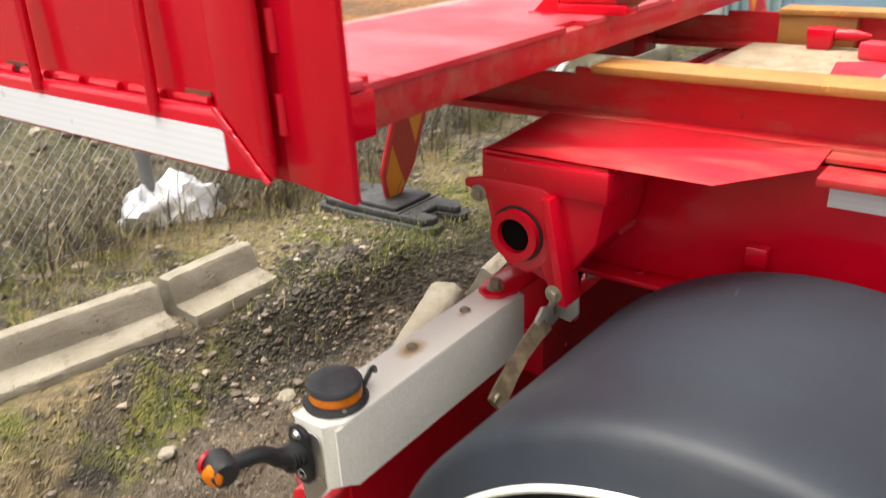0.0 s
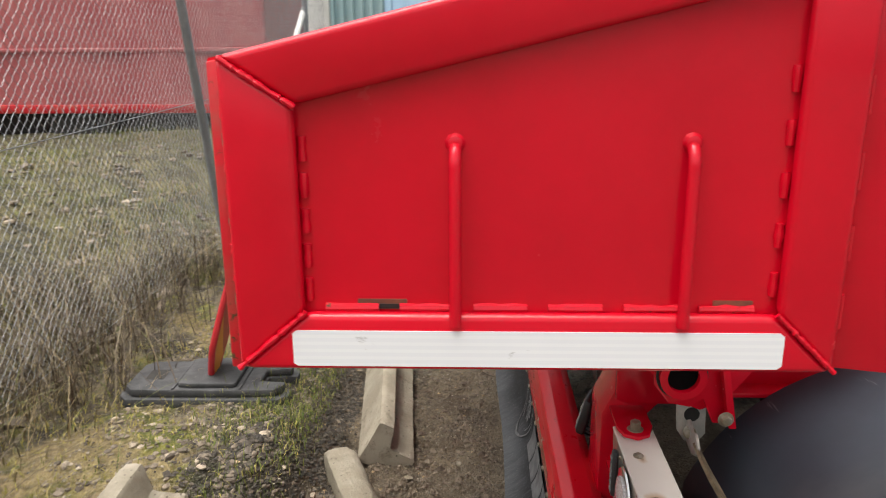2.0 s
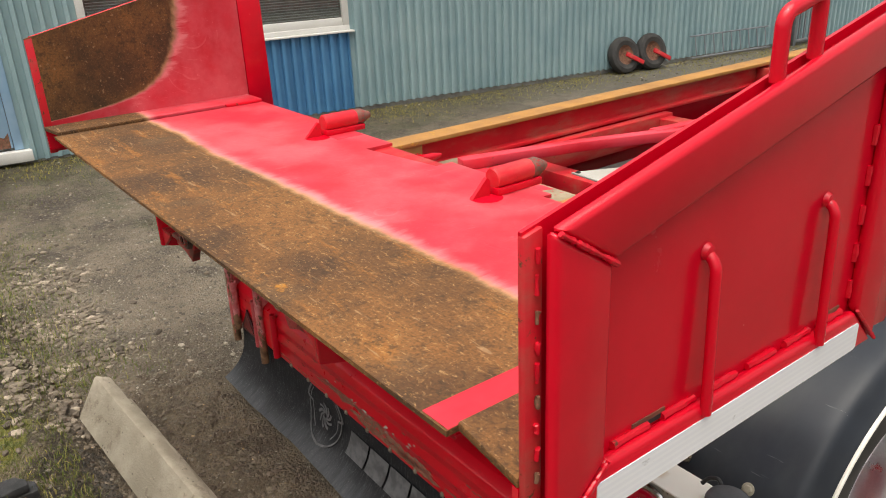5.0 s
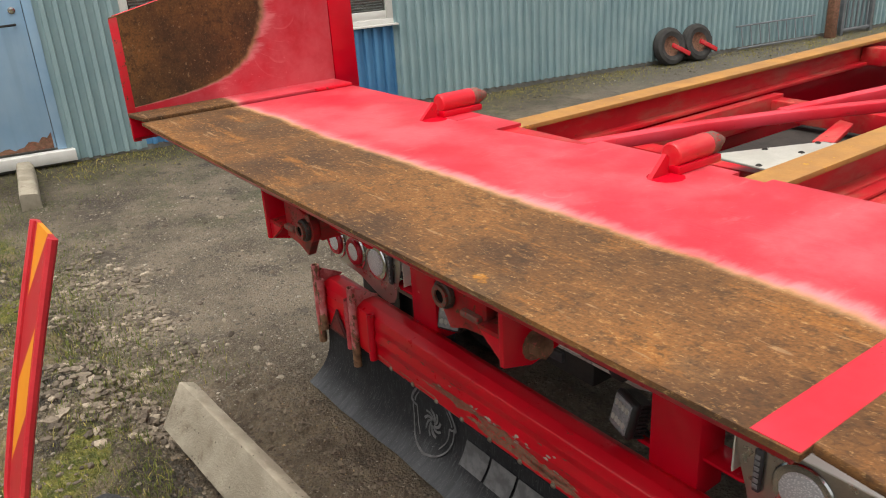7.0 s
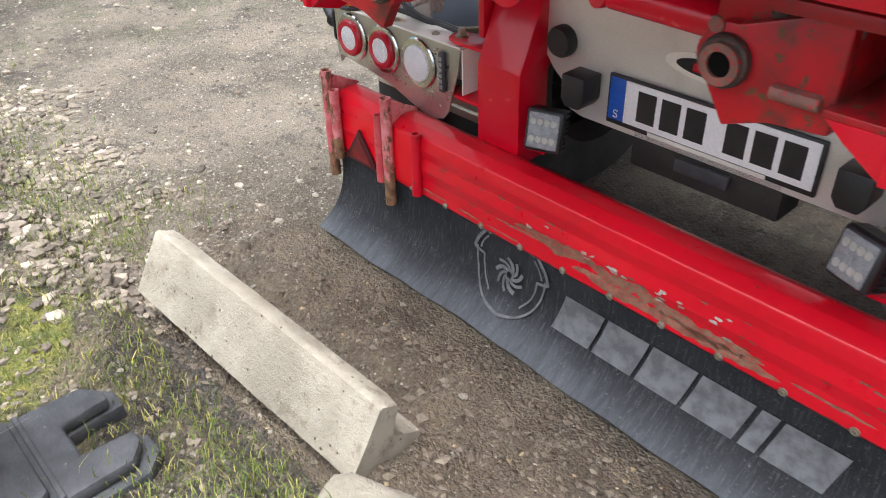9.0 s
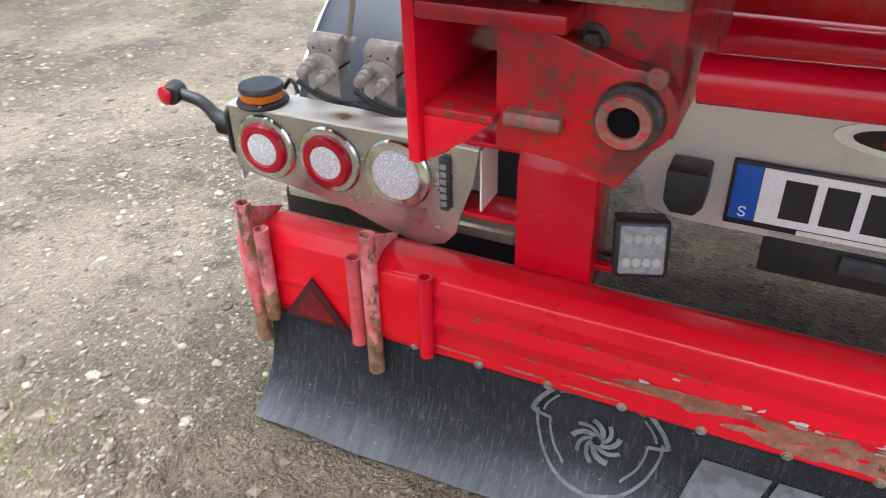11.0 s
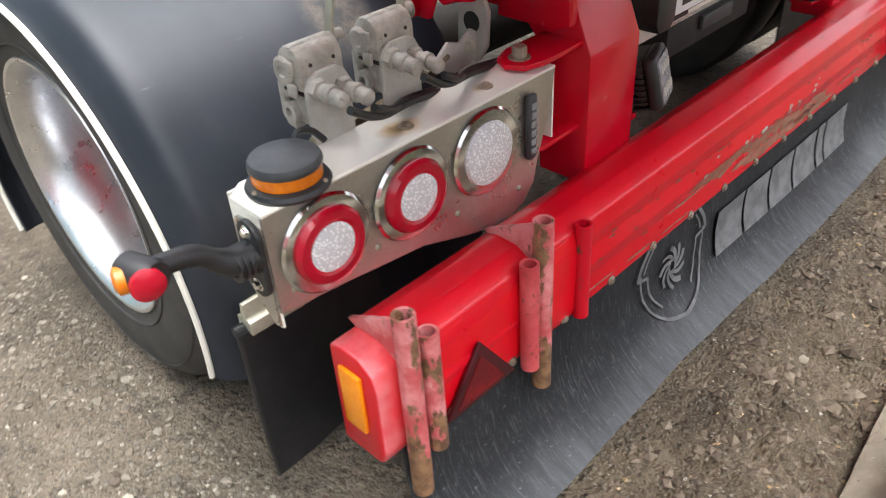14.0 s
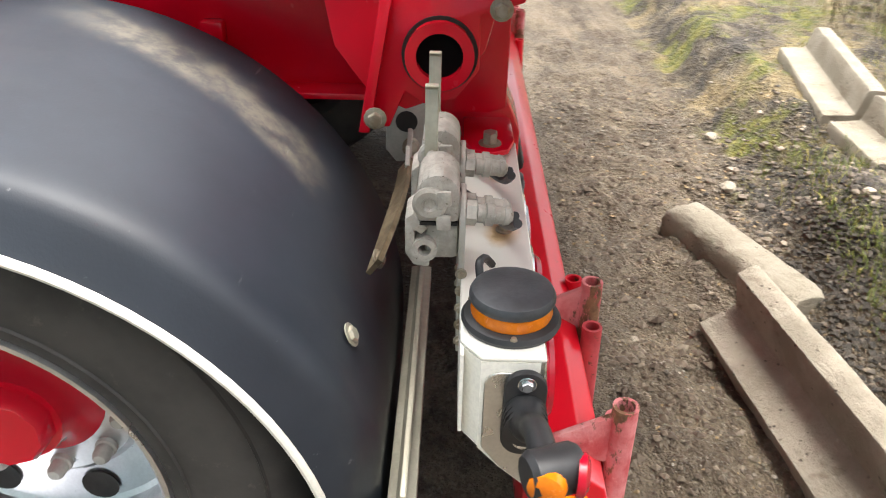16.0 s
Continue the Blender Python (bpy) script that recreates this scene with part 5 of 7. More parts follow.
    for y0, y1 in ((-0.50, -0.43), (0.0, 0.055)):
        gap = part("rust_gap", box(xi + s * 0.0195, xi + s * 0.0225, y0, y1, 1.287, 1.302), M["gap_rust"], w, "rusty gap between welds")
        # shade in the slit, laid on as a thin dark strip
        part("gap_slit", box(xi + s * 0.0225, xi + s * 0.0235, y0 + 0.006, y1 - 0.008, 1.2885, 1.2955), M["dark"], gap)
    for y in (-0.361, -0.046):
        a = [(xi + s * 0.02, y, 1.522), (xo - s * 0.004, y, 1.516), (xo + s * 0.002, y, 1.27)]
        hb = part("bar_handle", sweep(bend(a, 0.022, 6), 0.0085, 12), M["red"], w, "bent bar handle")
        part("weld_blob", lathe([(0, 0), (0.014, 0.001), (0.010, 0.008), (0, 0.011)], (xi + s * 0.02, y, 1.524), (s, 0, 0), 10), M["red"], hb)
    part("white_tape", prism([(-0.592, 1.212), (-0.586, 1.208), (0.090, 1.208), (0.096, 1.213), (0.096, 1.257), (0.090, 1.262), (-0.586, 1.262), (-0.592, 1.257)], "x", xo + s * 0.0003, xo + s * 0.0018), M["tape"], w, "white reflective tape strip")
    # front plate beyond the frame
    part("front_plate", prism([(front + 0.004, 1.198), (0.286, 1.186), (0.278, 1.90), (front + 0.004, 1.88)], "x", xi, xi + s * 0.012, 0.002), M["red"], w)
    for z in (1.26, 1.36, 1.46, 1.56):
        part("stitch_weld", sweep([(xi + s * 0.014, front + 0.008, z + 0.01 * i) for i in range(6)], 0.006, 8), M["red"], w)
    lp = [(xi + s * 0.02, -0.235, top(-0.235) - 0.005), (xi + s * 0.02, -0.235, top(-0.235) + 0.085), (xi + s * 0.02, -0.145, top(-0.145) + 0.085), (xi + s * 0.02, -0.145, top(-0.145) - 0.005)]
    part("top_loop", sweep(bend(lp, 0.02, 5), 0.011, 12), M["red"], w, "bent bar loop")
    # hinged foot of the wing beside the platform
    part("wing_foot", prism([(s * 1.236, -0.672), (s * 1.384, -0.692), (s * 1.384, 0.17), (s * 1.236, 0.17)], "z", 1.270, 1.286, 0.003), M["deck"], w, "hinged wing foot of brown steel and red paint")
    part("foot_skirt", prism([(-0.69, 1.195), (0.15, 1.195), (0.15, 1.268), (-0.69, 1.268)], "x", s * 1.372, s * 1.384), M["red"], w)
    part("hinge_bar", box(s * 1.215, s * 1.24, 0.0, 0.16, 1.2755, 1.287, 0.003), M["red_worn"], w)
    part("foot_flange", box(s * 1.215, s * 1.380, 0.145, 0.168, 1.200, 1.268, 0.003), M["red"], w)
    if s > 0:
        part("red_band", box(1.168, 1.231, -0.686, 0.162, 1.2752, 1.2762), M["red_faded"], w, "band of red paint along the hinge")
    # the upright part stands a little lower and further forward than its hinged foot
    feet = ("wing_foot", "hinge_bar", "red_band", "foot_flange", "foot_skirt")
    for ob in [w] + list(w.children_recursive):
        if not ob.name.startswith(feet):
            ob.data.transform(Matrix.Translation((0.0, 0.004, -0.012)))
    return w


def rear_panel():
    """Stainless cross panel with the plate and small fittings."""
    pr = [(-0.49, 0.92), (-0.485, 0.74), (-0.462, 0.71), (-0.43, 0.685), (-0.415, 0.62), (-0.36, 0.606), (0.36, 0.606), (0.415, 0.62), (0.43, 0.685), (0.462, 0.71), (0.485, 0.74), (0.49, 0.92)]
    p = part("stainless_panel", prism(pr, "y", 0.10, 0.106, 0.001), M["panel_steel"], truck, "stainless rear cross panel")
    pl = part("number_plate", box(-0.274, 0.258, 0.086, 0.098, 0.626, 0.752, 0.004), M["black"], p, "number plate in a black holder")
    part("plate_face", box(-0.222, 0.250, 0.0835, 0.0865, 0.640, 0.746, 0.001), M["plate_white"], pl, "white plate face")
    part("plate_band", box(-0.267, -0.223, 0.0835, 0.0865, 0.640, 0.746, 0.001), M["plate_blue"], pl, "blue band of the plate")
    for x0, x1 in ((-0.175, -0.125), (-0.11, -0.06), (-0.045, 0.005), (0.055, 0.105), (0.12, 0.17), (0.185, 0.235)):
        part("plate_bar", box(x0 - 0.010, x1 - 0.010, 0.0822, 0.0836, 0.656, 0.731), M["black"], pl)
    letter = [(-0.2385, 0.662), (-0.242, 0.665), (-0.247, 0.665), (-0.2505, 0.661), (-0.2485, 0.6575), (-0.242, 0.655), (-0.239, 0.652), (-0.2405, 0.648), (-0.246, 0.6465), (-0.251, 0.650)]
    part("country_letter", sweep([(x, 0.0832, z) for x, z in letter], 0.0014, 6), M["plate_white"], pl, "white letter S")
    part("holder_bar", box(-0.15, 0.15, 0.0848, 0.0862, 0.6285, 0.6375), M["white_strip"], pl)
    for s in (-1, 1):
        part("round_grommet", lathe([(0, 0), (0.04, 0), (0.04, 0.02), (0.034, 0.03), (0, 0.032)], (s * 0.428, 0.10, 0.790), (0, -1, 0), 24), M["black"], p, "round black grommet")
        part("square_lamp", prism([(s * 0.376, 0.738), (s * 0.306, 0.738), (s * 0.306, 0.675), (s * 0.320, 0.655), (s * 0.362, 0.655), (s * 0.376, 0.675)], "y", 0.03, 0.10, 0.005), M["black"], p, "small black plate lamp")
    part("oval_slot", prism([(0.15 * math.cos(a) * 0.9 - 0.0, 0.822 + 0.032 * math.sin(a)) for a in [2 * math.pi * i / 28 for i in range(28)]], "y", 0.094, 0.1), M["steel_top"], p)
    # no opening here: a dark oval gives the slot its inner shade
    part("oval_hole", prism([(0.105 * math.cos(a), 0.822 + 0.020 * math.sin(a)) for a in [2 * math.pi * i / 28 for i in range(28)]], "y", 0.091, 0.094), M["dark"], p)
    part("red_lamp", box(-0.06, 0.08, 0.086, 0.091, 0.812, 0.832, 0.003), M["redlens"], p, "red lamp in the oval slot")
    low = part("under_box", box(-0.20, 0.19, 0.10, 0.20, 0.53, 0.625, 0.006), M["dark"], p, "black box below the plate")
    part("plate_light", box(-0.07, 0.07, 0.085, 0.10, 0.565, 0.600, 0.005), M["beacon_cap"], low)
    part("cross_member", box(-0.655, 0.655, 0.11, 0.30, 0.87, 1.05, 0.006), M["red_dusty"], p)
    part("cross_tube", rod((-0.66, 0.02, 0.985), (0.66, 0.02, 0.985), 0.034, 20), M["red"], p, "red cross tube")
    return p


def couplings():
    """Two cast quick couplings with levers and pipe unions, beside the lamp box."""
    def dome(x0, x1, y0, y1, z0, z1, r):
        pr = [(y0, z0), (y0, z1 - r)] + [(y0 + r - r * math.cos(a), z1 - r + r * math.sin(a)) for a in (0.3, 0.6, 0.9, 1.2, 1.57)]
        pr += [(y1 - r + r * math.sin(a), z1 - r + r * math.cos(a)) for a in (0.0, 0.35, 0.7, 1.05, 1.4)] + [(y1, z1 - r), (y1, z0)]
        return prism(pr, "x", x0, x1, 0.006, 2)

    for x in (-1.122, -0.984):
        c = part("coupling", dome(x - 0.038, x + 0.038, 0.112, 0.164, 0.795, 0.858, 0.025), M["cast_dirty"], truck, "grey cast quick coupling")
        part("lower_body", box(x - 0.029, x + 0.029, 0.112, 0.154, 0.738, 0.790, 0.008, 2), M["cast_dirty"], c)
        # groove shade as dark strips on the uncut lower body
        for gx in (-0.013, 0.013):
            part("body_groove", box(x + gx - 0.002, x + gx + 0.002, 0.1535, 0.1555, 0.742, 0.786), M["dark"], c)
        part("seam", box(x - 0.0365, x + 0.0365, 0.114, 0.160, 0.7905, 0.7945), M["dark"], c)
        for gz in (0.800, 0.832):
            part("side_clip", box(x - 0.046, x - 0.0385, 0.122, 0.140, gz - 0.012, gz + 0.008, 0.003), M["cast_dirty"], c)
        part("side_cap", lathe([(0, 0), (0.021, 0), (0.021, 0.004), (0.017, 0.007), (0.009, 0.007), (0.007, 0.003), (0, 0.003)], (x - 0.038, 0.148, 0.822), (-1, 0, 0), 20), M["cast_dirty"], c)
        part("hook", prism([(0.150, 0.785), (0.168, 0.806), (0.178, 0.798), (0.178, 0.750), (0.168, 0.733), (0.148, 0.730), (0.148, 0.742), (0.160, 0.745), (0.166, 0.756), (0.166, 0.782), (0.158, 0.776)], "x", x - 0.036, x + 0.020, 0.003), M["cast_dirty"], c)
        part("hook_eye", pipe((x - 0.040, 0.154, 0.757), (x + 0.02, 0.154, 0.757), 0.016, 0.008, 18), M["cast_dirty"], c)
        pl = [(x - 0.038, 0.60), (x - 0.038, 0.800), (x - 0.030, 0.815), (x - 0.016, 0.823), (x + 0.016, 0.823), (x + 0.030, 0.815), (x + 0.038, 0.800), (x + 0.038, 0.60)]
        part("mount_plate", prism(pl, "y", 0.104, 0.112, 0.002), M["cast"], c)
        for k, dx in enumerate((-0.022, 0.022)):
            at = Vector((x + dx, 0.104, 0.802 - 0.012 * k))
            u = lathe([(0, 0), (0.0155, 0), (0.0155, 0.012), (0.0125, 0.013), (0, 0.013)], at, (0, -1, -0.06), 6)
            lathe([(0, 0.012), (0.0115, 0.013), (0.0115, 0.023), (0.0145, 0.024), (0.0145, 0.033), (0.0115, 0.034), (0.0112, 0.046), (0.0125, 0.047), (0.0115, 0.053), (0.006, 0.058), (0, 0.059)], at, (0.10, -1, -0.12), 14, u)
            part("pipe_union", u, M["cast_dirty"], c)
        for k in range(5):
            part("plate_bolt", hexbolt((x - 0.038, 0.108, 0.62 + 0.026 * k), (-1, 0, 0), 0.005, 0.006), M["bolt"], c)
        for dx in (-0.020, 0.020):
            part("casting_mark", lathe([(0, 0), (0.003, 0), (0.003, 0.0006), (0, 0.0006)], (x + dx, 0.1118, 0.832), (0, -1, 0.2), 8), M["dark"], c)
        # flat lever, kinked near its foot, with a rolled end
        lx = x + 0.054
        lev = [(lx - 0.004, 0.838), (lx - 0.002, 0.868), (lx + 0.012, 0.926), (lx + 0.011, 0.934), (lx + 0.001, 0.934), (lx + 0.001, 0.931), (lx + 0.007, 0.928), (lx - 0.007, 0.869), (lx - 0.009, 0.838)]
        part("lever", prism(lev, "y", 0.141, 0.158, 0.001, 1), M["zinc"], c, "pale flat lever")
        part("lever_pin", rod((x + 0.03, 0.148, 0.845), (lx + 0.011, 0.148, 0.845), 0.008, 12), M["cast"], c)
        for k in range(2):
            part("hose", sweep(bend([(x - 0.018 + 0.042 * k, 0.040, 0.786 - 0.012 * k), (x + 0.03 + 0.03 * k, 0.045, 0.752), (x + 0.12, 0.075 + 0.012 * k, 0.737), (x + 0.26, 0.118 + 0.01 * k, 0.70)], 0.035, 6), 0.0062, 8), M["black"], c, "black air hose")


def middle():
    """What lies between the rails: cross members, pipes and plates."""
    cp = part("cross_plate", box(-0.43, 0.43, 0.20, 0.62, 1.077, 1.085, 0.002), M["dusty_plate"], truck, "dusty cross plate between the rails")
    part("paint_stain", prism([(-0.05, 0.22), (0.15, 0.25), (0.18, 0.40), (0.05, 0.47), (-0.02, 0.36)], "z", 1.085, 1.0858), M["red_plate"], cp, "worn stain of red paint")
    part("paint_stain", prism([(-0.20, 0.48), (0.10, 0.52), (0.14, 0.61), (-0.28, 0.612)], "z", 1.085, 1.0858), M["red_faded"], cp, "worn stain of red paint")
    for y, z in ((0.9, 0.93), (1.85, 0.95), (2.8, 1.06), (4.0, 1.06), (5.3, 1.06)):
        part("cross_member", box(-0.48, 0.48, y, y + 0.09, z, z + 0.09, 0.004), M["red_dusty"], truck)
    # forked pull bar: a square tube with a second one welded on
    part("pull_bar", prism([(-0.310, 0.53), (-0.252, 0.515), (-0.128, 1.000), (0.002, 1.340), (0.199, 1.755), (0.36, 2.08), (0.31, 2.105), (0.149, 1.780), (-0.050, 1.360), (-0.180, 1.014)], "z", 1.086, 1.130, 0.008, 2), M["red_faded"], truck, "dusty red square pull bar")
    part("pull_bar", prism([(-0.066, 1.36), (-0.012, 1.36), (0.084, 2.015), (0.250, 3.2), (0.198, 3.2), (0.032, 2.020)], "z", 1.090, 1.134, 0.008, 2), M["red_faded"], truck, "dusty red square pull bar")
    part("bar_strut", prism([(0.095, 1.54), (0.165, 1.51), (0.255, 1.20), (0.185, 1.19)], "z", 1.060, 1.080, 0.004), M["red_dusty"], truck)
    st = part("stop_block", prism([(0.365, 1.085), (0.425, 1.085), (0.432, 1.142), (0.360, 1.142)], "x", -0.425, -0.365, 0.004), M["red"], truck, "red stop block with a pointed pin")
    part("stop_tip", lathe([(0, 0), (0.016, 0.001), (0.016, 0.05), (0.004, 0.090), (0, 0.091)], (-0.395, 0.43, 1.124), (0, 1, 0), 14), M["red"], st)
    for s in (-1, 1):
        part("inner_rail", box(s * 0.435, s * 0.385, 0.30, 1.95, 0.93, 1.055, 0.004), M["red_dusty"], truck, "red inner frame rail")
    lid = part("grey_lid", prism([(0.027, 0.81), (0.238, 0.795), (0.438, 0.78), (0.438, 1.23), (0.219, 1.21)], "z", 1.072, 1.080, 0.002), M["lid_grey"], truck, "grey metal lid between the rails")
    for x, y in ((0.05, 0.822), (0.13, 0.99), (0.215, 1.175), (0.225, 0.81), (0.24, 1.03)):
        part("lid_bolt", hexbolt((x, y, 1.080), (0, 0, 1), 0.007, 0.004), M["dark"], lid)
    part("white_bracket", sweep(bend([(-0.1, 2.6, 1.14), (-0.1, 2.6, 1.22), (0.2, 2.75, 1.24), (0.35, 2.8, 1.18)], 0.03), 0.03, 10), M["white_strip"], truck, "white painted bracket")
    for s in (-1, 1):
        part("air_bellow", lathe([(0.09, 0), (0.12, 0.03), (0.12, 0.12), (0.09, 0.16)], (s * 0.3, 3.2, 0.95), (0, 0, 1), 20), M["dark"], truck)
    part("under_body", box(-0.30, 0.30, 1.1, RAIL_END, 0.66, 0.92, 0.01), M["dark"], truck, "dark drive train below the frame")
    part("axle", rod((-1.0, 0.737, 0.466), (1.0, 0.737, 0.466), 0.09, 18), M["dark"], truck)
    part("spare_shape", box(-0.34, 0.34, 0.46, 0.60, 0.62, 0.84, 0.03), M["dark"], truck)


M["plate_white"] = plain("white_plate", (0.90, 0.91, 0.91), (0.86, 0.87, 0.87), 0.4, 0.0, 10.0, 200.0, 0.05, 0.001)
M["plate_blue"] = plain("blue_plate_band", (0.01, 0.10, 0.50), (0.01, 0.08, 0.42), 0.4, 0.0, 10.0, 200.0, 0.05, 0.001)

under_run_beam()
rubber_skirt()
for side in (-1, 1):
    light_box(side)
    support_post(side)
    mudguard(side)
    wheel(side)
    side_frame(side)
    container_rail(side)
    wing(side)
platform()
rear_panel()
couplings()
middle()

# ---------------- ground ----------------
lattice = np.random.RandomState(11).rand(256, 256)


def vnoise(x, y, scale):
    """Smooth value noise, 0 to 1."""
    x, y = np.asarray(x) * scale + 71.3, np.asarray(y) * scale + 33.7
    i, j = np.floor(x).astype(int), np.floor(y).astype(int)
    u, v = x - i, y - j
    u, v = u * u * (3 - 2 * u), v * v * (3 - 2 * v)
    at = lambda a, b: lattice[a % 256, b % 256]
    return (at(i, j) * (1 - u) + at(i + 1, j) * u) * (1 - v) + (at(i, j + 1) * (1 - u) + at(i + 1, j + 1) * u) * v


def soft(a, b, v):
    t = np.clip((v - a) / (b - a), 0, 1)
    return t * t * (3 - 2 * t)


def bank(x, y):
    """0 on the yard, 1 on the raised strip behind the truck."""
    x, y = np.asarray(x, float), np.asarray(y, float)
    edge = -0.90 - 0.20 * soft(0.05, 0.6, x) + 0.05 * (vnoise(x, y, 3.0) - 0.5)
    edge = edge - 0.35 * soft(-2.2, -4.5, x)
    return soft(edge + 0.10, edge - 0.16, y)


def height(x, y):
    x, y = np.asarray(x, float), np.asarray(y, float)
    b = bank(x, y)
    near = soft(14.0, 5.0, np.hypot(x, y))
    z = b * (0.145 + 0.065 * soft(-0.6, 0.05, x) - 0.05 * soft(-2.5, -5.5, x)) + 0.35 * soft(-2.2, -4.2, y) * near
    z = z + near * (0.05 * (vnoise(x, y, 1.3) - 0.5) * (0.4 + b) + 0.030 * (vnoise(x, y, 5.0) - 0.5) * (0.35 + b) + 0.018 * (vnoise(x, y, 17.0) - 0.5) * (0.4 + b))
    mud = soft(-0.15, -0.45, y) * (1 - b) * soft(-2.0, -1.2, x)
    z = z + mud * (0.050 * (vnoise(x, y, 7.0) - 0.5) + 0.036 * (vnoise(x, y, 19.0) - 0.5) + 0.014 * (vnoise(x, y, 38.0) - 0.5))
    z = z + mud * 0.030 * (vnoise(x * 0.3, y, 15.0) - 0.5)
    z = z + 0.075 * b * soft(-0.9, -1.5, x) * (vnoise(x, y, 3.0) + 0.5 * vnoise(x, y, 7.0) - 0.75)
    lump = soft(0.5, 0.15, np.hypot(x - 0.05, (y + 1.12) * 1.3))
    trench = soft(0.22, 0.08, np.abs(y + 1.30 + 0.16 * np.clip(x - 0.7, 0, 1))) * soft(0.15, 0.35, x) * soft(1.9, 1.6, x)
    return z + 0.05 * lump * vnoise(x, y, 8.0) - 0.035 * trench


def ground_material():
    k = Nodes("muddy_gravel_ground")
    x, y = k.axis("X"), k.axis("Y")
    wob = k.op("MULTIPLY", k.op("SUBTRACT", k.noise(1.6, 4.0), 0.5), 0.7)
    yard = k.mix(k.step(k.noise(1.1, 6.0, 0.65), 0.38, 0.62), (0.128, 0.102, 0.073), (0.275, 0.226, 0.165))
    yard = k.mix(k.step(k.noise(8.0, 6.0, 0.7), 0.55, 0.70, 0.0, 0.6), yard, (0.055, 0.045, 0.034))
    yard = k.mix(k.step(k.noise(2.4, 7.0, 0.72), 0.53, 0.62, 0.0, 0.7), yard, (0.060, 0.049, 0.038))
    yard = k.mix(k.op("MULTIPLY", k.step(x, -2.6, -4.0), k.step(k.noise(1.7, 6.0, 0.7), 0.48, 0.62, 0.0, 0.55)), yard, (0.075, 0.085, 0.032))
    mud = k.mix(k.step(k.noise(4.0, 5.0), 0.35, 0.65), (0.140, 0.108, 0.072), (0.235, 0.185, 0.125))
    mud = k.mix(k.step(k.noise(1.8, 6.0, 0.68, stretch=(0.6, 1.5, 1.0)), 0.49, 0.58, 0.0, 0.6), mud, (0.066, 0.051, 0.036))
    mud = k.mix(k.step(k.noise(30.0, 7.0, 0.8), 0.60, 0.68, 0.0, 0.6), mud, (0.36, 0.29, 0.19))
    yard = k.mix(k.step(k.noise(24.0, 7.0, 0.78), 0.55, 0.66, 0.0, 0.65), yard, (0.30, 0.275, 0.23))
    yard = k.mix(k.step(k.noise(17.0, 7.0, 0.78), 0.47, 0.36, 0.0, 0.6), yard, (0.050, 0.044, 0.034))
    mud = k.mix(k.step(k.noise(20.0, 7.0, 0.78), 0.46, 0.36, 0.0, 0.55), mud, (0.045, 0.033, 0.022))
    muddy = k.op("MULTIPLY", k.step(k.op("ADD", y, wob), 0.15, -0.35), k.step(k.op("ADD", x, wob), -2.3, -1.2))
    c = k.mix(muddy, yard, mud)
    soil = k.mix(k.step(k.noise(6.0, 6.0, 0.7), 0.4, 0.62), (0.045, 0.038, 0.030), (0.20, 0.16, 0.10))
    moss = k.mix(k.step(k.noise(14.0, 4.0), 0.35, 0.65), (0.085, 0.10, 0.014), (0.25, 0.24, 0.05))
    soil = k.mix(k.step(k.noise(2.3, 4.0), 0.50, 0.60), soil, moss)
    straw = k.mix(k.step(k.noise(30.0, 5.0, 0.7), 0.35, 0.65), (0.17, 0.125, 0.06), (0.42, 0.32, 0.16))
    soil = k.mix(k.step(k.noise(1.9, 5.0, 0.6), 0.52, 0.62, 0.0, 0.85), soil, straw)
    slope = k.mix(k.step(k.noise(3.0, 6.0, 0.65), 0.4, 0.6), (0.036, 0.036, 0.014), (0.135, 0.125, 0.045))
    soil = k.mix(k.step(y, -2.0, -2.5, 0.0, 0.8), soil, slope)
    raised = k.step(k.op("ADD", y, k.op("MULTIPLY", wob, 0.35)), -0.85, -1.05)
    c = k.mix(raised, c, soil)
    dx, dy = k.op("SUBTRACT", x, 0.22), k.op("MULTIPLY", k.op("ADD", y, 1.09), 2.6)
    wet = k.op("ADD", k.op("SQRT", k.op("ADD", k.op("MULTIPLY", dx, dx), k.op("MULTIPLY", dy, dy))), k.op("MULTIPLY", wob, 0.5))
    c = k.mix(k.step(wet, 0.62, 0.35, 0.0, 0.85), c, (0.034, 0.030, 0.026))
    stone = k.voronoi(48.0)
    pale = k.step(k.noise(48.0, 2.0), 0.60, 0.66)
    c = k.mix(k.op("MULTIPLY", pale, 0.4), c, (0.30, 0.27, 0.22))
    c = k.mix(k.step(k.noise(120.0, 4.0, 0.7), 0.35, 0.7, 0.0, 0.36), c, (0.055, 0.044, 0.033))
    grit = k.voronoi(150.0)
    c = k.mix(k.step(grit.outputs["Distance"], 0.32, 0.16, 0.0, 0.5), c, k.mix(k.step(grit.outputs["Color"], 0.2, 0.8), (0.09, 0.08, 0.065), (0.26, 0.235, 0.195)))
    foot = k.op("ADD", k.op("SUBTRACT", x, k.op("MULTIPLY", y, 0.135)), k.op("MULTIPLY", wob, 0.9))
    c = k.mix(k.step(foot, -5.3, -6.0, 0.0, 0.75), c, k.mix(k.step(k.noise(9.0, 6.0, 0.7), 0.42, 0.6), (0.042, 0.036, 0.022), (0.105, 0.10, 0.035)))
    far = k.step(y, 3.0, 9.0)
    c = k.mix(k.op("MULTIPLY", far, 0.6), c, (0.21, 0.20, 0.18))
    h = k.op("ADD", k.noise(60.0, 6.0, 0.7), k.op("MULTIPLY", k.step(stone.outputs["Distance"], 0.0, 0.5), -0.7))
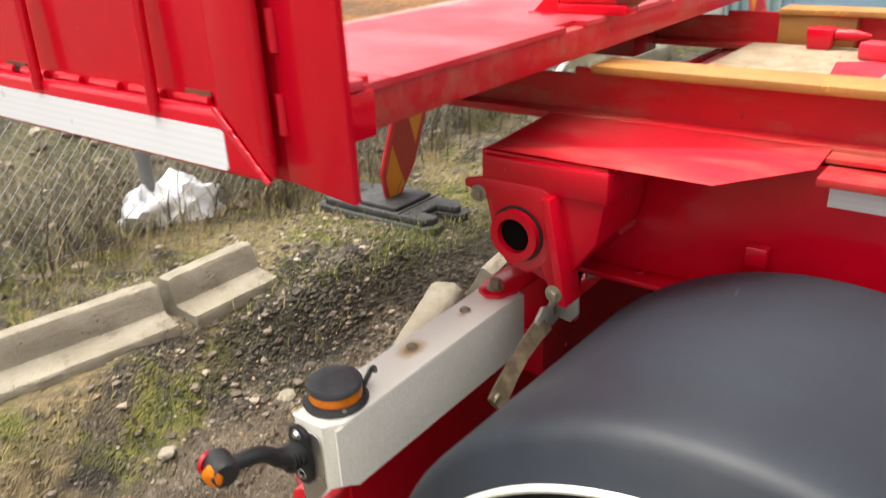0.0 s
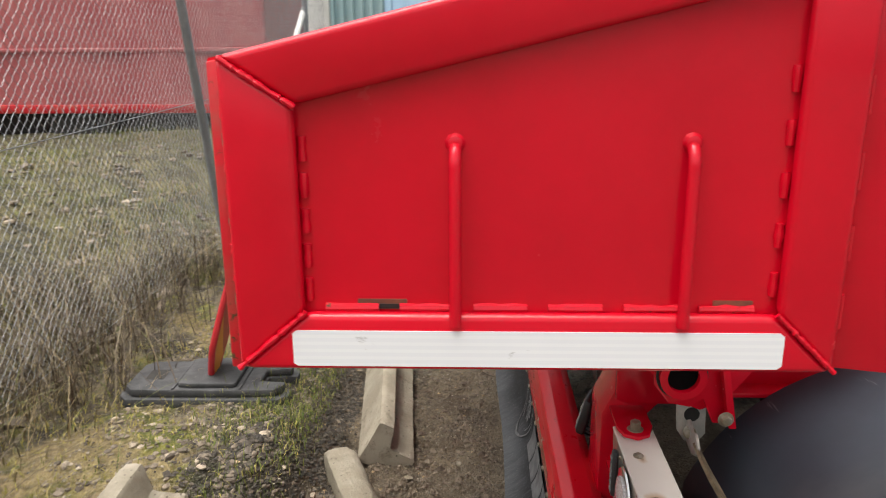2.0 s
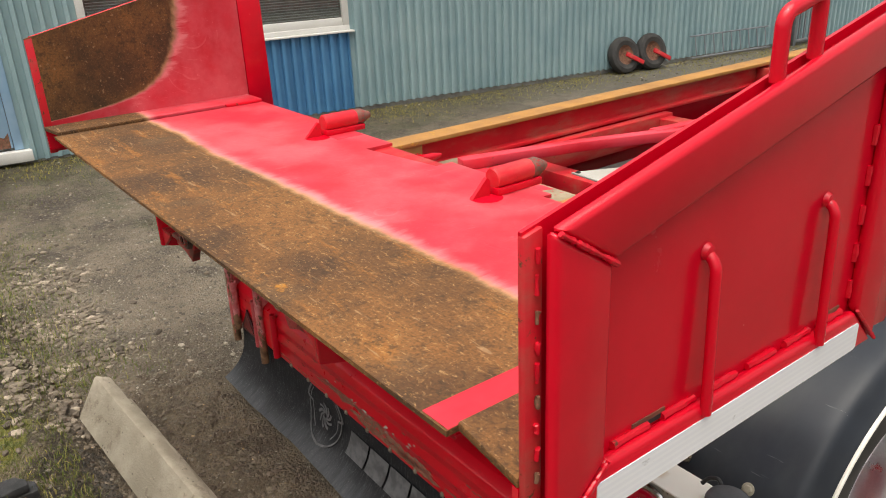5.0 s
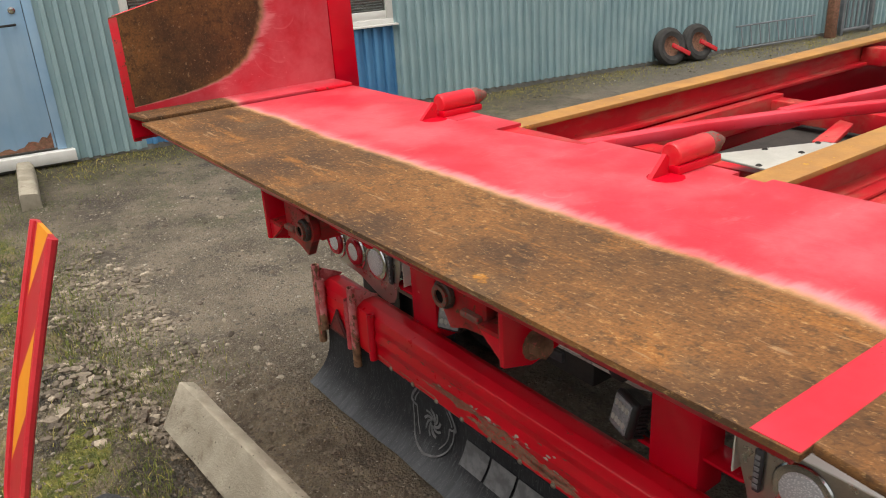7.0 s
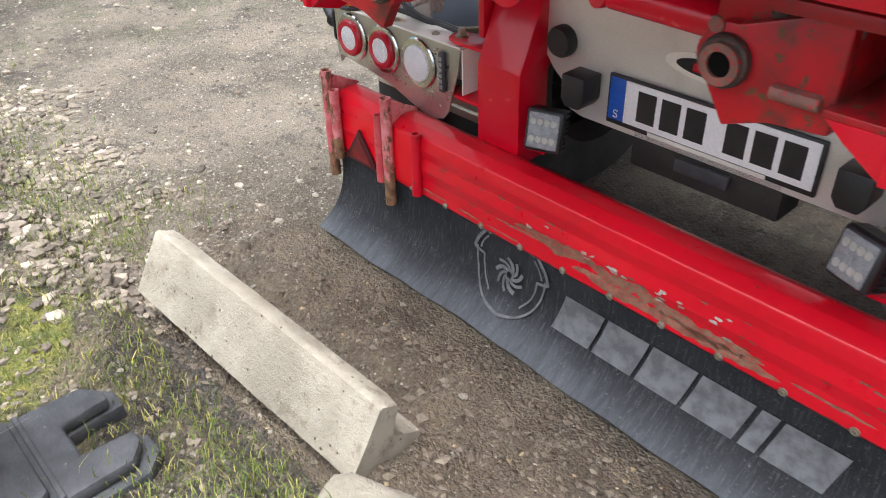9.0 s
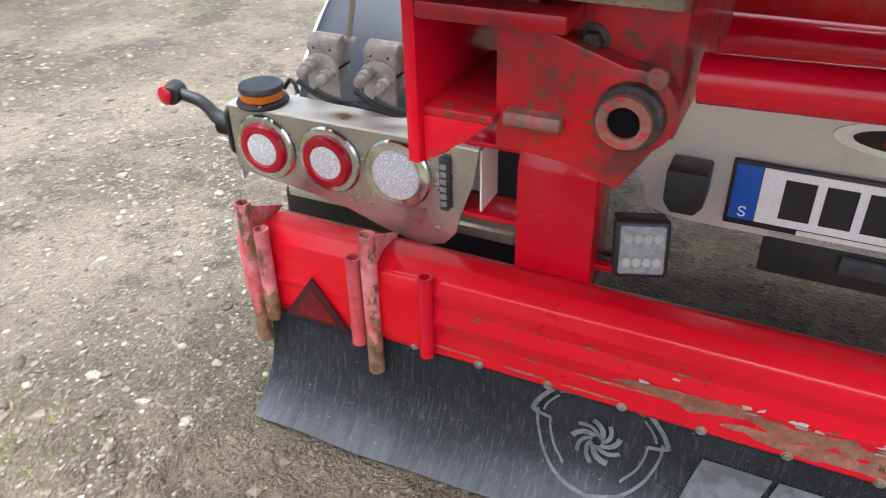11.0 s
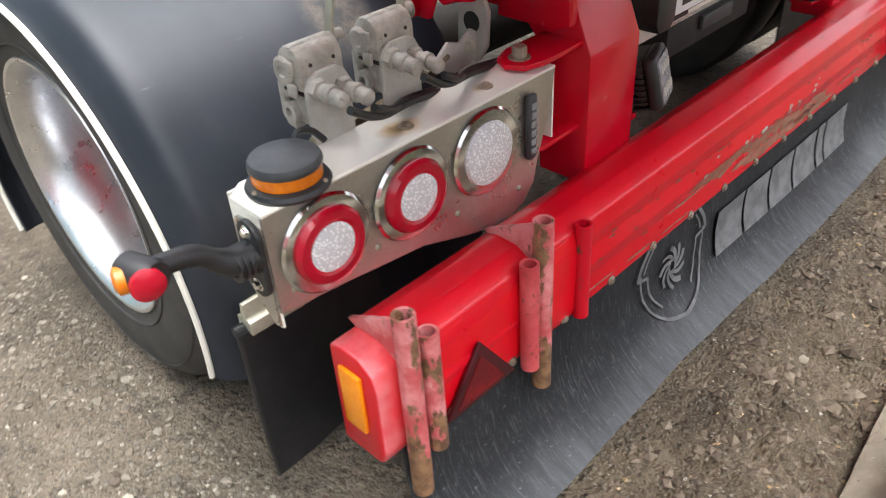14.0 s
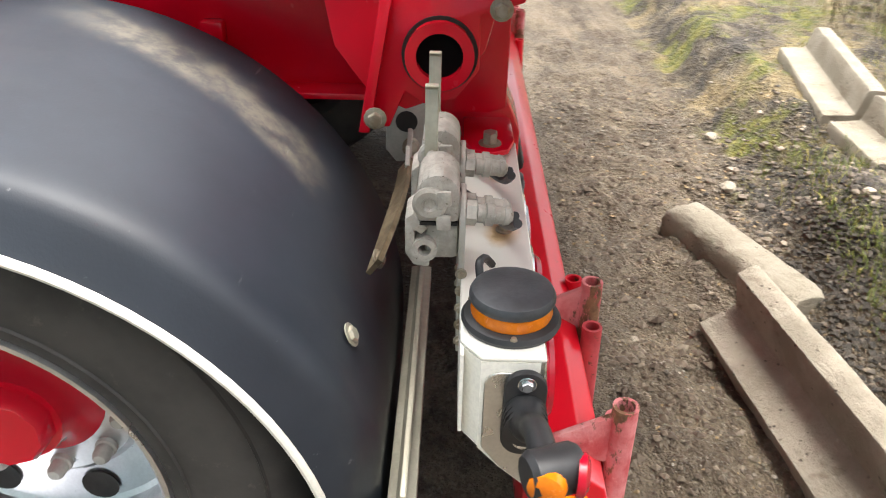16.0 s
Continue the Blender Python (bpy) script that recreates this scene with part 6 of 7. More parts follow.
    k.bump(k.op("SUBTRACT", h, k.op("MULTIPLY", grit.outputs["Distance"], 0.5)), 1.0, 0.022)
    return k.done(c, k.op("ADD", 0.62, k.op("MULTIPLY", k.noise(7.0), 0.3)), 0.0, 0.35)


def spread(lo, hi, step, far):
    mid = np.arange(lo, hi + step / 2, step)
    grow = step * 1.16 ** np.arange(1, 200)
    out = np.cumsum(grow)
    out = out[out < far]
    return np.concatenate([lo - out[::-1], mid, hi + out])


def build_ground():
    gx, gy = spread(-3.2, 2.4, 0.022, 600.0), spread(-2.5, 0.7, 0.022, 600.0)
    xx, yy = np.meshgrid(gx, gy)
    zz = height(xx, yy)
    n, m = len(gx), len(gy)
    idx = np.arange(n * m).reshape(m, n)
    quads = np.stack([idx[:-1, :-1], idx[:-1, 1:], idx[1:, 1:], idx[1:, :-1]], -1).reshape(-1, 4)
    me = bpy.data.meshes.new("ground")
    me.from_pydata(np.stack([xx, yy, zz], -1).reshape(-1, 3).tolist(), [], quads.tolist())
    me.polygons.foreach_set("use_smooth", [True] * len(me.polygons))
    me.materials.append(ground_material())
    return tagged(new("ground", me), "muddy gravel yard rising to a rough mossy strip", "ground", kind="structure")


build_ground()

# ---------------- loose stones and plants ----------------
rng = random.Random(21)
ico = bmesh.new()
bmesh.ops.create_icosphere(ico, subdivisions=1, radius=1.0)
ICO_V = np.array([v.co[:] for v in ico.verts])
ICO_F = np.array([[v.index for v in fc.verts] for fc in ico.faces])
ico.free()
OCT_V = np.array([(1, 0, 0), (-1, 0, 0), (0, 1, 0), (0, -1, 0), (0, 0, 1), (0, 0, -1)], float)
OCT_F = np.array([(0, 2, 4), (2, 1, 4), (1, 3, 4), (3, 0, 4), (2, 0, 5), (1, 2, 5), (3, 1, 5), (0, 3, 5)])


def scatter_stones(name, label, spots, material, fine=False):
    """Many small uneven stones as one mesh; spots are x, y, size."""
    r = np.random.RandomState(len(spots))
    shape_v, shape_f = (OCT_V, OCT_F) if fine else (ICO_V, ICO_F)
    vs, fs = [], []
    zs = height(np.array([q[0] for q in spots]), np.array([q[1] for q in spots]))
    for n, (x, y, size) in enumerate(spots):
        v = shape_v * (0.75 + 0.5 * r.rand(len(shape_v), 1)) * size * np.array([1.0, 0.5 + 0.5 * r.rand(), 0.35 + 0.35 * r.rand()])
        a = r.rand() * 6.28
        v = v @ np.array([[math.cos(a), -math.sin(a), 0], [math.sin(a), math.cos(a), 0], [0, 0, 1]]).T
        vs.append(v + np.array([x, y, zs[n] + 0.10 * size]))
        fs.append(shape_f + n * len(shape_v))
    me = bpy.data.meshes.new(name)
    me.from_pydata(np.concatenate(vs).tolist(), [], np.concatenate(fs).tolist())
    me.materials.append(material)
    return tagged(new(name, me), label, "stones", kind="stuff")


def island_stone(name, a, b, c):
    k = Nodes(name)
    geo = k.n.new("ShaderNodeNewGeometry")
    f = geo.outputs["Random Per Island"]
    col = k.mix(k.step(f, 0.0, 0.6), a, b)
    col = k.mix(k.step(f, 0.8, 0.95), col, c)
    col = k.mix(k.step(k.noise(90.0), 0.4, 0.7, 0.0, 0.4), col, tuple(0.5 * v for v in a))
    k.bump(k.noise(160.0), 0.3, 0.002)
    return k.done(col, 0.8)


M["pebble"] = island_stone("mixed_pebbles", (0.10, 0.085, 0.064), (0.225, 0.195, 0.152), (0.40, 0.36, 0.29))
M["rubble"] = island_stone("grey_brown_rubble", (0.075, 0.058, 0.042), (0.19, 0.153, 0.112), (0.36, 0.30, 0.225))
M["chips"] = island_stone("pale_wood_chips", (0.26, 0.19, 0.10), (0.36, 0.26, 0.14), (0.42, 0.33, 0.20))

spots = []
while len(spots) < 9000:
    x, y = rng.uniform(-5.5, 2.2), rng.uniform(-2.2, 2.4)
    if -1.25 < x < 1.3 and y > -0.05:
        continue
    mud = -1.25 < x < 1.6 and -0.85 < y < -0.05
    if rng.random() > (0.35 if mud else 0.8):
        continue
    spots.append((x, y, 0.0025 + 0.0085 * rng.random() ** 3))
spots += [(-1.35 - 4.0 * rng.random() ** 1.3, rng.uniform(-0.95, 3.2), 0.004 + 0.010 * rng.random() ** 2) for _ in range(6500)]
scatter_stones("gravel", "small mixed gravel on the yard", spots, M["pebble"])
M["clod"] = island_stone("damp_earth_clods", (0.085, 0.062, 0.043), (0.16, 0.125, 0.088), (0.22, 0.18, 0.13))
spots = [(rng.uniform(-1.5, 1.7), -0.12 - 0.95 * rng.random() ** 1.3, 0.003 + 0.011 * rng.random() ** 3) for _ in range(6500)]
spots = [(x, y, v) for x, y, v in spots if not (y > -0.22 and -1.25 < x < 1.25)]
spots += [(rng.uniform(-1.5, 1.8), -0.26 - 0.62 * rng.random(), 0.009 + 0.013 * rng.random() ** 2) for _ in range(900)]
scatter_stones("earth_clods", "crumbled damp earth behind the truck", spots, M["clod"], True)
spots = [(-1.32 - 2.2 * rng.random() ** 1.4, rng.uniform(-1.0, 1.3), 0.002 + 0.0045 * rng.random() ** 2) for _ in range(26000)]
spots += [(rng.uniform(-1.35, 1.5), rng.uniform(-0.9, -0.1), 0.002 + 0.004 * rng.random() ** 2) for _ in range(4000)]
spots = [(x, y, v) for x, y, v in spots if not (y > -0.2 and -1.25 < x < 1.25)]
scatter_stones("fine_grit", "fine grey grit on the yard", spots, M["pebble"], True)
spots = []
while len(spots) < 2200:
    x, y = rng.gauss(-2.1, 0.65), rng.gauss(-0.80, 0.24)
    if x > -1.8 and y > -0.80 or y > -0.2 or vnoise(x, y, 3.1) < 0.42 + 0.25 * rng.random():
        continue
    spots.append((x, y, 0.006 + 0.026 * rng.random() ** 2.2))
for _ in range(420):
    spots.append((rng.uniform(-5.0, -1.45), rng.uniform(-0.6, 1.6), 0.006 + 0.020 * rng.random() ** 3))
for _ in range(900):
    spots.append((rng.uniform(-3.4, -1.7), -0.98 + 0.5 * rng.random() ** 1.5, 0.006 + 0.018 * rng.random() ** 3))
for _ in range(900):
    spots.append((rng.gauss(0.1, 0.55), -1.15 + rng.gauss(0, 0.28), 0.006 + 0.016 * rng.random() ** 2))
spots = [(x, y, v) for x, y, v in spots if not (y > -0.66 and -1.3 < x < 1.3 or y > -1.02 and -1.15 < x < 0.05)]
spots += [(rng.uniform(-3.2, 0.9), -1.75 + 0.62 * rng.random() ** 1.3, 0.004 + 0.015 * rng.random() ** 3) for _ in range(2600)]
spots += [(rng.uniform(-6.5, 2.5), -2.1 - 2.2 * rng.random() ** 1.5, 0.010 + 0.050 * rng.random() ** 4) for _ in range(1600)]
spots = [(x, y, v) for x, y, v in spots if not (-0.80 < x < -0.40 and -1.84 < y < -1.07 or 0.28 < x < 1.66 and -1.66 < y < -1.22)]
scatter_stones("rubble", "coarse grey-brown rubble along the raised strip", spots, M["rubble"])
spots = [(rng.gauss(0.35, 0.30), rng.gauss(-0.88, 0.12), 0.004 + 0.009 * rng.random() ** 2) for _ in range(170)] + [(rng.gauss(0.9, 0.3), rng.gauss(-1.2, 0.1), 0.004 + 0.008 * rng.random() ** 2) for _ in range(70)]
spots += [(rng.uniform(-1.3, 1.7), -0.25 - 0.75 * rng.random(), 0.003 + 0.008 * rng.random() ** 2) for _ in range(420)]
spots = [(x, y, v) for x, y, v in spots if not (y > -0.27 and -1.25 < x < 1.25)]
scatter_stones("wood_chips", "pale wood chips trodden into the mud", spots, M["chips"], True)
M["black_soil"] = island_stone("wet_black_soil", (0.028, 0.024, 0.019), (0.065, 0.053, 0.040), (0.13, 0.11, 0.085))
spots = [(rng.gauss(0.20, 0.34), rng.gauss(-1.10, 0.11), 0.003 + 0.011 * rng.random() ** 2) for _ in range(4200)]
spots += [(rng.gauss(0.15, 0.3), rng.gauss(-1.08, 0.08), 0.010 + 0.014 * rng.random() ** 2) for _ in range(120)]
spots += [(rng.uniform(-1.0, 0.05), -0.84 - 0.16 * rng.random(), 0.003 + 0.013 * rng.random() ** 2) for _ in range(2600)]
scatter_stones("soil_clods", "dark wet clods of soil on the raised strip", spots, M["black_soil"], True)

for x, y, v in ((-1.36, -0.28, 0.016), (-1.437, -0.078, 0.014), (-1.57, -0.06, 0.013), (-1.9, 0.3, 0.016), (-0.3, -0.38, 0.014), (0.62, -0.9, 0.035), (1.05, -0.95, 0.03), (0.95, -1.3, 0.02), (1.3, -1.5, 0.03), (-1.7, -0.25, 0.02)):
    bm = bmesh.new()
    bmesh.ops.create_icosphere(bm, subdivisions=2, radius=1.0)
    for q in bm.verts:
        q.co *= 0.85 + 0.3 * noise.noise(q.co * 1.7 + Vector((x * 9, y * 7, 0)))
        q.co = Vector((q.co.x * v * 1.25, q.co.y * v, q.co.z * v * 0.6))
    thing("stone", "pale rounded stone lying on the ground", "stone", bm, M["concrete"], "loose stones", at=Matrix.Translation((x, y, float(height(x, y)) + 0.25 * v)))


def blades(name, label, tufts, mats, length, width, count, lean=0.6, kind="stuff"):
    """Grass or dry stalks: narrow bent strips."""
    r = random.Random(name)
    vs, fs, mi = [], [], []
    for x, y, size in tufts:
        hz = float(height(x, y))
        for _ in range(count):
            a, b = r.uniform(0, 6.28), r.uniform(0, 6.28)
            px, py = x + size * 0.5 * r.random() * math.cos(b), y + size * 0.5 * r.random() * math.sin(b)
            if py > -0.92 and -1.45 < px < 0.5 or 0.26 < px < 1.68 and -1.64 < py < -1.2:
                continue
            pz = hz - 0.006
            n = length * size * r.uniform(0.45, 1.2)
            w = width * r.uniform(0.6, 1.3)
            d = Vector((math.cos(a), math.sin(a), 0))
            sd = Vector((-d.y, d.x, 0)) * w
            k = lean * r.uniform(0.3, 1.4)
            base = len(vs)
            for t, ww in ((0, 1.0), (0.45, 0.8), (0.8, 0.5), (1.0, 0.05)):
                p = Vector((px, py, pz)) + d * (k * n * t * t) + Vector((0, 0, n * t * (1 - 0.35 * k * t)))
                vs += [tuple(p - sd * ww), tuple(p + sd * ww)]
            for q in range(3):
                fs.append((base + 2 * q, base + 2 * q + 1, base + 2 * q + 3, base + 2 * q + 2))
                mi.append(0)
    me = bpy.data.meshes.new(name)
    me.from_pydata(vs, [], fs)
    me.materials.append(mats)
    return tagged(new(name, me), label, "grass", kind=kind)


def leaf(name, a, b, c):
    k = Nodes(name)
    geo = k.n.new("ShaderNodeNewGeometry")
    f = geo.outputs["Random Per Island"]
    col = k.mix(k.step(f, 0.0, 0.7), a, b)
    return k.done(k.mix(k.step(f, 0.75, 0.95), col, c), 0.6, 0.0, 0.3)


M["grass"] = leaf("short_green_grass", (0.06, 0.095, 0.014), (0.14, 0.16, 0.03), (0.28, 0.25, 0.08))
M["drygrass"] = leaf("dry_grass", (0.13, 0.105, 0.05), (0.32, 0.25, 0.135), (0.10, 0.12, 0.03))
M["moss"] = leaf("yellow_moss", (0.20, 0.185, 0.035), (0.33, 0.28, 0.07), (0.34, 0.27, 0.12))

tufts = []
for cx, cy, n, sx, sy in ((-0.32, -1.05, 26, 0.10, 0.06), (-0.15, -1.02, 16, 0.10, 0.06), (0.02, -1.15, 12, 0.1, 0.05), (-1.75, -1.0, 120, 0.45, 0.14), (-2.6, -1.1, 130, 0.6, 0.2), (-3.6, -0.95, 120, 0.6, 0.2), (0.95, -1.75, 26, 0.35, 0.12), (-4.8, -1.2, 130, 0.7, 0.35), (0.5, -1.55, 14, 0.15, 0.08), (1.5, -1.9, 40, 0.4, 0.25), (-5.6, 0.2, 50, 0.5, 0.6)):
    for _ in range(n):
        tufts.append((rng.gauss(cx, sx), rng.gauss(cy, sy), rng.uniform(0.4, 1.1)))
tufts += [(rng.gauss(-1.66, 0.13), rng.gauss(-0.80, 0.09), rng.uniform(0.5, 1.2)) for _ in range(70)]
tufts += [(rng.uniform(-1.2, 0.0), rng.gauss(-1.06, 0.07), rng.uniform(0.3, 0.8)) for _ in range(120)]
tufts = [t for t in tufts if t[1] < -0.94 or t[0] < -1.5]
blades("grass", "short green grass tufts on the raised strip", tufts, M["grass"], 0.042, 0.0016, 30)
tufts = [(rng.uniform(-3.4, 1.7), rng.gauss(-1.75, 0.22), rng.uniform(0.4, 0.9)) for _ in range(230)]
tufts += [(rng.uniform(-3.4, 0.2), rng.gauss(-1.35, 0.15), rng.uniform(0.3, 0.6)) for _ in range(90)]
blades("mossy_grass", "yellow-green mossy turf", tufts, M["moss"], 0.05, 0.0018, 30, 1.0)
tufts = [(rng.uniform(-7.0, 4.0), -2.05 - abs(rng.gauss(0, 0.55)), rng.uniform(0.5, 1.3)) for _ in range(900)]
tufts += [(rng.uniform(-9.0, 6.0), rng.uniform(-4.5, -2.3), rng.uniform(0.5, 1.2)) for _ in range(420)]
tufts = [t for t in tufts if vnoise(t[0], t[1], 2.3) > 0.50]
blades("dry_weeds", "pale dry weeds and grass under the fence", tufts, M["drygrass"], 0.20, 0.0022, 16, 0.9)
tufts = [(rng.uniform(-9.0, 5.0), -2.15 - 3.5 * rng.random() ** 1.5, rng.uniform(0.5, 1.2)) for _ in range(1500)]
tufts = [t for t in tufts if vnoise(t[0] + 9.0, t[1], 1.9) > 0.52]
blades("bank_grass", "green grass on the slope behind the fence", tufts, M["grass"], 0.11, 0.0025, 14, 0.8)


M["twigs"] = leaf("dead_brown_twigs", (0.055, 0.040, 0.026), (0.11, 0.085, 0.058), (0.22, 0.18, 0.12))
tufts = [(rng.gauss(cx, 0.16), rng.gauss(cy, 0.10), rng.uniform(0.6, 1.2)) for cx, cy in ((-0.5, -2.2), (-0.9, -2.3), (-1.6, -2.25), (-2.2, -2.2), (0.6, -2.35), (1.4, -2.5), (-0.2, -2.6), (-1.3, -2.7), (2.1, -2.4)) for _ in range(20)]
blades("dead_twigs", "tangled dead brown twigs at the foot of the fence", tufts, M["twigs"], 0.42, 0.0026, 16, 0.8)
tufts = [(rng.gauss(cx, 0.07), rng.gauss(cy, 0.05), rng.uniform(0.15, 0.4)) for cx, cy in ((-0.12, -1.10), (0.05, -1.22), (-0.3, -1.15), (0.3, -1.12), (0.15, -1.02), (0.55, -1.14)) for _ in range(10)]
blades("grass_sprigs", "fresh green grass sprigs in the dark soil", tufts, M["grass"], 0.16, 0.0016, 14)


# ---------------- kerb stones ----------------
def kerb(p, q, z, label, lean=0.0, block=False, seed=0, size=1.0, material="concrete", pitch=0.0):
    """A concrete kerb: an upstand with a lower foot on its yard side, chipped."""
    p, q = Vector((*p, 0)), Vector((*q, 0))
    n = (q - p).length
    pr = [(-0.075, -0.05), (0.13, -0.05), (0.132, 0.036), (0.127, 0.043), (0.030, 0.050), (0.020, 0.056), (0.000, 0.144), (-0.006, 0.151), (-0.056, 0.152), (-0.064, 0.146)]
    if block:
        pr = [(-0.075, -0.06), (0.075, -0.06), (0.07, 0.085), (0.055, 0.105), (0.035, 0.115), (-0.045, 0.118), (-0.062, 0.108), (-0.07, 0.08)]
    pr = [(size * a, size * c) for a, c in pr]
    bm = bmesh.new()
    k = 26
    rings = [[bm.verts.new((n * i / k, a, b)) for a, b in pr] for i in range(k + 1)]
    for a, b in zip(rings, rings[1:]):
        for j in range(len(pr)):
            bm.faces.new((a[j], a[(j + 1) % len(pr)], b[(j + 1) % len(pr)], b[j]))
    bm.faces.new(rings[0][::-1])
    bm.faces.new(rings[-1])
    bmesh.ops.subdivide_edges(bm, edges=[e for e in bm.edges if e.calc_length() > 0.05], cuts=1)
    for v in bm.verts:
        w = Vector((v.co.x * 14 + seed * 7, v.co.y * 14, v.co.z * 14))
        v.co += (0.0012 if not block else 0.0018) * noise.noise_vector(w) + 0.001 * noise.noise_vector(w * 3)
        if v.co.z > 0.09 * size or abs(v.co.y) > 0.05 and v.co.z > 0.0:
            chip = max(0.0, noise.noise(w * 1.7 + Vector((seed, 3.0, 0.0))) - 0.18)
            v.co.z -= (0.016 if block else 0.006) * chip
            v.co.y -= (0.010 if block else 0.004) * chip * (1 if v.co.y > -0.03 else -1)
        end = min(v.co.x, n - v.co.x)
        if end < 0.03 and v.co.z > 0.06:
            v.co.z -= (0.03 - end) * (0.55 if block else 0.15) * (1 + noise.noise(w))
    d = (q - p).normalized()
    m = Matrix.Translation((p.x, p.y, z)) @ Matrix(((d.x, -d.y, 0, 0), (d.y, d.x, 0, 0), (0, 0, 1, 0), (0, 0, 0, 1))) @ Matrix.Rotation(radians(pitch), 4, "Y") @ Matrix.Rotation(radians(lean), 4, "X")
    return thing("kerb_stone", label, "kerb stone", bm, M[material], "concrete kerb stones", at=m, angle=0.7)


M["concrete_dirty"] = concrete("earth_stained_concrete", (0.34, 0.305, 0.24), (0.25, 0.22, 0.165))
kerb((-1.205, -0.765), (-0.250, -0.690), 0.100, "pale grey concrete kerb stone lying loose on the mud", -26, seed=1, pitch=4.0)
kerb((-0.235, -0.850), (0.310, -0.635), -0.010, "half-buried worn concrete kerb piece", 0, True, 2, 0.93, "concrete_dirty")
kerb((0.315, -1.365), (0.69, -1.365), 0.195, "short broken concrete kerb piece on the soil", 0, seed=3, material="concrete_dirty")
kerb((0.735, -1.365), (1.62, -1.52), 0.195, "grey concrete kerb stone on the soil", 0, seed=4, material="concrete_dirty")
kerb((-3.35, -1.53), (-2.32, -1.66), 0.13, "tilted concrete kerb stone in the grass", -8, True, seed=5, size=1.45)
kerb((-5.1, -1.99), (-4.2, -2.04), 0.12, "short concrete kerb stone by the fence", -12, True, seed=6, size=1.5)
kerb((-6.15, -0.53), (-5.05, -0.68), 0.03, "concrete kerb stone in front of the door", 0, True, seed=7)


# ---------------- marker boards on rubber feet ----------------
def board_material():
    k = Nodes("red_yellow_hatched_board")
    w = k.op("SUBTRACT", k.axis("Z"), k.op("MULTIPLY", k.axis("X"), 1.5))
    w = k.op("FRACT", k.op("MULTIPLY", w, 2.1))
    s = k.op("MULTIPLY", k.step(w, 0.0, 0.03), k.step(w, 0.53, 0.5))
    s = k.op("MULTIPLY", s, k.step(k.op("ABSOLUTE", k.axis("X")), 0.094, 0.088))
    c = k.mix(s, (0.44, 0.02, 0.025), (0.74, 0.27, 0.015))
    c = k.mix(k.step(k.noise(30.0, 6.0, 0.7), 0.62, 0.72, 0.0, 0.5), c, (0.4, 0.25, 0.2))
    return k.done(c, 0.45)


def marker_board(m, size=1.0):
    th = thing("marker_board", "bent red and yellow hatched marker board in a black rubber foot", "road marker", at=m)
    # slab with bevelled ends, an open slot at one, a painted closed one opposite
    slab = [(-0.125, -0.36), (0.125, -0.36), (0.172, -0.315), (0.172, 0.315), (0.125, 0.36), (0.062, 0.36), (0.055, 0.232), (-0.055, 0.232), (-0.062, 0.36), (-0.125, 0.36), (-0.172, 0.315), (-0.172, -0.315)]
    ft = part("rubber_foot", prism(slab, "z", 0.0, 0.042, 0.006, 2), M["foot"], th, "scuffed black rubber foot")
    upper = [(-0.105, -0.335), (0.105, -0.335), (0.150, -0.30), (0.155, -0.12), (0.155, 0.12), (0.150, 0.30), (0.105, 0.335), (0.066, 0.335), (0.058, 0.226), (-0.058, 0.226), (-0.066, 0.335), (-0.105, 0.335), (-0.150, 0.30), (-0.155, 0.12), (-0.155, -0.12), (-0.150, -0.30)]
    part("foot_upper", prism(upper, "z", 0.042, 0.078, 0.010, 2), M["foot"], ft)
    part("foot_crown", prism([(-0.128, -0.105), (0.128, -0.105), (0.138, -0.06), (0.138, 0.125), (0.128, 0.14), (-0.128, 0.14), (-0.138, 0.125), (-0.138, -0.06)], "z", 0.078, 0.100, 0.006, 2), M["foot"], ft)
    for y in (-0.122, 0.158):
        part("foot_rib", box(-0.150, 0.150, y - 0.006, y + 0.006, 0.078, 0.084, 0.002), M["foot"], ft)
    # closed slot's shade, painted as a dark patch on the solid foot
    part("foot_slot", box(-0.05, 0.05, -0.275, -0.195, 0.0765, 0.0785), M["dark"], ft)
    turn = 0.0

    def at(x, t):
        y = 0.01 + 0.30 * t ** 1.15
        x = (0.86 * x * (0.35 + 0.65 * min(1.0, t / 0.16)))
        return (-0.015 * t + x * math.cos(turn), y + x * math.sin(turn), 0.09 + 0.93 * size * t)

    bd = part("board", sheet([[at(x, i / 18) for x in (-0.125, -0.105, 0.0, 0.105, 0.125)] for i in range(19)], 0.012), M["board"], th, "hatched board face")
    for x in (-0.127, 0.127):
        part("board_edge", sweep([at(x, i / 18) for i in range(19)], 0.014, 8), M["board_red"], bd)
    return th


M["board"] = board_material()
M["board_red"] = plain("faded_red_plastic", (0.60, 0.03, 0.04), (0.52, 0.02, 0.03), 0.45, 0.0, 12.0, 150.0, 0.1, 0.001)
M["foot"] = plain("scuffed_recycled_rubber", (0.035, 0.036, 0.038), (0.065, 0.066, 0.068), 0.7, 0.0, 14.0, 110.0, 0.5, 0.004, speck=(0.22, 0.22, 0.21), speck_at=0.66)
first = marker_board(pose(-0.60, -1.455, 0.140, 0, -1, 1))
copy_thing(first, pose(-6.15, -1.36, 0.06, 0, 0, 163))


# ---------------- chain-link fence ----------------
M["galv"] = plain("galvanised_steel", (0.30, 0.315, 0.33), (0.24, 0.255, 0.27), 0.5, 0.5, 10.0, 150.0, 0.15, 0.001)
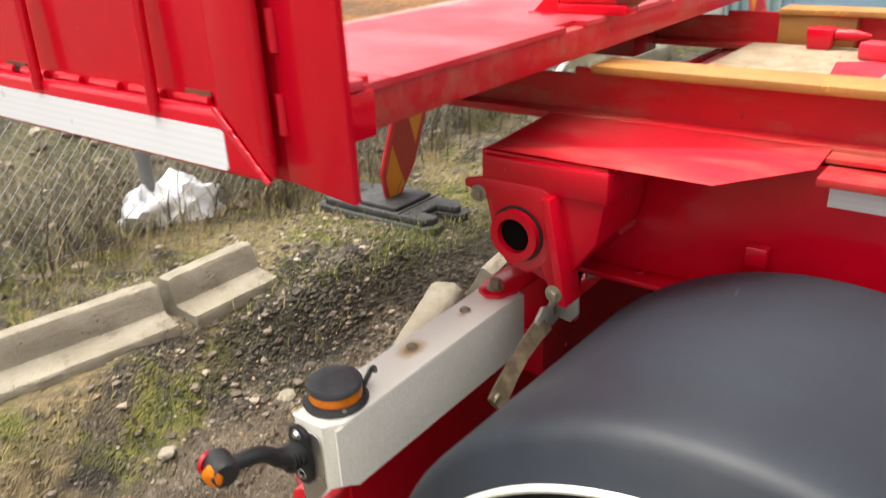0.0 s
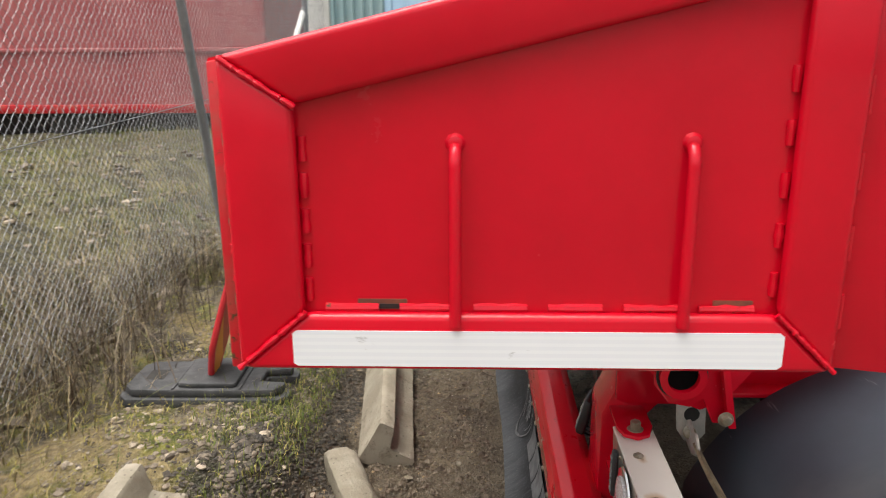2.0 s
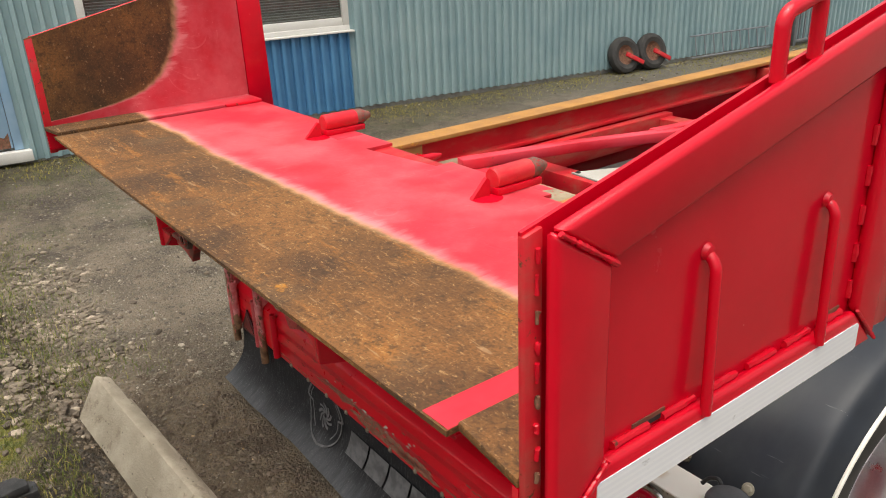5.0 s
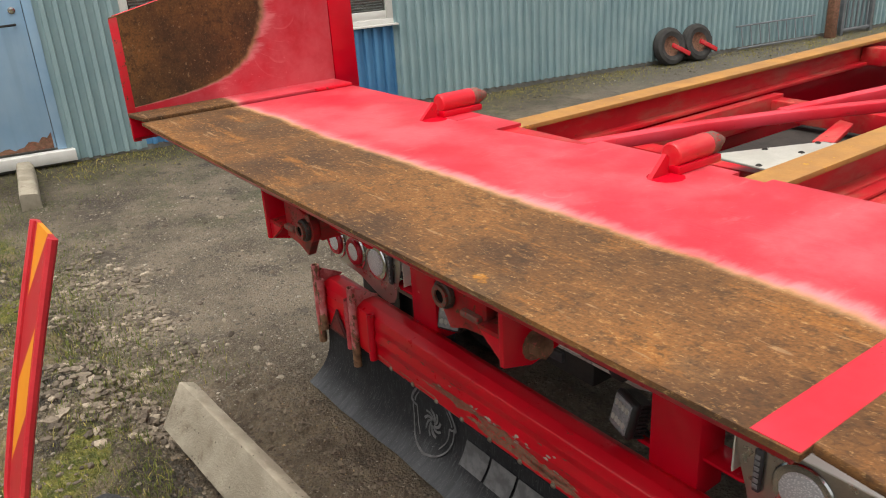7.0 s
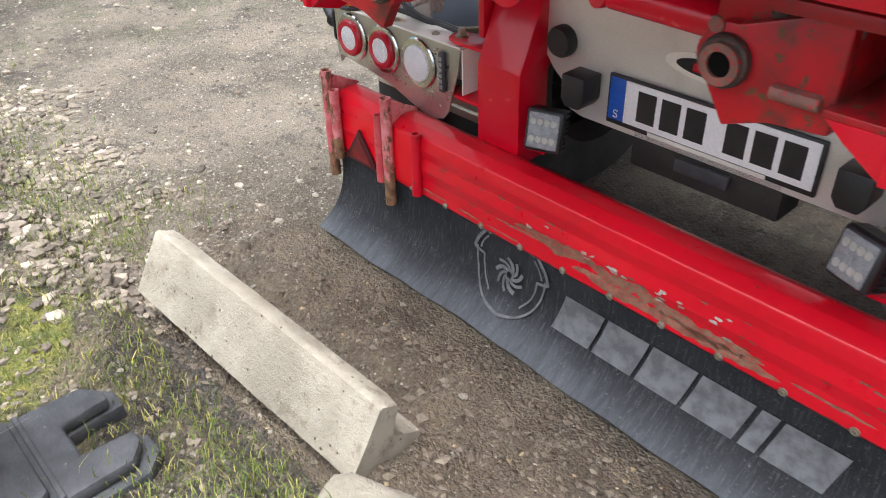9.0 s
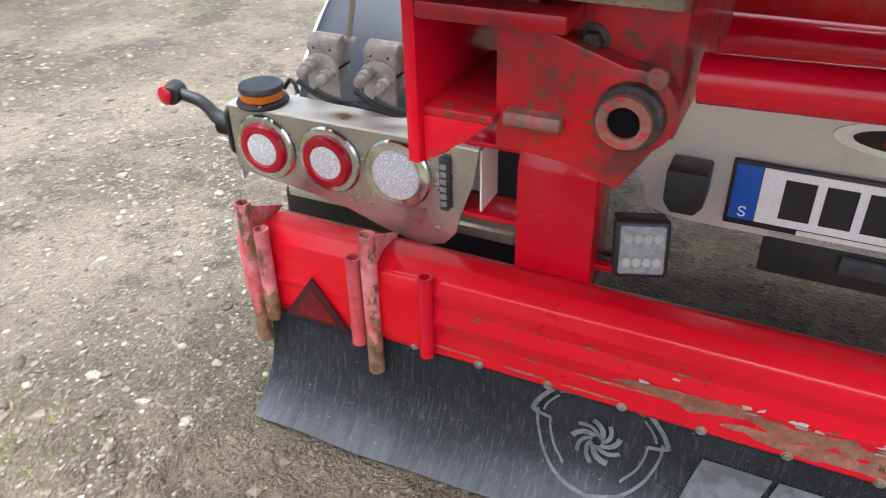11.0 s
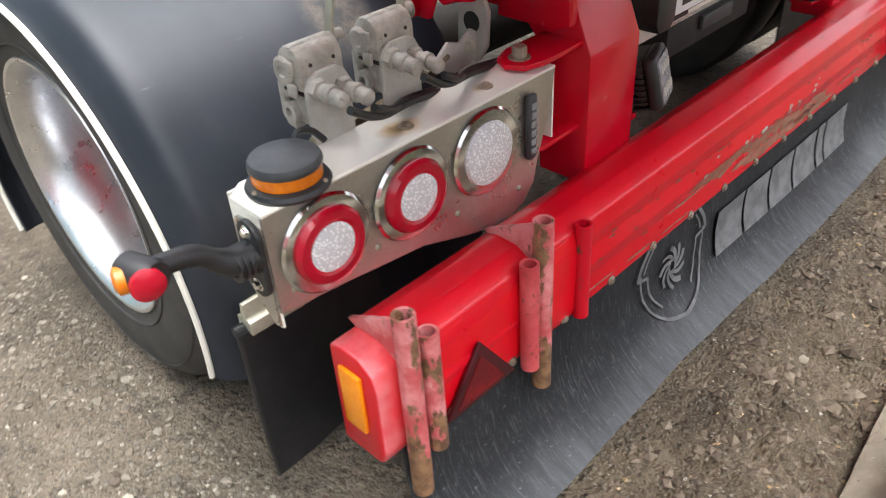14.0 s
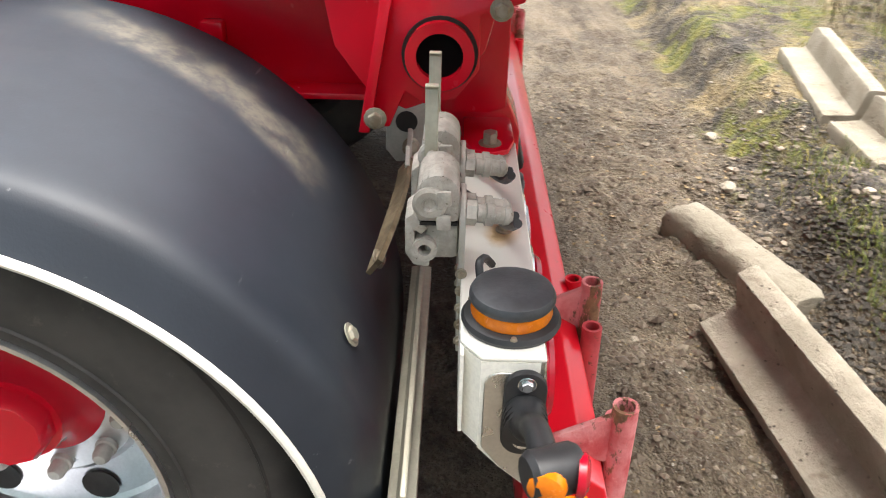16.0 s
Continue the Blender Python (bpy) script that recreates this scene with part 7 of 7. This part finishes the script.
M["whitepost"] = plain("white_painted_steel", (0.74, 0.74, 0.72), (0.66, 0.66, 0.63), 0.5, 0.0, 8.0, 120.0, 0.1, 0.001, speck=(0.35, 0.25, 0.18), speck_at=0.7)


def fence():
    th = thing("chain_link_fence", "galvanised chain-link fence on grey steel posts", "fence")
    a, b = Vector((4.4, -2.38, 0)), Vector((-6.75, -1.98, 0))
    n = (b - a).length
    d = (b - a).normalized()
    for x in (3.1, 0.18, -2.95, -5.7):
        p = a + d * ((a.x - x) / abs(d.x))
        z = float(height(p.x, p.y))
        part("fence_post", rod((p.x, p.y, z - 0.1), (p.x + (0.62 if x == -2.95 else 0.02), p.y, 2.35), 0.029, 14), M["galv"], th, "grey steel fence post")
    # woven wires, as two sets of zigzag strips
    pitch, low, high = 0.056, 0.16, 2.3
    vs, fs = [], []
    up = int((high - low) / (pitch / 2))
    cols = int(n / pitch)
    r = 0.0013
    for c in range(cols):
        for sgn in (1, -1):
            base = len(vs)
            for k in range(up + 1):
                s = (c + 0.25 * sgn * (1 if k % 2 else -1) + (0.5 if sgn < 0 else 0.0)) * pitch
                p = a + d * s
                z = low + k * pitch / 2
                y = p.y + sgn * 0.0015
                vs += [(p.x - r, y, z), (p.x + r, y, z), (p.x, y + r * 1.6, z)]
            for k in range(up):
                i = base + 3 * k
                for q in range(3):
                    w = (q + 1) % 3
                    fs.append((i + q, i + w, i + 3 + w, i + 3 + q))
    me = bpy.data.meshes.new("wire_mesh")
    me.from_pydata(vs, [], fs)
    me.materials.append(M["galv"])
    ob = new("wire_mesh", me)
    ob.parent = th
    tagged(ob, "woven wire mesh", kind="stuff")
    for z in (0.2, 1.2, 2.28):
        part("tension_wire", rod((a.x, a.y, z), (b.x, b.y, z), 0.0025, 6), M["galv"], th)
    part("brace", rod((-3.12, -2.07, 0.16), (-6.2, -2.03, 2.15), 0.028, 12), M["whitepost"], th, "white leaning brace")
    return th


fence()

# ---------------- white sack ----------------
bm = bmesh.new()
bmesh.ops.create_icosphere(bm, subdivisions=4, radius=1.0)
for v in bm.verts:
    f = noise.noise(v.co * 2.3) * 0.35 + noise.noise(v.co * 6.0) * 0.14 + abs(noise.noise(v.co * 3.1)) * 0.2
    v.co = v.co * (1 + f)
    v.co = Vector((v.co.x * 0.20, v.co.y * 0.11, max(v.co.z, -0.5) * 0.12))
thing("white_sack", "crumpled white plastic sack lying under the fence", "sack", bm, plain("white_plastic_sack", (0.78, 0.79, 0.80), (0.70, 0.72, 0.75), 0.45, 0.0, 12.0, 90.0, 0.3, 0.004), at=pose(0.06, -2.27, 0.22, 0, -8, 5) @ Matrix.Scale(1.25, 4), angle=0.9)


# ---------------- building ----------------
WALL = math.atan2(0.135, 1.0)
# local frame: x runs along the wall (forward), y points into the yard
MW = Matrix.Translation((-6.35, 0, 0)) @ Matrix.Rotation(math.pi / 2 - WALL, 4, "Z") @ Matrix.Diagonal((1, -1, 1, 1))


spots = []
for _ in range(1500):
    q = MW @ Vector((rng.uniform(-0.5, 14.0), 0.06 + 0.75 * rng.random() ** 2.0, 0))
    spots.append((q.x, q.y, 0.006 + 0.022 * rng.random() ** 3))
scatter_stones("wall_foot_litter", "earth crumbs and small litter along the foot of the wall", spots, island_stone("dark_earth_and_pale_scraps", (0.040, 0.034, 0.022), (0.10, 0.085, 0.055), (0.50, 0.46, 0.40)), True)
tufts = []
for _ in range(420):
    q = MW @ Vector((rng.uniform(-0.5, 14.0), 0.05 + 0.6 * rng.random() ** 1.8, 0))
    tufts.append((q.x, q.y, rng.uniform(0.4, 1.0)))
blades("wall_foot_moss", "olive moss and weeds along the foot of the wall", tufts, M["moss"], 0.045, 0.004, 22, 1.0)


def sheet_material(name, a, b):
    k = Nodes(name)
    c = k.mix(k.step(k.noise(2.0, 4.0), 0.3, 0.7), a, b)
    run = k.noise(7.0, 4.0, 0.6, stretch=(1.0, 1.0, 0.08))
    c = k.mix(k.step(run, 0.5, 0.75, 0.0, 0.25), c, tuple(0.62 * v for v in a))
    c = k.mix(k.step(k.noise(60.0, 5.0, 0.75), 0.68, 0.74, 0.0, 0.5), c, (0.20, 0.16, 0.12))
    return k.done(c, 0.45)


M["teal"] = sheet_material("grey_blue_sheet_metal", (0.26, 0.385, 0.41), (0.32, 0.445, 0.46))
M["blue"] = sheet_material("blue_sheet_metal", (0.07, 0.22, 0.42), (0.09, 0.27, 0.48))
M["doorblue"] = sheet_material("pale_blue_door", (0.26, 0.43, 0.60), (0.34, 0.50, 0.64))
M["white"] = plain("white_window_paint", (0.78, 0.77, 0.73), (0.72, 0.71, 0.66), 0.45, 0.0, 6.0, 130.0, 0.1, 0.001, speck=(0.4, 0.36, 0.3), speck_at=0.72)
M["blind"] = plain("grey_blind", (0.74, 0.75, 0.73), (0.66, 0.67, 0.66), 0.6, 0.0, 6.0, 130.0, 0.1, 0.001)
M["plinth"] = concrete("grey_plinth", (0.30, 0.29, 0.27), (0.22, 0.21, 0.19))


def corrugated(name, x0, x1, z0, z1, material, parent, pitch=0.112, depth=0.045, label=""):
    """Trapezoid sheet; local x along the wall, y outward."""
    bm = bmesh.new()
    x = x0
    line = []
    while x < x1:
        for dx, y in ((0.0, 0.0), (0.050, 0.0), (0.060, depth), (0.096, depth), (0.106, 0.0)):
            if x + dx * pitch / 0.112 < x1:
                line.append((x + dx * pitch / 0.112, y))
        x += pitch
    line.append((x1, 0.0))
    low = [bm.verts.new((a, b, z0)) for a, b in line]
    top = [bm.verts.new((a, b, z1)) for a, b in line]
    for i in range(len(line) - 1):
        bm.faces.new((low[i], low[i + 1], top[i + 1], top[i]))
    ob = part(name, bm, material, parent, label, 0.3)
    return ob


def building():
    th = thing("workshop_building", "long workshop clad in grey-blue corrugated sheet metal", "building", at=MW)
    H = 5.0
    core = part("wall", box(-1.98, 30.0, -0.30, -0.03, 0.0, H), M["plinth"], th)
    door0, door1 = -1.22, -0.20
    win = (0.60, 3.38)
    segs = ((-1.98, door0 - 0.08, 0.03, H, "teal"), (door0 - 0.08, door1 + 0.08, 2.25, H, "teal"), (door1 + 0.08, win[0], 0.03, H, "teal"), (win[0], win[1], 0.06, 0.94, "blue"), (win[0], win[1], 2.15, H, "teal"), (win[1], 30.0, 0.06, H, "teal"))
    for x0, x1, z0, z1, m in segs:
        corrugated("cladding", x0, x1, z0, z1, M[m], th, label="blue corrugated sheet" if m == "blue" else "")
    for k in range(90):
        x = 0.085 + k * 0.112 + win[1]
        part("sheet_screw", lathe([(0, 0), (0.008, 0), (0.005, 0.005), (0, 0.006)], (x, 0.022, 0.10), (0, 1, 0), 6), M["dark"], th)
    part("plinth", box(-1.98, 30.0, -0.03, -0.005, -0.2, 0.06), M["plinth"], th)
    part("corner_trim", box(-2.20, -1.94, -0.3, 0.035, 0.0, H, 0.004), M["whitepost"], th, "white corner trim")
    d = part("door", box(door0, door1, -0.03, 0.004, 0.17, 2.2, 0.003), M["doorblue"], th, "pale blue steel door, rusty at its foot")
    for x0, x1, z0, z1 in ((door0 - 0.085, door0 - 0.005, 0.15, 2.28), (door1 + 0.005, door1 + 0.085, 0.15, 2.28), (door0 - 0.085, door1 + 0.085, 2.205, 2.28)):
        part("door_frame", box(x0, x1, -0.03, 0.02, z0, z1, 0.003), M["doorblue"], d)
    rr = random.Random(5)
    pts = [(door0 + 0.02, 0.172)] + [(door0 + 0.02 + (door1 - door0 - 0.04) * i / 24, 0.19 + 0.05 * rr.random() + 0.10 * (abs(i / 12 - 1) ** 3)) for i in range(25)] + [(door1 - 0.02, 0.172)]
    part("rust_edge", prism(pts, "y", 0.0045, 0.0065), M["rust"], d, "flaking rust along the door's foot")
    part("door_sill", box(door0 - 0.15, door1 + 0.15, -0.02, 0.10, 0.04, 0.145, 0.006), M["white"], d, "dirty white door sill")
    part("lock", lathe([(0, 0), (0.032, 0), (0.030, 0.008), (0.012, 0.01), (0.012, 0.014), (0, 0.014)], (door1 - 0.085, 0.004, 1.42), (0, 1, 0), 20), M["chrome"], d, "round steel lock")
    part("door_handle", sweep(bend([(door1 - 0.085, 0.004, 1.30), (door1 - 0.085, 0.055, 1.30), (door1 - 0.22, 0.058, 1.295)], 0.012), 0.010, 10), M["dark"], d, "dark lever handle")
    w = part("window", box(win[0], win[1], -0.03, 0.03, 0.94, 1.0, 0.004), M["white"], th, "white framed window with grey blinds")
    part("window_sill", box(win[0] - 0.04, win[1] + 0.04, 0.0, 0.075, 0.925, 0.945, 0.004), M["white"], w)
    for x in (win[0], win[0] + 1.32, win[1] - 1.40, win[1] - 0.075):
        part("mullion", box(x, x + 0.075, -0.03, 0.028, 1.0, 2.15, 0.004), M["white"], w)
    part("head", box(win[0], win[1], -0.03, 0.028, 2.08, 2.15, 0.004), M["white"], w)
    for x0, x1 in ((win[0] + 0.075, win[0] + 1.32), (win[1] - 1.325, win[1] - 0.075)):
        part("casement", box(x0, x1, -0.02, 0.015, 1.0, 1.085, 0.006), M["white"], w)
        for z in np.arange(1.09, 2.08, 0.028):
            part("blind_slat", prism([(-0.04, z), (-0.018, z + 0.012), (-0.017, z + 0.0135), (-0.039, z + 0.0015)], "x", x0 + 0.02, x1 - 0.02), M["blind"], w)
        part("pane", box(x0, x1, -0.012, -0.008, 1.085, 2.08), M["glass"], w, "window pane")
    part("roof_edge", box(-2.1, 30.1, -0.4, 0.12, H, H + 0.18), M["whitepost"], th)
    part("roof", box(-2.1, 30.1, -9.0, -0.3, H - 0.02, H + 0.1), M["dark"], th)
    part("gable_wall", box(-1.98, -1.9, -9.0, -0.3, 0.0, H), M["teal"], th)
    return th


def glass():
    k = Nodes("window_glass")
    return k.done((0.9, 0.95, 0.95), 0.03, 0.0, 0.5, Transmission_Weight=1.0, IOR=1.45)


M["glass"] = glass()
building()


def spare_wheel(x, tilt):
    """Small wheel with a red swing arm, leaning on the wall."""
    m = MW @ Matrix.Translation((x, 0.20, 0.005)) @ Matrix.Rotation(radians(tilt), 4, "X")
    th = thing("small_wheel", "small dirty rubber wheel on a red arm leaning against the wall", "wheel", group="small wheels", at=m)
    part("tyre", lathe([(0.13, -0.05), (0.19, -0.07), (0.235, -0.055), (0.25, -0.02), (0.25, 0.02), (0.235, 0.055), (0.19, 0.07), (0.13, 0.05)], (0, 0, 0.245), (0, 1, 0), 36), M["tyre"], th)
    part("rim", lathe([(0.0, 0.0), (0.05, 0.01), (0.10, 0.02), (0.135, 0.052), (0.135, -0.05), (0.1, -0.02), (0, -0.02)], (0, 0, 0.245), (0, 1, 0), 28), M["rust"], th)
    a = box(-0.03, 0.03, 0.07, 0.10, -0.02, 0.30, 0.006)
    a.transform(Matrix.Translation((0.0, 0, 0.245)) @ Matrix.Rotation(radians(118), 4, "Y"))
    part("arm", a, M["red_dusty"], th, "red swing arm")
    return th


spare_wheel(7.35, 14)
spare_wheel(7.85, 14)

rk = thing("metal_rack", "low galvanised railing leaning along the wall", "railing", at=MW)
for z in (0.06, 0.36):
    part("rack_rail", rod((8.65, 0.16 - z * 0.2, z), (10.3, 0.16 - z * 0.2, z), 0.012, 8), M["galv"], rk)
for k in range(9):
    x = 8.75 + k * 0.185
    part("rack_bar", rod((x, 0.15, 0.06), (x, 0.088, 0.36), 0.008, 8), M["galv"], rk)

gt = thing("yard_gate", "grey steel yard gate beside a rusty brown post", "gate", at=MW)
part("gate_post", box(10.55, 10.68, 0.1, 0.22, -0.02, 0.62, 0.008), M["rust"], gt, "rusty brown post")
for x in (10.85, 11.55):
    part("gate_upright", box(x, x + 0.06, 0.10, 0.16, -0.01, 2.0, 0.004), M["galv"], gt)
for z in (0.06, 0.9, 1.9):
    part("gate_rail", box(10.85, 11.6, 0.11, 0.15, z, z + 0.04, 0.003), M["galv"], gt)
for k in range(5):
    part("gate_bar", box(10.98 + k * 0.12, 11.0 + k * 0.12, 0.12, 0.14, 0.1, 1.9), M["galv"], gt)


# ---------------- what stands behind the fence ----------------
M["tarp"] = sheet_material("faded_red_tarpaulin", (0.34, 0.075, 0.08), (0.40, 0.11, 0.11))
M["print"] = plain("faded_white_print", (0.52, 0.40, 0.40), (0.46, 0.33, 0.33), 0.6, 0.0, 10.0, 100.0, 0.1, 0.001)


def trailer():
    th = thing("parked_trailer", "parked trailer with a faded red tarpaulin side behind the fence", "trailer", at=pose(-8.6, -7.4, -0.15, 0, 0, -90))
    rows = [[(x, 0.02 * math.sin(x * 4.0) * (1 - z / 3.4), 0.75 + z) for x in np.linspace(-4.2, 7.5, 80)] for z in (0, 0.4, 0.9, 1.5, 2.2, 2.9)]
    s = part("tarpaulin", sheet(rows, 0.02), M["tarp"], th)
    part("roof", box(-4.2, 7.5, -2.5, 0.05, 3.64, 3.72), M["whitepost"], th)
    part("end_wall", box(-4.22, -4.16, -2.5, 0.0, 0.75, 3.65), M["tarp"], th)
    part("side_rail", box(-4.25, 7.55, -0.04, 0.06, 0.66, 0.78, 0.01), M["red_dusty"], th)
    part("top_rail", box(-4.25, 7.55, -0.03, 0.05, 1.50, 1.56, 0.01), M["tarp"], s)
    part("under_frame", box(-4.0, 7.3, -2.4, -0.3, 0.25, 0.66), M["dark"], th)
    oval = [(0.9 + 0.85 * math.cos(a), 1.41 + 0.22 * math.sin(a)) for a in [2 * math.pi * i / 40 for i in range(41)]]
    part("oval_print", sheet([[(x, 0.048, z) for x, z in oval], [(0.9 + (x - 0.9) * 0.94, 0.048, 1.41 + (z - 1.41) * 0.86) for x, z in oval]], 0.004), M["print"], s)
    for x0, x1, z in ((0.45, 1.35, 1.37), (0.05, 0.25, 0.92), (0.32, 1.2, 0.92), (1.28, 1.5, 0.92)):
        part("print_bar", box(x0, x1, 0.044, 0.049, z, z + 0.09), M["print"], s)
    for x in (-2.6, -1.4, 5.2):
        part("wheel", lathe([(0.0, 0), (0.28, 0), (0.30, 0.02), (0.48, 0.03), (0.5, 0.06), (0.5, 0.24), (0.48, 0.27), (0, 0.27)], (x, -0.1, 0.42), (0, -1, 0), 36), M["tyre"], th)
    return th


trailer()
bb = thing("blue_barrier", "blue and white metal barrier far behind the fence", "barrier", at=pose(-16.0, -3.9, 0.05, 0, 0, -90))
part("panel", box(-2.5, 2.5, -0.05, 0.05, 0.80, 1.28, 0.02), M["blue"], bb)
part("dark_panel", box(-2.5, 2.5, -0.03, 0.03, 1.285, 1.62, 0.01), M["dark"], bb)
part("panel", box(-2.5, 2.5, -0.05, 0.05, 1.625, 1.74, 0.02), M["blue"], bb)
part("top_bar", box(-2.5, 2.5, -0.06, 0.06, 1.75, 1.86, 0.02), M["whitepost"], bb)
for x in (-2.4, 0, 2.4):
    part("leg", box(x - 0.04, x + 0.04, -0.04, 0.04, -0.05, 1.8, 0.01), M["whitepost"], bb)
wl2 = box(-10.4, -10.2, -3.9, -1.9, -0.1, 1.10, 0.012)
thing("low_wall", "low grey concrete wall behind the fence", "wall", wl2, M["plinth"])
